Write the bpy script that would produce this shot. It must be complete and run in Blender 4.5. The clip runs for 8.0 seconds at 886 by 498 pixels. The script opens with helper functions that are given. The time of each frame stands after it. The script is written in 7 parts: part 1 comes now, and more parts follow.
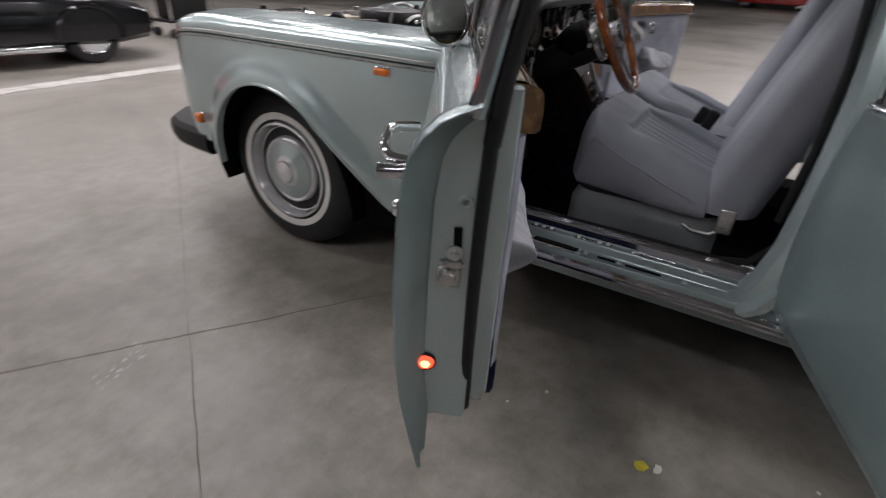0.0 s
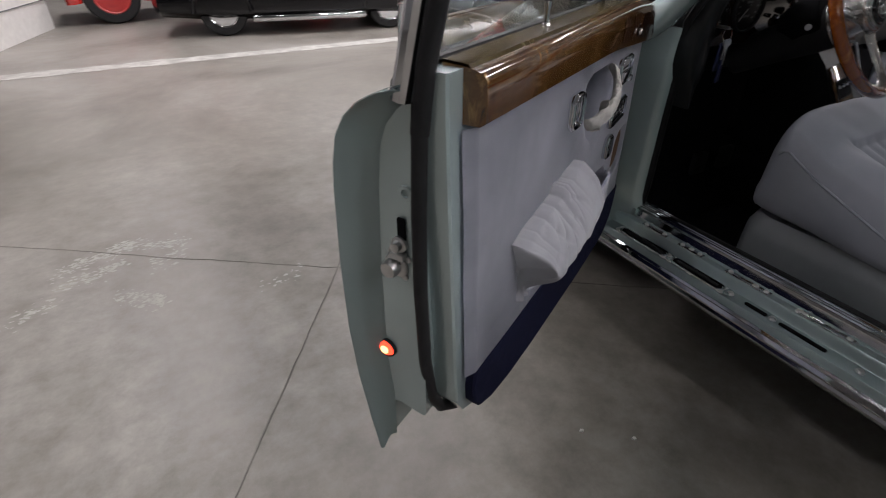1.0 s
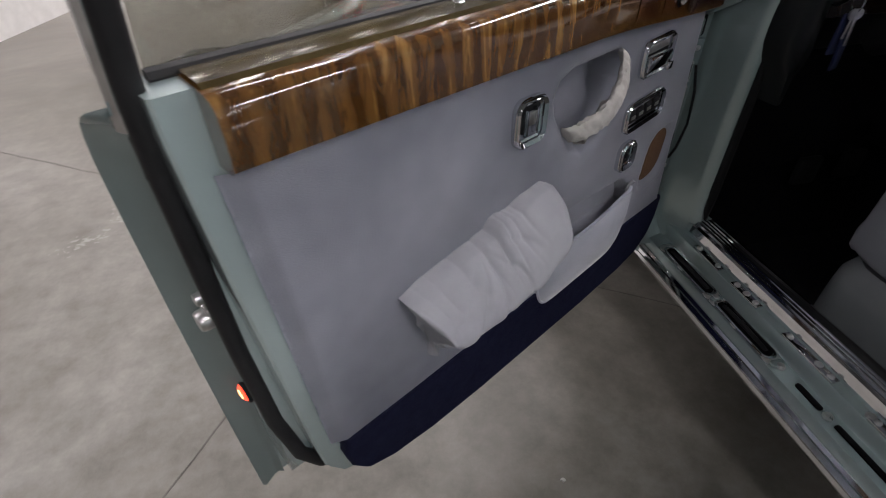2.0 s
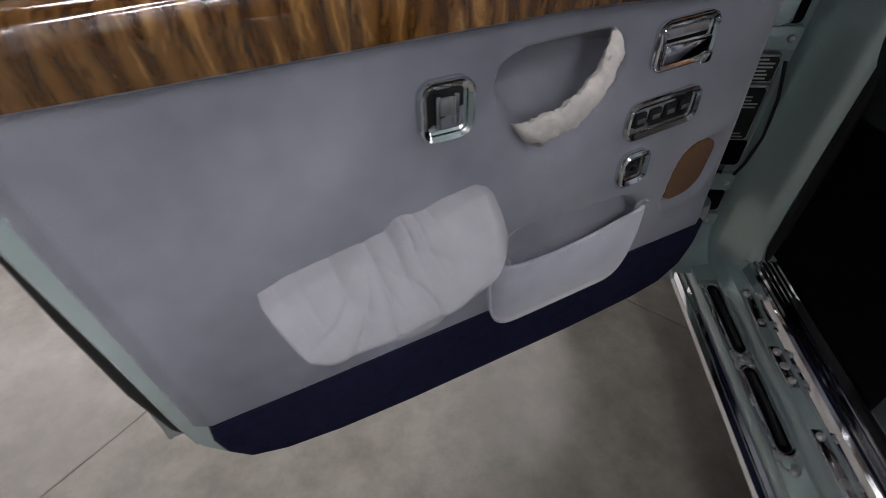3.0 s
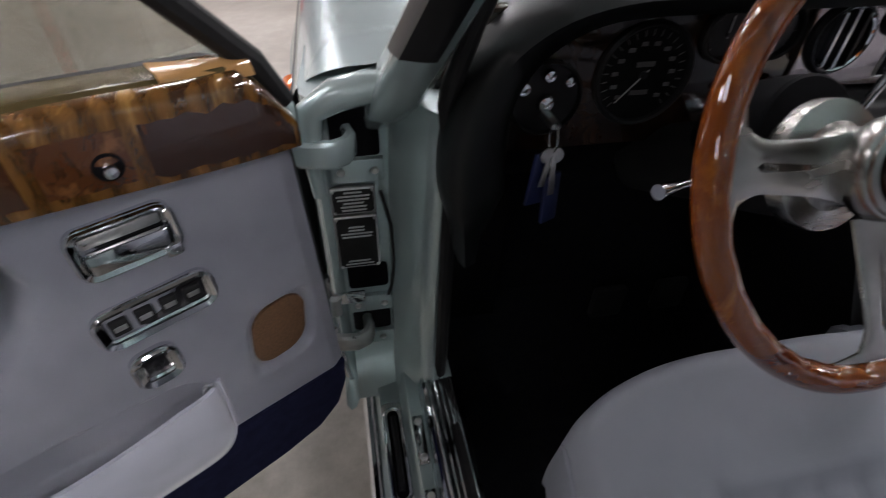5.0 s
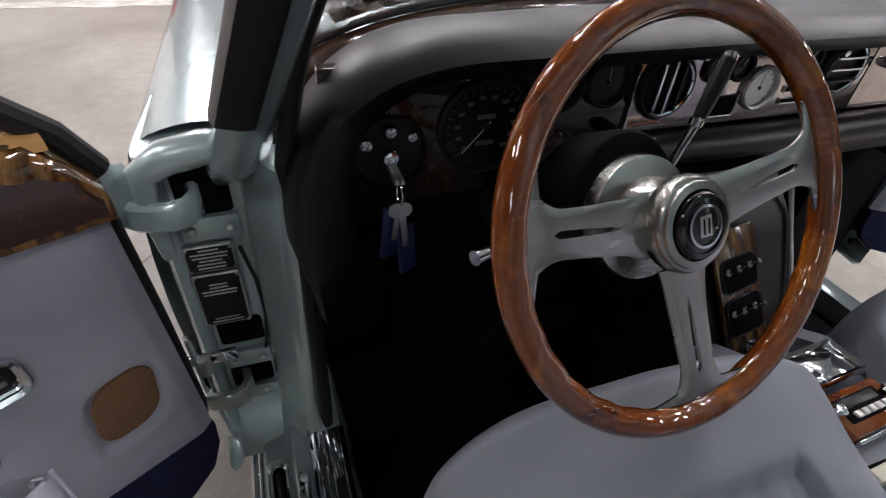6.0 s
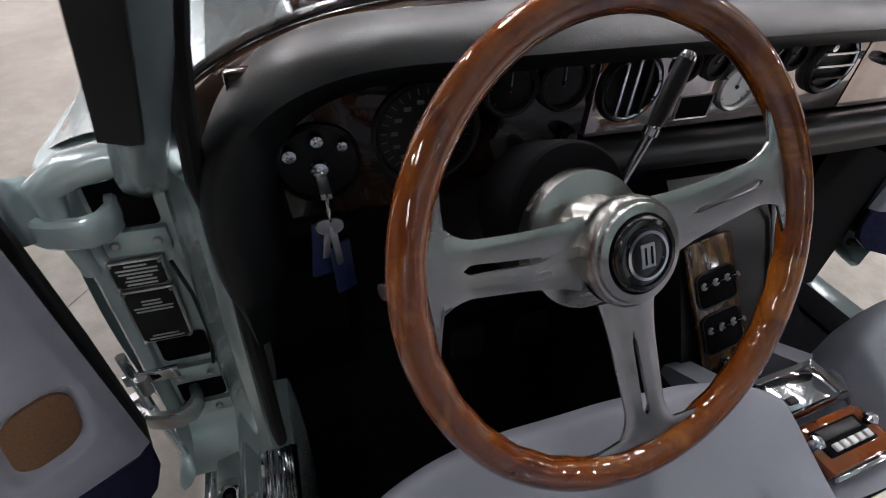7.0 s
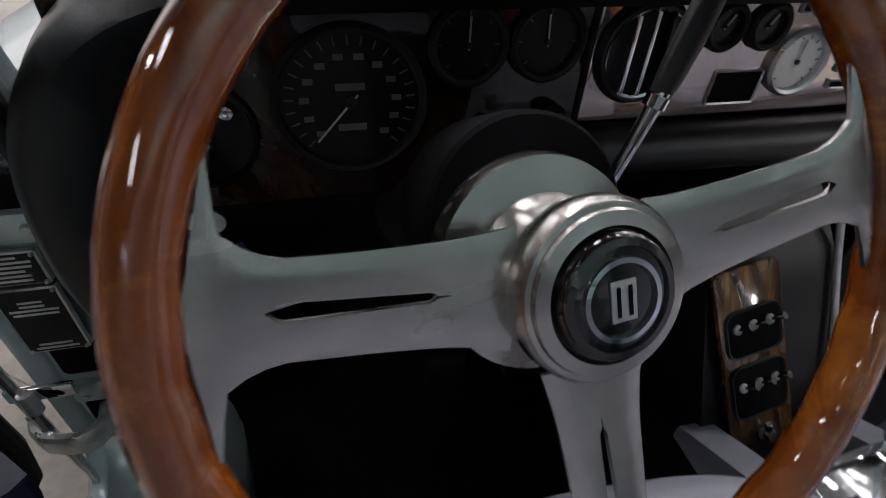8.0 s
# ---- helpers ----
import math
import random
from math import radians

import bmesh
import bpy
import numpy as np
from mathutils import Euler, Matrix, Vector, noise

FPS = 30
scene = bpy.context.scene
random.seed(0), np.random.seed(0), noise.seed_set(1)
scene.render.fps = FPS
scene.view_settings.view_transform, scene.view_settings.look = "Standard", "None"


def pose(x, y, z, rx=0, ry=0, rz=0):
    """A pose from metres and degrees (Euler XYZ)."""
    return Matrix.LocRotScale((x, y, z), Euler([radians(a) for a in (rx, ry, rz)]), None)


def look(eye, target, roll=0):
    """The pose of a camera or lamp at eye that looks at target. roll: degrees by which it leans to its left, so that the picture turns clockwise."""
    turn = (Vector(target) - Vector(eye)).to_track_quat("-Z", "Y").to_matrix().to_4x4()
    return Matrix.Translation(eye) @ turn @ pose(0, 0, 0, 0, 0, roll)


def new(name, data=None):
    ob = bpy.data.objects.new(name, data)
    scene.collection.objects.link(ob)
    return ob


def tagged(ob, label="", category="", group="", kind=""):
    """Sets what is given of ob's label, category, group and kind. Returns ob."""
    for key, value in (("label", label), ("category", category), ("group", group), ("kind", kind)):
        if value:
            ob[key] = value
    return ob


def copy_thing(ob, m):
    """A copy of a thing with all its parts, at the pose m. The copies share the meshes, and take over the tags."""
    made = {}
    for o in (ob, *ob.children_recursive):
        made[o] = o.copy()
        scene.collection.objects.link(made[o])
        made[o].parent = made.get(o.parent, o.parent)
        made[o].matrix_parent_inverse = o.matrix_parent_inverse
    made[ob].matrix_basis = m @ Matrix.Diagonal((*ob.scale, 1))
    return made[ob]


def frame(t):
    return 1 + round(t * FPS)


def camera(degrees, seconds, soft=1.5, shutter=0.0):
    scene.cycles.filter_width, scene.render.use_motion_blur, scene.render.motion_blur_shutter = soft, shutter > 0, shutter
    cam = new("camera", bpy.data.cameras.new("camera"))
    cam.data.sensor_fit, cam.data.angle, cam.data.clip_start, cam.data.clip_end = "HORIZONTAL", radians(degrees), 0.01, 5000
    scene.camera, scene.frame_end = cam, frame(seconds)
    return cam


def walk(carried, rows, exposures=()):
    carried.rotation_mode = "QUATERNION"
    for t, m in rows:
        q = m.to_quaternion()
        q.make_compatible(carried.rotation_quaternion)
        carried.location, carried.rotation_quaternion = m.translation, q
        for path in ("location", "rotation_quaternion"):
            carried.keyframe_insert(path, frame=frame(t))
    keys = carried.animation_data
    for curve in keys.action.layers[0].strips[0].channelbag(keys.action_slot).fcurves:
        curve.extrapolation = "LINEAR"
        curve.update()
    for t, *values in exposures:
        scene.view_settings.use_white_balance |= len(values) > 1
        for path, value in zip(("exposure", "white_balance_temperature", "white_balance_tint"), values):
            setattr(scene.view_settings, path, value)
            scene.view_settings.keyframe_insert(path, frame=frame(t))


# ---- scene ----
cam = camera(83.0, 8.0, soft=0.9, shutter=0.35)
PATH = [
    (0, (-1.389, -0.671, 1.157), (-0.635, -0.234, 0.669), 2.9),
    (0.5, (-1.209, -0.899, 1.153), (-0.664, -0.239, 0.636), 0.6),
    (1, (-1.063, -0.900, 1.160), (-0.663, -0.159, 0.620), 0.1),
    (1.5, (-0.852, -0.850, 1.161), (-0.572, -0.083, 0.584), -1.5),
    (1.7, (-0.783, -0.825, 1.164), (-0.545, -0.061, 0.564), -1.6),
    (2.8, (-0.466, -0.729, 1.138), (-0.495, 0.008, 0.463), -1.7),
    (3, (-0.427, -0.700, 1.127), (-0.480, 0.028, 0.443), -1.4),
    (3.5, (-0.320, -0.615, 1.131), (-0.367, 0.089, 0.423), -0.0),
    (4, (-0.192, -0.566, 1.150), (-0.175, 0.149, 0.451), -0.2),
    (4.5, (-0.062, -0.524, 1.175), (0.022, 0.206, 0.497), 0.6),
    (5, (0.027, -0.511, 1.204), (0.192, 0.236, 0.560), 1.7),
    (5.2, (0.053, -0.509, 1.218), (0.256, 0.236, 0.583), 2.5),
    (6.3, (0.164, -0.493, 1.244), (0.457, 0.236, 0.625), 4.1),
    (6.5, (0.183, -0.488, 1.242), (0.471, 0.241, 0.621), 4.0),
    (7, (0.232, -0.465, 1.240), (0.503, 0.257, 0.603), 3.5),
    (7.5, (0.302, -0.417, 1.193), (0.559, 0.296, 0.538), 2.8),
    (8, (0.366, -0.371, 1.151), (0.573, 0.378, 0.515), 3.5),
]
walk(cam, [(t, look(eye, target, roll)) for t, eye, target, roll in PATH], [(0, -0.46), (1.7, -0.34), (3.0, -0.14), (4.2, 0.05), (5.2, 0.08), (6.4, 0.20), (7.2, 0.28), (7.6, 0.30), (8.0, 0.12)])

# ---- light: a closed hall with rows of ceiling tubes ----
world = bpy.data.worlds.new("hall_air")
world.use_nodes = True
world.node_tree.nodes["Background"].inputs[0].default_value = (0.9, 0.95, 1.0, 1)
world.node_tree.nodes["Background"].inputs[1].default_value = 0.02
scene.world = world
HALL_Z = 5.2


# ---- materials ----
def material(name, color, rough=0.5, metal=0.0, coat=0.0, spec=0.5):
    m = bpy.data.materials.new(name)
    m.use_nodes = True
    b = m.node_tree.nodes["Principled BSDF"]
    b.inputs["Base Color"].default_value = (*color, 1)
    b.inputs["Roughness"].default_value = rough
    b.inputs["Metallic"].default_value = metal
    b.inputs["Coat Weight"].default_value = coat
    b.inputs["Coat Roughness"].default_value = 0.05
    b.inputs["Specular IOR Level"].default_value = spec
    return m


def node(m, kind, **values):
    n = m.node_tree.nodes.new(kind)
    for key, value in values.items():
        n.inputs[key.replace("_", " ")].default_value = value
    return n


def link(m, a, ao, b, bi):
    m.node_tree.links.new(a.outputs[ao], b.inputs[bi])


def bsdf(m):
    return m.node_tree.nodes["Principled BSDF"]


def ramp(m, stops):
    n = m.node_tree.nodes.new("ShaderNodeValToRGB")
    while len(n.color_ramp.elements) < len(stops):
        n.color_ramp.elements.new(0.5)
    for e, (p, c) in zip(n.color_ramp.elements, stops):
        e.position, e.color = p, (*c, 1)
    return n


def textured(m, scale, low, high, detail=6, stretch=(1, 1, 1), bump=0.0, rough=None, bump_scale=None, distance=0.002):
    """Two-scale colour variation, fine relief and uneven gloss, in object space."""
    co = m.node_tree.nodes.new("ShaderNodeTexCoord")
    mp = m.node_tree.nodes.new("ShaderNodeMapping")
    mp.inputs["Scale"].default_value = stretch
    link(m, co, "Object", mp, "Vector")
    a = node(m, "ShaderNodeTexNoise", Scale=scale, Detail=detail, Roughness=0.6)
    link(m, mp, "Vector", a, "Vector")
    r = ramp(m, [(0.3, low), (0.7, high)])
    link(m, a, "Fac", r, "Fac")
    link(m, r, "Color", bsdf(m), "Base Color")
    if rough:
        rr = ramp(m, [(0.3, (rough[0],) * 3), (0.7, (rough[1],) * 3)])
        link(m, a, "Fac", rr, "Fac")
        link(m, rr, "Color", bsdf(m), "Roughness")
    if bump:
        n2 = node(m, "ShaderNodeTexNoise", Scale=bump_scale or scale * 20, Detail=3)
        link(m, mp, "Vector", n2, "Vector")
        bp = node(m, "ShaderNodeBump", Strength=bump, Distance=distance)
        link(m, n2, "Fac", bp, "Height")
        link(m, bp, "Normal", bsdf(m), "Normal")
    return m


PAINT = textured(material("silver_green_paint", (0.25, 0.36, 0.34), 0.27, 0.50, 0.7), 6, (0.385, 0.468, 0.470), (0.420, 0.508, 0.510), bump=0.02, bump_scale=900)
VELOUR = textured(material("velour", (0.36, 0.39, 0.47), 0.9, 0, 0, 0.2), 5, (0.262, 0.274, 0.322), (0.435, 0.448, 0.508), detail=3, bump=0.25, bump_scale=700)
bsdf(VELOUR).inputs["Sheen Weight"].default_value = 0.5
bsdf(VELOUR).inputs["Sheen Roughness"].default_value = 0.4
SEATCLOTH = textured(material("seat_leather", (0.30, 0.33, 0.40), 0.62, 0, 0, 0.3), 4, (0.192, 0.202, 0.236), (0.238, 0.249, 0.286), bump=0.05, bump_scale=500)
SEATBASE = textured(material("seat_valance", (0.17, 0.185, 0.19), 0.55, 0, 0, 0.35), 6, (0.185, 0.197, 0.212), (0.225, 0.238, 0.252), bump=0.05, bump_scale=500)
COVER = textured(material("pale_stretch_cloth", (0.50, 0.51, 0.55), 0.85, 0, 0, 0.2), 9, (0.298, 0.302, 0.326), (0.365, 0.369, 0.396), bump=0.2, bump_scale=900)
OFFWHITE = textured(material("off_white_wrap", (0.55, 0.53, 0.49), 0.85, 0, 0, 0.2), 40, (0.36, 0.345, 0.32), (0.52, 0.505, 0.475), bump=0.5, bump_scale=150)
NAVY = textured(material("navy_carpet", (0.012, 0.014, 0.045), 0.95, 0, 0, 0.1), 60, (0.006, 0.007, 0.022), (0.011, 0.013, 0.036), bump=0.6, bump_scale=1200)
BLACK = textured(material("black_leather", (0.010, 0.010, 0.012), 0.40, 0, 0, 0.36), 8, (0.005, 0.005, 0.006), (0.009, 0.009, 0.011), bump=0.08, bump_scale=600)
CARPET = textured(material("black_carpet", (0.006, 0.006, 0.008), 0.95, 0, 0, 0.1), 60, (0.004, 0.004, 0.006), (0.009, 0.009, 0.011), bump=0.5, bump_scale=900)
RUBBER = textured(material("black_rubber", (0.010, 0.010, 0.011), 0.6, 0, 0, 0.25), 20, (0.008, 0.008, 0.009), (0.014, 0.014, 0.015), bump=0.1)
TYRE = textured(material("tyre_rubber", (0.016, 0.016, 0.017), 0.75), 15, (0.012, 0.012, 0.013), (0.022, 0.022, 0.023), bump=0.2)
WHITEWALL = textured(material("whitewall", (0.72, 0.71, 0.68), 0.6), 12, (0.66, 0.65, 0.62), (0.76, 0.75, 0.72))
CHROME = textured(material("chrome", (0.75, 0.76, 0.78), 0.07, 1.0), 30, (0.64, 0.65, 0.67), (0.72, 0.73, 0.75), rough=(0.04, 0.11))
WHEELTRIM = textured(material("wheel_trim", (0.8, 0.8, 0.8), 0.16, 0.6, 0.4), 30, (0.66, 0.67, 0.69), (0.80, 0.81, 0.83), rough=(0.12, 0.24))
STEEL = textured(material("worn_steel", (0.55, 0.55, 0.54), 0.35, 1.0), 60, (0.42, 0.42, 0.41), (0.62, 0.62, 0.61), rough=(0.25, 0.5))
ALU = textured(material("brushed_aluminium", (0.66, 0.65, 0.62), 0.3, 1.0), 3, (0.38, 0.368, 0.348), (0.46, 0.446, 0.424), detail=2, stretch=(2, 14, 14), rough=(0.20, 0.28))
bsdf(ALU).inputs["Anisotropic"].default_value = 0.6
# near-black for dark parts, and for shade painted onto openings, slots and wells
DARK = material("shade_and_trim_black", (0.004, 0.004, 0.005), 0.9, 0, 0, 0.08)
SPEAKER = textured(material("tan_speaker_cloth", (0.20, 0.105, 0.045), 0.85), 300, (0.075, 0.036, 0.015), (0.135, 0.066, 0.029), bump=0.5, bump_scale=900)
AMBER = material("amber_lens", (0.75, 0.16, 0.02), 0.15, 0, 0.5)
GLASSM = bpy.data.materials.new("clear_glass")
GLASSM.use_nodes = True
_b = bsdf(GLASSM)
_b.inputs["Base Color"].default_value = (0.93, 0.97, 0.95, 1)
_b.inputs["Roughness"].default_value = 0.0
_b.inputs["Transmission Weight"].default_value = 1.0
_b.inputs["IOR"].default_value = 1.45
TINTGLASS = GLASSM.copy()
TINTGLASS.name = "tinted_side_glass"
bsdf(TINTGLASS).inputs["Base Color"].default_value = (0.66, 0.67, 0.60, 1)
GLOSSBLACK = textured(material("gloss_black_button", (0.005, 0.005, 0.005), 0.08, 0, 0.6), 20, (0.003, 0.003, 0.003), (0.007, 0.007, 0.007))
PADLEATHER = textured(material("dash_leather", (0.010, 0.012, 0.013), 0.38, 0, 0, 0.32), 7, (0.004, 0.005, 0.0055), (0.008, 0.0095, 0.010), bump=0.10, bump_scale=420)
REDLAMP = material("lit_red_lens", (0.9, 0.08, 0.03), 0.3)
bsdf(REDLAMP).inputs["Emission Color"].default_value = (1.0, 0.045, 0.02, 1)
bsdf(REDLAMP).inputs["Emission Strength"].default_value = 4.5
HOTLAMP = material("lit_bulb_centre", (1.0, 0.6, 0.4), 0.3)
bsdf(HOTLAMP).inputs["Emission Color"].default_value = (1.0, 0.42, 0.16, 1)
bsdf(HOTLAMP).inputs["Emission Strength"].default_value = 5
TUBE = material("lit_tube", (1, 1, 1), 0.5)
bsdf(TUBE).inputs["Emission Color"].default_value = (1.0, 0.95, 0.985, 1)
bsdf(TUBE).inputs["Emission Strength"].default_value = 16


def wood(name, dark, mid, light, scale, along, rough=0.12):
    """Lacquered burl: bands across the board broken up by warped noise."""
    m = material(name, mid, rough, 0, 1.0)
    co = m.node_tree.nodes.new("ShaderNodeTexCoord")
    mp = m.node_tree.nodes.new("ShaderNodeMapping")
    mp.inputs["Scale"].default_value = along
    mp.inputs["Rotation"].default_value = (0, 0, radians(-30))
    link(m, co, "Object", mp, "Vector")
    warp = node(m, "ShaderNodeTexNoise", Scale=scale * 0.6, Detail=5, Distortion=1.2)
    link(m, mp, "Vector", warp, "Vector")
    fig = node(m, "ShaderNodeTexNoise", Scale=scale, Detail=8, Roughness=0.68, Distortion=2.2)
    link(m, mp, "Vector", fig, "Vector")
    mix = m.node_tree.nodes.new("ShaderNodeMath")
    mix.operation = "MULTIPLY_ADD"
    mix.inputs[1].default_value = 0.6
    link(m, fig, "Fac", mix, 0)
    half = m.node_tree.nodes.new("ShaderNodeMath")
    half.operation = "MULTIPLY"
    half.inputs[1].default_value = 0.4
    link(m, warp, "Fac", half, 0)
    link(m, half, "Value", mix, 2)
    r = ramp(m, [(0.40, dark), (0.47, mid), (0.525, tuple(0.75 * a + 0.25 * b for a, b in zip(mid, dark))), (0.59, light)])
    link(m, mix, "Value", r, "Fac")
    link(m, r, "Color", bsdf(m), "Base Color")
    return m


WALNUT = wood("burr_walnut", (0.036, 0.015, 0.005), (0.105, 0.050, 0.014), (0.190, 0.104, 0.032), 9, (6.0, 1.0, 0.9))


def fiddleback(m, turn, scale):
    """Darker bars across the board, uneven in width and strength."""
    co = m.node_tree.nodes.new("ShaderNodeTexCoord")
    mp = m.node_tree.nodes.new("ShaderNodeMapping")
    mp.inputs["Rotation"].default_value = (0, 0, radians(turn))
    link(m, co, "Object", mp, "Vector")
    bars = node(m, "ShaderNodeTexWave", Scale=scale, Distortion=11.0, Detail=4.0)
    bars.inputs["Detail Scale"].default_value = 0.35
    link(m, mp, "Vector", bars, "Vector")
    fade = node(m, "ShaderNodeTexNoise", Scale=14.0, Detail=3.0)
    link(m, mp, "Vector", fade, "Vector")
    both = m.node_tree.nodes.new("ShaderNodeMath")
    both.operation = "MULTIPLY"
    link(m, bars, "Fac", both, 0)
    link(m, fade, "Fac", both, 1)
    r = ramp(m, [(0.10, (0.58, 0.52, 0.46)), (0.34, (1.0, 1.0, 1.0)), (0.55, (1.18, 1.18, 1.14))])
    link(m, both, "Value", r, "Fac")
    mx = m.node_tree.nodes.new("ShaderNodeMix")
    mx.data_type, mx.blend_type = "RGBA", "MULTIPLY"
    mx.inputs[0].default_value = 1.0
    old = bsdf(m).inputs["Base Color"].links[0].from_socket
    m.node_tree.links.new(old, mx.inputs[6])
    m.node_tree.links.new(r.outputs["Color"], mx.inputs[7])
    m.node_tree.links.new(mx.outputs[2], bsdf(m).inputs["Base Color"])


fiddleback(WALNUT, -30.2, 13.0)
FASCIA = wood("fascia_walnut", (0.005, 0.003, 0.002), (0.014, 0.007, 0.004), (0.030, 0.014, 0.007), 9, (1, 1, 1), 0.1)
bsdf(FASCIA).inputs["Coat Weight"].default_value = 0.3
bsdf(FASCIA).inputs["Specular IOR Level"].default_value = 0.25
RIMWOOD = wood("rim_mahogany", (0.100, 0.020, 0.0025), (0.180, 0.043, 0.0055), (0.27, 0.083, 0.012), 4, (2, 2, 2), 0.04)
PLYTOP = wood("lacquered_top", (0.034, 0.026, 0.012), (0.052, 0.040, 0.018), (0.078, 0.060, 0.028), 3, (2, 1, 1), 0.14)
bsdf(PLYTOP).inputs["Coat Weight"].default_value = 0.0
bsdf(PLYTOP).inputs["Specular IOR Level"].default_value = 0.2
bsdf(PLYTOP).inputs["Coat Roughness"].default_value = 0.25

# pale metallic tone: reflections on dark gloss walnut, put into the colour
CENTREBOARD = wood("walnut_pale_sheen", (0.36, 0.29, 0.27), (0.50, 0.43, 0.41), (0.60, 0.54, 0.52), 3, (1, 1, 1), 0.07)
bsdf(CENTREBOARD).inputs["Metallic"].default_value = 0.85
DARKBURR = wood("dark_burr", (0.010, 0.004, 0.002), (0.026, 0.010, 0.005), (0.060, 0.025, 0.010), 14, (2.0, 1.0, 1.0))
REDBURR = wood("red_burr", (0.035, 0.012, 0.005), (0.065, 0.024, 0.009), (0.130, 0.058, 0.022), 12, (2.0, 1.0, 1.0))
SATINWOOD = wood("satinwood", (0.22, 0.115, 0.042), (0.33, 0.185, 0.072), (0.40, 0.24, 0.10), 5, (1.0, 1.0, 5.0))
CONCRETE = material("polished_concrete", (0.33, 0.31, 0.28), 0.4, 0, 0, 0.35)


def concrete_nodes(m):
    co = m.node_tree.nodes.new("ShaderNodeTexCoord")
    big = node(m, "ShaderNodeTexNoise", Scale=0.55, Detail=7, Roughness=0.62, Distortion=0.5)
    fine = node(m, "ShaderNodeTexNoise", Scale=9, Detail=9, Roughness=0.7)
    grit = node(m, "ShaderNodeTexNoise", Scale=240, Detail=2)
    for n in (big, fine, grit):
        link(m, co, "Object", n, "Vector")
    r1 = ramp(m, [(0.32, (0.150, 0.139, 0.119)), (0.5, (0.255, 0.238, 0.210)), (0.68, (0.345, 0.330, 0.302))])
    r2 = ramp(m, [(0.32, (0.70, 0.70, 0.68)), (0.66, (1.12, 1.12, 1.12))])
    link(m, big, "Fac", r1, "Fac")
    link(m, fine, "Fac", r2, "Fac")
    mx = m.node_tree.nodes.new("ShaderNodeMix")
    mx.data_type, mx.blend_type = "RGBA", "MULTIPLY"
    mx.inputs[0].default_value = 1.0
    m.node_tree.links.new(r1.outputs["Color"], mx.inputs[6])
    m.node_tree.links.new(r2.outputs["Color"], mx.inputs[7])
    m.node_tree.links.new(mx.outputs[2], bsdf(m).inputs["Base Color"])
    rr = ramp(m, [(0.3, (0.29,) * 3), (0.7, (0.52,) * 3)])
    link(m, fine, "Fac", rr, "Fac")
    link(m, rr, "Color", bsdf(m), "Roughness")
    bp = node(m, "ShaderNodeBump", Strength=0.12, Distance=0.002)
    link(m, grit, "Fac", bp, "Height")
    link(m, bp, "Normal", bsdf(m), "Normal")


concrete_nodes(CONCRETE)
WALLM = textured(material("painted_wall", (0.62, 0.62, 0.62), 0.7), 0.8, (0.30, 0.30, 0.30), (0.38, 0.38, 0.39), bump=0.1, bump_scale=60)
CEILM = textured(material("ceiling_deck", (0.5, 0.5, 0.5), 0.8), 0.8, (0.16, 0.16, 0.16), (0.22, 0.22, 0.22))
LINEM = textured(material("worn_white_line", (0.5, 0.49, 0.46), 0.6), 7, (0.30, 0.29, 0.265), (0.52, 0.51, 0.475), bump=0.1)
PATCHM = textured(material("pale_scuff", (0.5, 0.49, 0.45), 0.7), 30, (0.325, 0.312, 0.284), (0.470, 0.458, 0.426))
CRACKM = textured(material("floor_joint", (0.15, 0.14, 0.125), 0.9), 7, (0.125, 0.117, 0.104), (0.26, 0.243, 0.215))
DIALPRINT = material("dim_dial_print", (0.08, 0.08, 0.08), 0.6)
REDWHEEL = textured(material("red_wheel_paint", (0.4, 0.03, 0.03), 0.35), 12, (0.34, 0.02, 0.02), (0.44, 0.04, 0.035))
YELLOWM = textured(material("yellow_chip", (0.62, 0.50, 0.03), 0.6), 60, (0.5, 0.4, 0.02), (0.68, 0.56, 0.05))
BLACKCAR = textured(material("black_car_paint", (0.008, 0.008, 0.009), 0.12, 0, 0.3, 0.3), 3, (0.003, 0.003, 0.004), (0.006, 0.006, 0.007))
REDCAR = textured(material("red_car_paint", (0.42, 0.015, 0.012), 0.15, 0, 1.0), 3, (0.38, 0.012, 0.010), (0.45, 0.02, 0.015))
BLUERAG = textured(material("blue_rag", (0.12, 0.22, 0.42), 0.85), 8, (0.10, 0.19, 0.38), (0.22, 0.32, 0.50), bump=0.3)
LABEL = textured(material("label_black", (0.012, 0.012, 0.012), 0.5, 0, 0, 0.2), 20, (0.010, 0.010, 0.010), (0.016, 0.016, 0.016))
PRINT = material("label_print", (0.38, 0.38, 0.38), 0.6)
FOB = material("blue_leather_fob", (0.008, 0.014, 0.065), 0.45)
GAUGE = material("gauge_face", (0.006, 0.006, 0.006), 0.3, 0, 0, 0.2)
ENGINE = textured(material("engine_casting", (0.30, 0.30, 0.28), 0.45, 0.6), 25, (0.16, 0.155, 0.14), (0.36, 0.36, 0.34), bump=0.3)
CREAM = textured(material("cream_plastic", (0.62, 0.58, 0.45), 0.5), 10, (0.56, 0.52, 0.40), (0.66, 0.62, 0.49))


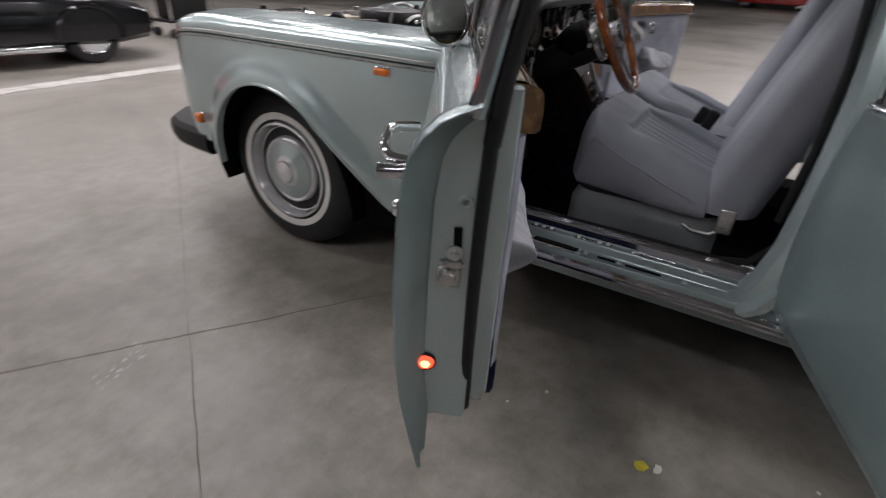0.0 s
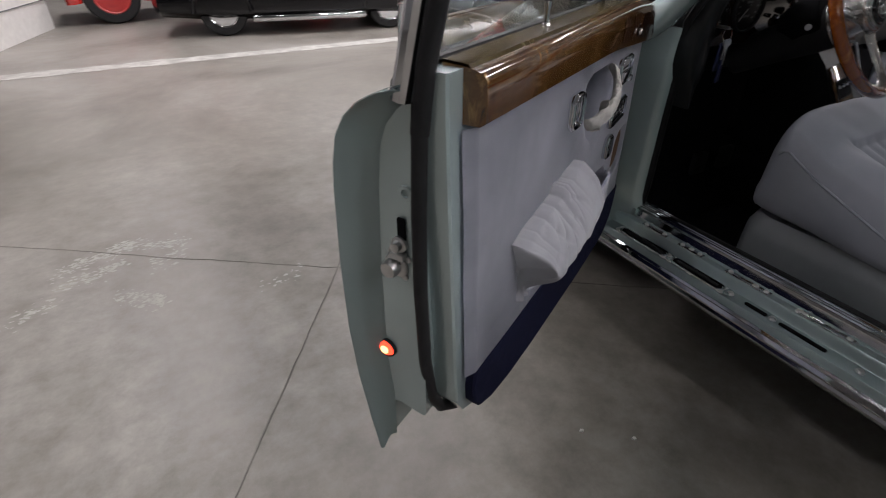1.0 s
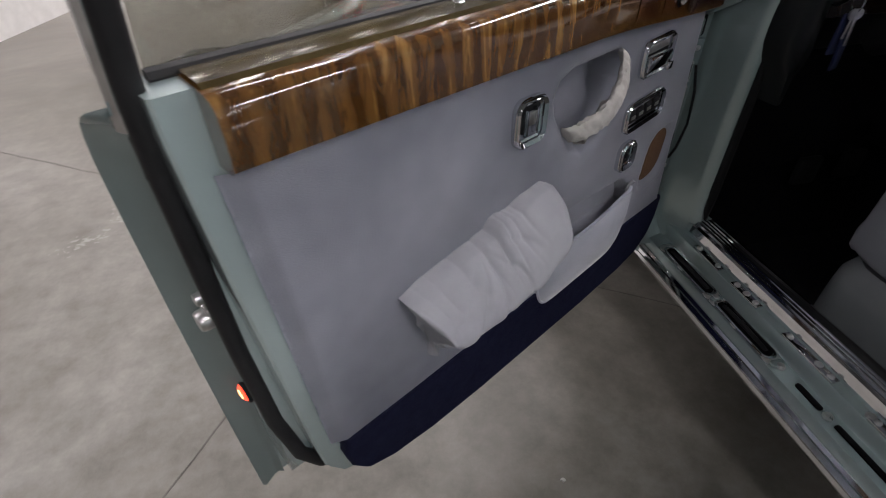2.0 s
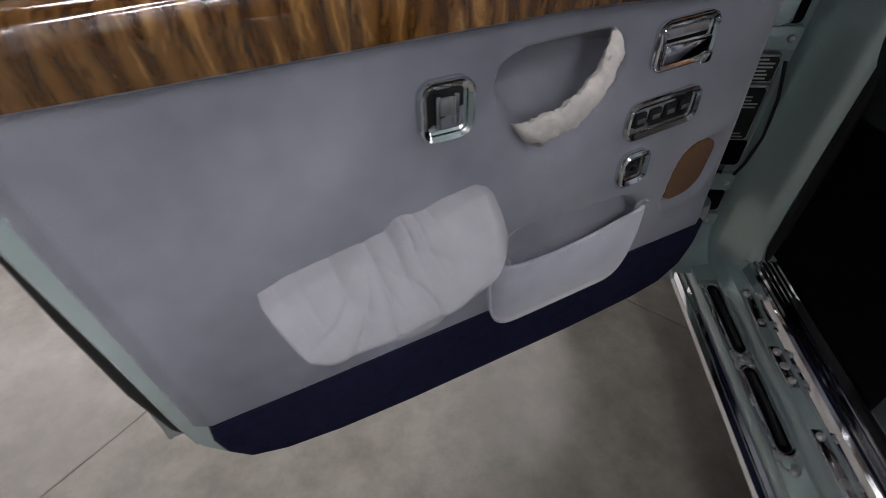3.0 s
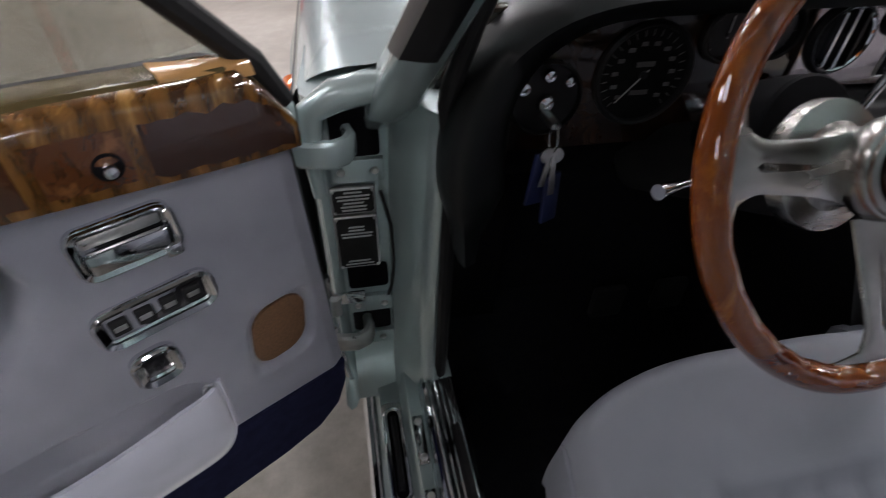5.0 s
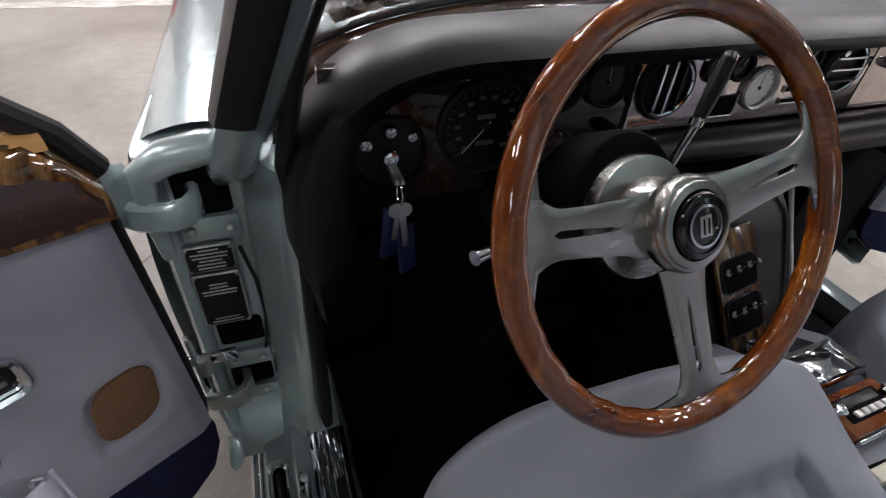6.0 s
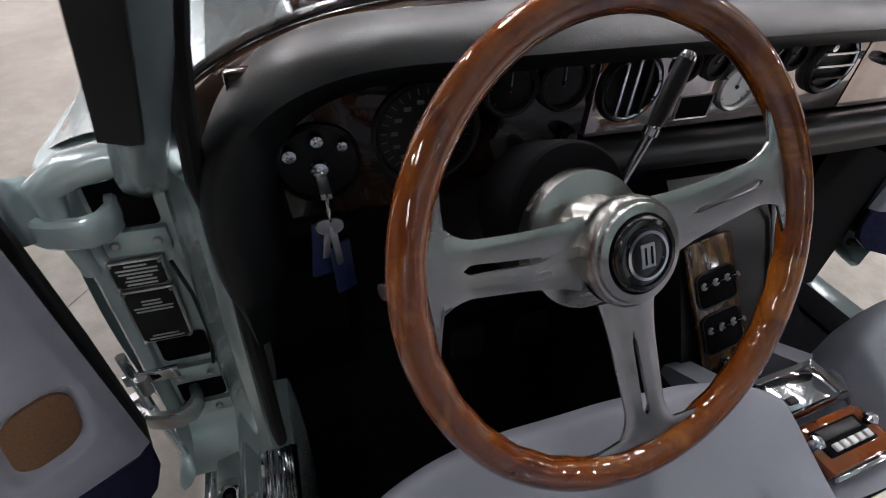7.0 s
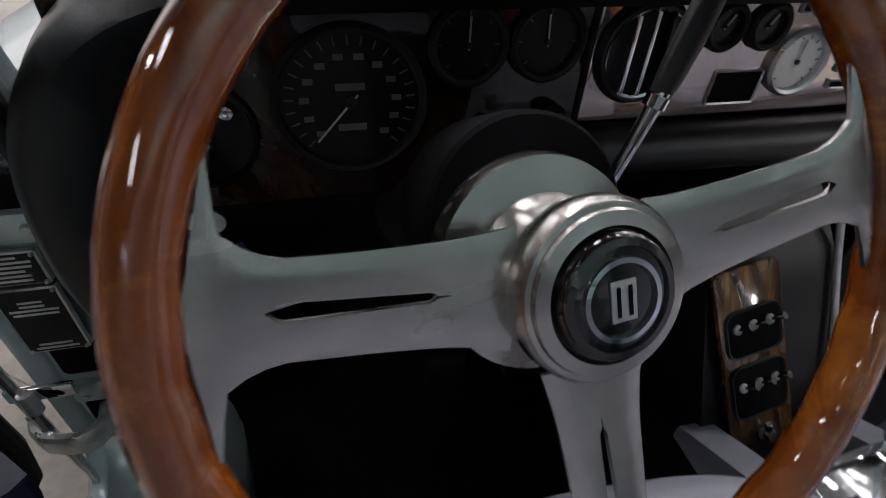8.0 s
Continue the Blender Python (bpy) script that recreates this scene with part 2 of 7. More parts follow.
# ---- mesh helpers ----
def part(name, bm, mat, parent=None, label="", smooth=True, angle=35):
    bmesh.ops.recalc_face_normals(bm, faces=bm.faces)
    me = bpy.data.meshes.new(name)
    for e in bm.edges:
        if len(e.link_faces) == 2 and e.calc_face_angle(0) > radians(angle):
            e.smooth = False
    for f in bm.faces:
        f.smooth = smooth
    bm.to_mesh(me)
    bm.free()
    me.materials.append(mat)
    ob = new(name, me)
    if parent:
        ob.parent = parent
    if label:
        tagged(ob, label)
    return ob


def V(*a):
    return Vector(a)


def ring_skin(bm, rings, close=True, cap=True):
    """Skins rows of points; close joins the ends of a row, cap fills the first and last."""
    rows = [[bm.verts.new(p) for p in r] for r in rings]
    n = len(rows[0])
    for a, b in zip(rows, rows[1:]):
        for i in range(n if close else n - 1):
            j = (i + 1) % n
            try:
                bm.faces.new((a[i], a[j], b[j], b[i]))
            except ValueError:
                pass
    if cap and close:
        for r in (rows[0], rows[-1]):
            try:
                bm.faces.new(r)
            except ValueError:
                pass
    return rows


def box(bm, x0, x1, y0, y1, z0, z1, bevel=0.0, m=None, seg=2):
    made = bmesh.ops.create_cube(bm, size=1.0, matrix=Matrix.Translation(((x0 + x1) / 2, (y0 + y1) / 2, (z0 + z1) / 2)) @ Matrix.Diagonal((x1 - x0, y1 - y0, z1 - z0, 1)))
    vs = made["verts"]
    if bevel:
        es = list({e for v in vs for e in v.link_edges})
        out = bmesh.ops.bevel(bm, geom=es, offset=bevel, segments=seg, profile=0.5, affect="EDGES")
        vs = list({v for v in out["verts"]} | {v for f in out["faces"] for v in f.verts})
        seen, todo = set(vs), list(vs)
        while todo:
            v = todo.pop()
            for e in v.link_edges:
                w = e.other_vert(v)
                if w not in seen:
                    seen.add(w)
                    todo.append(w)
        vs = list(seen)
    if m is not None:
        bmesh.ops.transform(bm, matrix=m, verts=vs)
    return vs


def rrect(w, h, r, n=5):
    pts = []
    for cx, cy, a0 in ((w / 2 - r, h / 2 - r, 0), (-w / 2 + r, h / 2 - r, 90), (-w / 2 + r, -h / 2 + r, 180), (w / 2 - r, -h / 2 + r, 270)):
        for k in range(n + 1):
            a = radians(a0 + 90 * k / n)
            pts.append((cx + r * math.cos(a), cy + r * math.sin(a)))
    return pts


def plate(bm, m, outline, depth, chamfer=0.0):
    """A plate over an outline in m's xy plane, from z 0 to depth, with a chamfered front edge."""
    cx = sum(p[0] for p in outline) / len(outline)
    cy = sum(p[1] for p in outline) / len(outline)
    size = max(max(abs(p[0] - cx), abs(p[1] - cy)) for p in outline)
    k = 1 - chamfer / size if size else 1
    rings = [[m @ V(x, y, 0) for x, y in outline], [m @ V(x, y, depth - chamfer) for x, y in outline]]
    if chamfer:
        rings.append([m @ V(cx + (x - cx) * (1 + k) / 2, cy + (y - cy) * (1 + k) / 2, depth - chamfer * 0.3) for x, y in outline])
        rings.append([m @ V(cx + (x - cx) * k, cy + (y - cy) * k, depth) for x, y in outline])
    ring_skin(bm, rings)


def frame_ring(bm, m, w, h, r, border, depth):
    """A rounded rectangular bezel with a hollow middle."""
    outer, inner = rrect(w, h, r), rrect(w - 2 * border, h - 2 * border, max(r - border, 0.001))
    mid = rrect(w - border * 0.7, h - border * 0.7, max(r - border * 0.35, 0.001))
    rings = [[m @ V(x, y, 0) for x, y in outer], [m @ V(x, y, depth * 0.7) for x, y in outer], [m @ V(x, y, depth) for x, y in mid],
             [m @ V(x, y, depth * 0.75) for x, y in inner], [m @ V(x, y, 0) for x, y in inner]]
    ring_skin(bm, rings, cap=False)


def tube(bm, pts, r, n=10, cap=True, flat=1.0):
    pts = [Vector(p) for p in pts]
    radii = r if isinstance(r, (list, tuple)) else [r] * len(pts)
    rings, up = [], None
    for i, p in enumerate(pts):
        d = (pts[min(i + 1, len(pts) - 1)] - pts[max(i - 1, 0)]).normalized()
        if up is None:
            up = V(0, 0, 1) if abs(d.z) < 0.9 else V(1, 0, 0)
        side = d.cross(up).normalized()
        up = side.cross(d).normalized()
        rings.append([p + radii[i] * (math.cos(a) * side + flat * math.sin(a) * up) for a in (2 * math.pi * k / n for k in range(n))])
    ring_skin(bm, rings, cap=cap)


def lathe(bm, m, profile, n=32, cap=True):
    """Turns (radius, height) rows round m's z axis."""
    ring_skin(bm, [[m @ V(r * math.cos(a), r * math.sin(a), z) for a in (2 * math.pi * k / n for k in range(n))] for r, z in profile], cap=cap)


def facing(origin, normal, up=(0, 0, 1)):
    """A pose with z along normal and y near up."""
    z = Vector(normal).normalized()
    x = Vector(up).cross(z).normalized()
    y = z.cross(x)
    m = Matrix((x, y, z)).transposed().to_4x4()
    m.translation = origin
    return m


def smoothstep(a, b, x):
    t = min(max((x - a) / (b - a), 0), 1)
    return t * t * (3 - 2 * t)


def thing(name, label, category, at=(0, 0, 0), group=""):
    ob = new(name)
    ob.location = at
    return tagged(ob, label, category, group)


def sit(ob, parent):
    """Places a mesh whose points are in world space under a thing that stands elsewhere."""
    ob.parent = parent
    ob.matrix_parent_inverse = Matrix.Translation(parent.location).inverted()
    return ob


# ---- hall ----
def hall():
    bm = bmesh.new()
    box(bm, -14, 44, -12, 17, -0.2, 0.0)
    tagged(part("floor", bm, CONCRETE, smooth=False), "worn polished grey concrete floor with stains", "floor", kind="structure")
    bm = bmesh.new()
    box(bm, -14, 44, -12, 17, HALL_Z, HALL_Z + 0.2)
    tagged(part("ceiling", bm, CEILM, smooth=False), "plain grey hall ceiling", "ceiling", kind="structure")
    for name, b in (("wall_north", (-14.2, 44.2, 17, 17.2)), ("wall_south", (-14.2, 44.2, -12.2, -12)), ("wall_west", (-14.2, -14, -12, 17)), ("wall_east", (44, 44.2, -12, 17))):
        bm = bmesh.new()
        box(bm, *b, 0, HALL_Z)
        tagged(part(name, bm, WALLM, smooth=False), "plain pale grey hall wall", "wall", kind="structure")
    lamp_data = bpy.data.lights.new("tube_light", "AREA")
    lamp_data.shape, lamp_data.size, lamp_data.size_y, lamp_data.energy, lamp_data.color = "RECTANGLE", 0.4, 2.2, 138, (1.0, 0.945, 0.985)
    master = None
    rows = [(x, y) for x in (-1.7, 1.9) for y in (5.6, 10.2)] + [(x, y) for x in (4.6, 8.4) for y in (-8.2, -3.6, 1.0, 5.6, 10.2)] + [(16.0, -1.0), (26.0, -1.0), (-6.0, 2.2), (0.9, -4.4), (1.2, -8.8), (1.6, -10.6), (2.8, -6.8)]
    for x, y in rows:
        if master is None:
            master = thing("ceiling_light", "lit twin tube ceiling light in a white tray", "ceiling light", (x, y, HALL_Z), "hall ceiling lights")
            bm = bmesh.new()
            box(bm, -0.26, 0.26, -1.15, 1.15, -0.10, -0.0, 0.01)
            part("tray", bm, WALLM, master)
            for sx in (-0.14, 0.14):
                bm = bmesh.new()
                tube(bm, [(sx, -1.1, -0.125), (sx, 1.1, -0.125)], 0.022, 8)
                part("tube", bm, TUBE, master)
        else:
            copy_thing(master, pose(x, y, HALL_Z))
        lamp = new("tube_light", lamp_data)
        lamp.location = (x, y, HALL_Z - 0.17)
    # an added pair of tubes ahead of the car, dimmed, to brighten the wing
    copy_thing(master, pose(0.5, 3.3, HALL_Z))
    dim = lamp_data.copy()
    dim.energy = 75
    lamp = new("tube_light", dim)
    lamp.location = (0.5, 3.3, HALL_Z - 0.17)
    # unseen tubes added along the near side: glints on the rim, fill on the sill
    weak = lamp_data.copy()
    weak.energy = 30
    for x, y in ((-3.9, -5.4), (-3.9, -0.2)):
        copy_thing(master, pose(x, y, HALL_Z))
        lamp = new("tube_light", weak)
        lamp.location = (x, y, HALL_Z - 0.17)


hall()


# ---- the saloon car ----
car = thing("saloon_car", "silver-green metallic classic saloon with its doors open", "car")
CX = 0.84  # the car's middle line


def mirrored(side):
    return Matrix.Identity(4) if side == 0 else Matrix.Translation((2 * CX, 0, 0)) @ Matrix.Diagonal((-1, 1, 1, 1))


ARCH_Y, ARCH_Z, ARCH_R = 0.925, 0.35, 0.395


ARCH_F = 0.335  # the arch is tighter in front of the wheel


def arch_gap(y, z):
    """How far a place lies outside the wheel opening, which runs off in a straight line behind the wheel."""
    if y < 0.67:
        return (0.67 - y) * 0.609 + (z - 0.645) * 0.793
    return math.hypot((y - ARCH_Y) * (ARCH_R / ARCH_F if y > ARCH_Y else 1), z - ARCH_Z) - ARCH_R


def arch_low(y):
    low = 0.235 + 0.20 * smoothstep(1.22, 1.30, y)
    if y < 0.335:
        return 0.367 + 0.02 * smoothstep(0.22, 0.335, y)
    if y < 0.67:
        return 0.645 - (0.67 - y) * 0.767
    dy = abs(y - ARCH_Y) * (ARCH_R / ARCH_F if y > ARCH_Y else 1)
    return max(low, ARCH_Z + math.sqrt(max(ARCH_R**2 - dy**2, 0)))


def wing_drop(y):
    """The wing's crown falls in a soft curve to the nose."""
    return 0.03 * smoothstep(1.2, 1.78, y) + 0.115 * smoothstep(1.34, 1.74, y) ** 1.6


def wing_x(y, z):
    """The outer face of the front wing: a soft bulge that tucks in at the bottom and the nose."""
    x = -0.055 + 0.05 * ((z - 0.68) / 0.42) ** 2
    x += 0.30 * smoothstep(1.34, 1.72, y) ** 2
    x -= 0.034 * smoothstep(0.13, 0.012, arch_gap(y, z)) ** 1.5 * (1 if z > 0.25 else 0)
    return x


def front_wing(side):
    bm = bmesh.new()
    rows = []
    ny = 96
    for i in range(ny + 1):
        y = 0.155 + (1.70 - 0.155) * i / ny
        low = arch_low(y)
        top = 0.918 - wing_drop(y)
        row = [V(wing_x(y, low) + 0.03, y, low), V(wing_x(y, low) + 0.004, y, low - 0.002)]
        for k in range(15):
            z = low + (top - low) * k / 14
            row.append(V(wing_x(y, z), y, z))
        x0 = wing_x(y, top)
        for k in range(1, 9):
            a = radians(90 * k / 8)
            row.append(V(x0 + 0.10 * (1 - math.cos(a)), y, top + 0.045 * math.sin(a)))
        row.append(V(x0 + 0.20, y, top + 0.055))
        row.append(V(x0 + 0.28, y, top + 0.052))
        row.append(V(x0 + 0.285, y, top - 0.03))
        rows.append([mirrored(side) @ p for p in row])
    ring_skin(bm, rows, close=False)
    ob = part("front_wing", bm, PAINT, car)
    # arch lip and inner liner
    bm = bmesh.new()
    edge = [(ARCH_Y + ARCH_F * math.cos(a), ARCH_Z + ARCH_R * math.sin(a)) for a in (radians(6 + 84 * k / 24) for k in range(24))]
    edge += [(y, arch_low(y)) for y in (ARCH_Y - 0.03 * k for k in range(0, 23))]
    pts = [(wing_x(y, z) + 0.002, y, z) for y, z in edge]
    tube(bm, [mirrored(side) @ V(*p) for p in pts], 0.007, 8)
    part("arch_lip", bm, PAINT, ob)
    bm = bmesh.new()
    rows = []
    for k in range(25):
        a = radians(-14 + 208 * k / 24)
        y, z = ARCH_Y + (ARCH_R + 0.005) * math.cos(a), ARCH_Z + (ARCH_R + 0.005) * math.sin(a)
        rows.append([mirrored(side) @ V(x, y, z) for x in (wing_x(y, z) + 0.008, 0.10, 0.30, 0.34)])
    ring_skin(bm, rows, close=False)
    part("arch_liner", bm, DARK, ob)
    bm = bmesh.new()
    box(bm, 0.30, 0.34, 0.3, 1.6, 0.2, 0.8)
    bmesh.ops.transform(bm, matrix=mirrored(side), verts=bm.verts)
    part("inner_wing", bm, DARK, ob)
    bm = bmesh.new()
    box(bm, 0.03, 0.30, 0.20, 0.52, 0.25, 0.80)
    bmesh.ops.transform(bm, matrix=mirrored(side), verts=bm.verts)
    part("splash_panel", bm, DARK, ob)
    # coach lines: three fine stripes under the wing's crease
    for dz, mat in ((0.0, CHROME), (-0.012, LABEL), (-0.022, ENGINE)):
        bm = bmesh.new()
        rows = []
        for k in range(41):
            y = 0.165 + 1.45 * k / 40
            z = 0.905 + dz - wing_drop(y)
            x = wing_x(y, z)
            rows.append([mirrored(side) @ V(x - 0.0035, y, z - 0.0028), mirrored(side) @ V(x - 0.0045, y, z), mirrored(side) @ V(x - 0.0035, y, z + 0.0028)])
        ring_skin(bm, rows, close=False)
        part("coach_line", bm, mat, ob)
    # amber side repeater and front marker
    for y, z, w, h in ((0.365, 0.858, 0.055, 0.022), (1.365, 0.540, 0.042, 0.042)):
        bm = bmesh.new()
        plate(bm, mirrored(side) @ facing((wing_x(y, z) - 0.001, y, z), (-1, 0, 0)), rrect(w + 0.008, h + 0.008, 0.006), 0.003, 0.001)
        part("marker_bezel", bm, CHROME, ob)
        bm = bmesh.new()
        plate(bm, mirrored(side) @ facing((wing_x(y, z) - 0.003, y, z), (-1, 0, 0)), rrect(w, h, 0.008), 0.020, 0.009)
        tagged(part("marker_lens", bm, AMBER, ob), "amber plastic marker lens")
    return ob


def road_wheel(side, y, xout):
    """Tyre with whitewall, pressed steel rim and domed hubcap, axle along x."""
    m = mirrored(side) @ facing((xout, y, 0.354), (-1, 0, 0))
    bm = bmesh.new()
    R = 0.354
    lathe(bm, m, [(0.205, -0.03), (0.212, -0.004), (0.25, 0.006), (0.30, 0.001), (R - 0.018, -0.02), (R - 0.004, -0.045), (R, -0.07), (R, -0.15), (R - 0.01, -0.19), (0.28, -0.215), (0.20, -0.2)], 64)
    tyre = part("front_wheel", bm, TYRE, car, "blackwall tyre with a narrow white band")
    for k in range(4):
        bm = bmesh.new()
        lathe(bm, m, [(R + 0.0015, -0.062 - k * 0.026), (R + 0.0025, -0.066 - k * 0.026), (R + 0.0025, -0.080 - k * 0.026), (R + 0.0015, -0.084 - k * 0.026)], 64, cap=False)
        part("tread_rib", bm, TYRE, tyre)
    m = m @ Matrix.Diagonal((0.99, 0.99, 1, 1))
    bm = bmesh.new()
    lathe(bm, m, [(0.226, 0.0035), (0.230, 0.0075), (0.254, 0.0085), (0.257, 0.005)], 64, cap=False)
    part("whitewall_band", bm, WHITEWALL, tyre)
    bm = bmesh.new()
    lathe(bm, m, [(0.218, -0.005), (0.214, 0.010), (0.205, 0.012), (0.198, 0.002), (0.192, -0.028), (0.165, -0.040), (0.155, -0.038), (0.15, -0.06)], 64, cap=False)
    part("rim", bm, WHEELTRIM, tyre)
    for k in range(14):
        a = 2 * math.pi * k / 14
        bm = bmesh.new()
        plate(bm, m @ Matrix.Rotation(a, 4, "Z") @ Matrix.Translation((0.175, 0, -0.036)), rrect(0.017, 0.036, 0.008), 0.004, 0.001)
        part("rim_slot", bm, DARK, tyre)
    bm = bmesh.new()
    lathe(bm, m, [(0.152, -0.045), (0.152, -0.025), (0.146, -0.012), (0.138, -0.008), (0.13, -0.012), (0.10, -0.004), (0.075, 0.004), (0.062, 0.010), (0.05, 0.013), (0.045, 0.020), (0.03, 0.024), (0.0015, 0.026)], 64)
    part("hubcap", bm, WHEELTRIM, tyre, "polished domed hubcap")
    bm = bmesh.new()
    lathe(bm, m, [(0.127, -0.0105), (0.127, -0.007), (0.070, 0.0085), (0.069, 0.004)], 64, cap=False)
    part("painted_band", bm, PAINT, tyre)


WING_L = front_wing(0)
WING_R = front_wing(1)
road_wheel(0, ARCH_Y + 0.04, 0.045)
road_wheel(1, ARCH_Y + 0.04, 0.045)


def screen_base(x):
    """Height of the windscreen's lower edge, falling away at both ends."""
    return 1.078 - 0.093 * math.exp(-max(0.72 - abs(x - CX), 0) / 0.13)


def nose_and_engine():
    # bumper
    bm = bmesh.new()
    pts = [(0.02, 1.37, 0.415), (0.025, 1.48, 0.415), (0.04, 1.60, 0.415), (0.08, 1.70, 0.415), (0.18, 1.78, 0.415), (CX, 1.84, 0.415), (1.50, 1.78, 0.415), (1.60, 1.70, 0.415), (1.64, 1.60, 0.415), (1.655, 1.48, 0.415), (1.66, 1.37, 0.415)]
    rings = []
    for i, p in enumerate(pts):
        a, b = Vector(pts[max(i - 1, 0)]), Vector(pts[min(i + 1, len(pts) - 1)])
        d = (b - a).normalized()
        n = V(d.y, -d.x, 0) * -1
        rings.append([Vector(p) + n * o + V(0, 0, h) for o, h in ((-0.06, -0.055), (0.045, -0.055), (0.065, -0.035), (0.07, 0.0), (0.065, 0.035), (0.045, 0.055), (-0.06, 0.055))])
    ring_skin(bm, rings)
    part("bumper", bm, RUBBER, car, "black rubber-faced bumper")
    bm = bmesh.new()
    box(bm, 0.28, 2 * CX - 0.28, 1.60, 1.72, 0.35, 0.80, 0.02)
    part("nose_panel", bm, PAINT, car)
    bm = bmesh.new()
    box(bm, 0.30, 2 * CX - 0.30, 0.46, 1.62, 0.34, 0.60)
    bay = part("engine_bay_floor", bm, DARK, car)
    bm = bmesh.new()
    box(bm, 0.22, 2 * CX - 0.22, 0.40, 0.436, 0.35, 0.94, 0.004)
    part("bulkhead", bm, PAINT, car)
    for x0, x1 in ((0.225, 0.30), (2 * CX - 0.30, 2 * CX - 0.225)):
        bm = bmesh.new()
        box(bm, x0, x1, 0.44, 1.40, 0.90, 0.955, 0.006)
        part("bay_rail", bm, PAINT, car)
    # engine: block, twin rocker covers, air cleaner, reservoirs, hoses, belts
    engine = bay
    bm = bmesh.new()
    box(bm, 0.40, 1.28, 0.50, 1.45, 0.58, 0.83, 0.03)
    part("engine_block", bm, ENGINE, engine)
    for sx in (-1, 1):
        bm = bmesh.new()
        box(bm, -0.07, 0.07, -0.30, 0.30, -0.04, 0.04, 0.02, pose(CX + sx * 0.24, 0.98, 0.82, 0, sx * 35, 0))
        part("rocker_cover", bm, ENGINE, engine)
    bm = bmesh.new()
    lathe(bm, pose(CX, 0.98, 0.90), [(0.01, 0), (0.16, 0), (0.165, 0.01), (0.165, 0.05), (0.155, 0.065), (0.05, 0.07), (0.02, 0.085), (0.002, 0.086)], 40)
    part("air_cleaner", bm, BLACK, engine)
    rnd = random.Random(5)
    for k in range(40):
        bm = bmesh.new()
        x, y = rnd.uniform(0.36, 1.32), rnd.uniform(0.50, 1.45)
        if abs(x - CX) < 0.2 and abs(y - 0.98) < 0.2:
            x += 0.3
        w, l, h = rnd.uniform(0.03, 0.09), rnd.uniform(0.03, 0.10), rnd.uniform(0.05, 0.14)
        if k % 3:
            box(bm, -w, w, -l, l, 0, h, 0.012, pose(x, y, 0.80 + rnd.uniform(0, 0.06), 0, 0, rnd.uniform(0, 90)))
        else:
            lathe(bm, pose(x, y, 0.81), [(w, 0), (w, h), (w * 0.85, h + 0.01), (w * 0.45, h + 0.012), (w * 0.45, h + 0.03), (0.002, h + 0.032)], 20)
        part("engine_ancillary", bm, (ENGINE, STEEL, CREAM, BLACK, ENGINE, STEEL)[k % 6], engine)
    for k in range(18):
        bm = bmesh.new()
        a = V(rnd.uniform(0.35, 1.3), rnd.uniform(0.48, 1.4), 0.93)
        b = a + V(rnd.uniform(-0.35, 0.35), rnd.uniform(-0.3, 0.3), 0)
        mid = (a + b) / 2 + V(0, 0, rnd.uniform(0.02, 0.07))
        tube(bm, [a.lerp(mid, 0).lerp(mid.lerp(b, 0), 0) if t == 0 else (a * (1 - t) ** 2 + mid * 2 * t * (1 - t) + b * t * t) for t in (k2 / 10 for k2 in range(11))], rnd.uniform(0.006, 0.014), 8)
        part("hose", bm, (RUBBER, STEEL, CHROME)[k % 3], engine)
    # scuttle in front of the screen
    bm = bmesh.new()
    rows = []
    for i in range(25):
        s = i / 24
        x = 0.125 + (2 * CX - 0.25) * s
        bow = 0.11 * (1 - (2 * s - 1) ** 2)
        zb = screen_base(x)
        rows.append([V(x, y + bow * f, z) for y, z, f in ((0.20, zb - 0.006, 1), (0.225, zb + 0.003, 1), (0.245, zb - 0.004, 1), (0.27, zb - 0.04, 0.9), (0.40, 0.950, 0.2), (0.44, 0.945, 0.0), (0.44, 0.92, 0))])
    ring_skin(bm, rows, close=False)
    part("scuttle", bm, PAINT, car)
    for sx in (0.45, 1.05):
        bm = bmesh.new()
        tube(bm, [(sx, 0.37, 1.055), (sx + 0.03, 0.35, 1.085), (sx + 0.28, 0.335, 1.088)], 0.005, 8)
        part("wiper_arm", bm, RUBBER, car)


nose_and_engine()


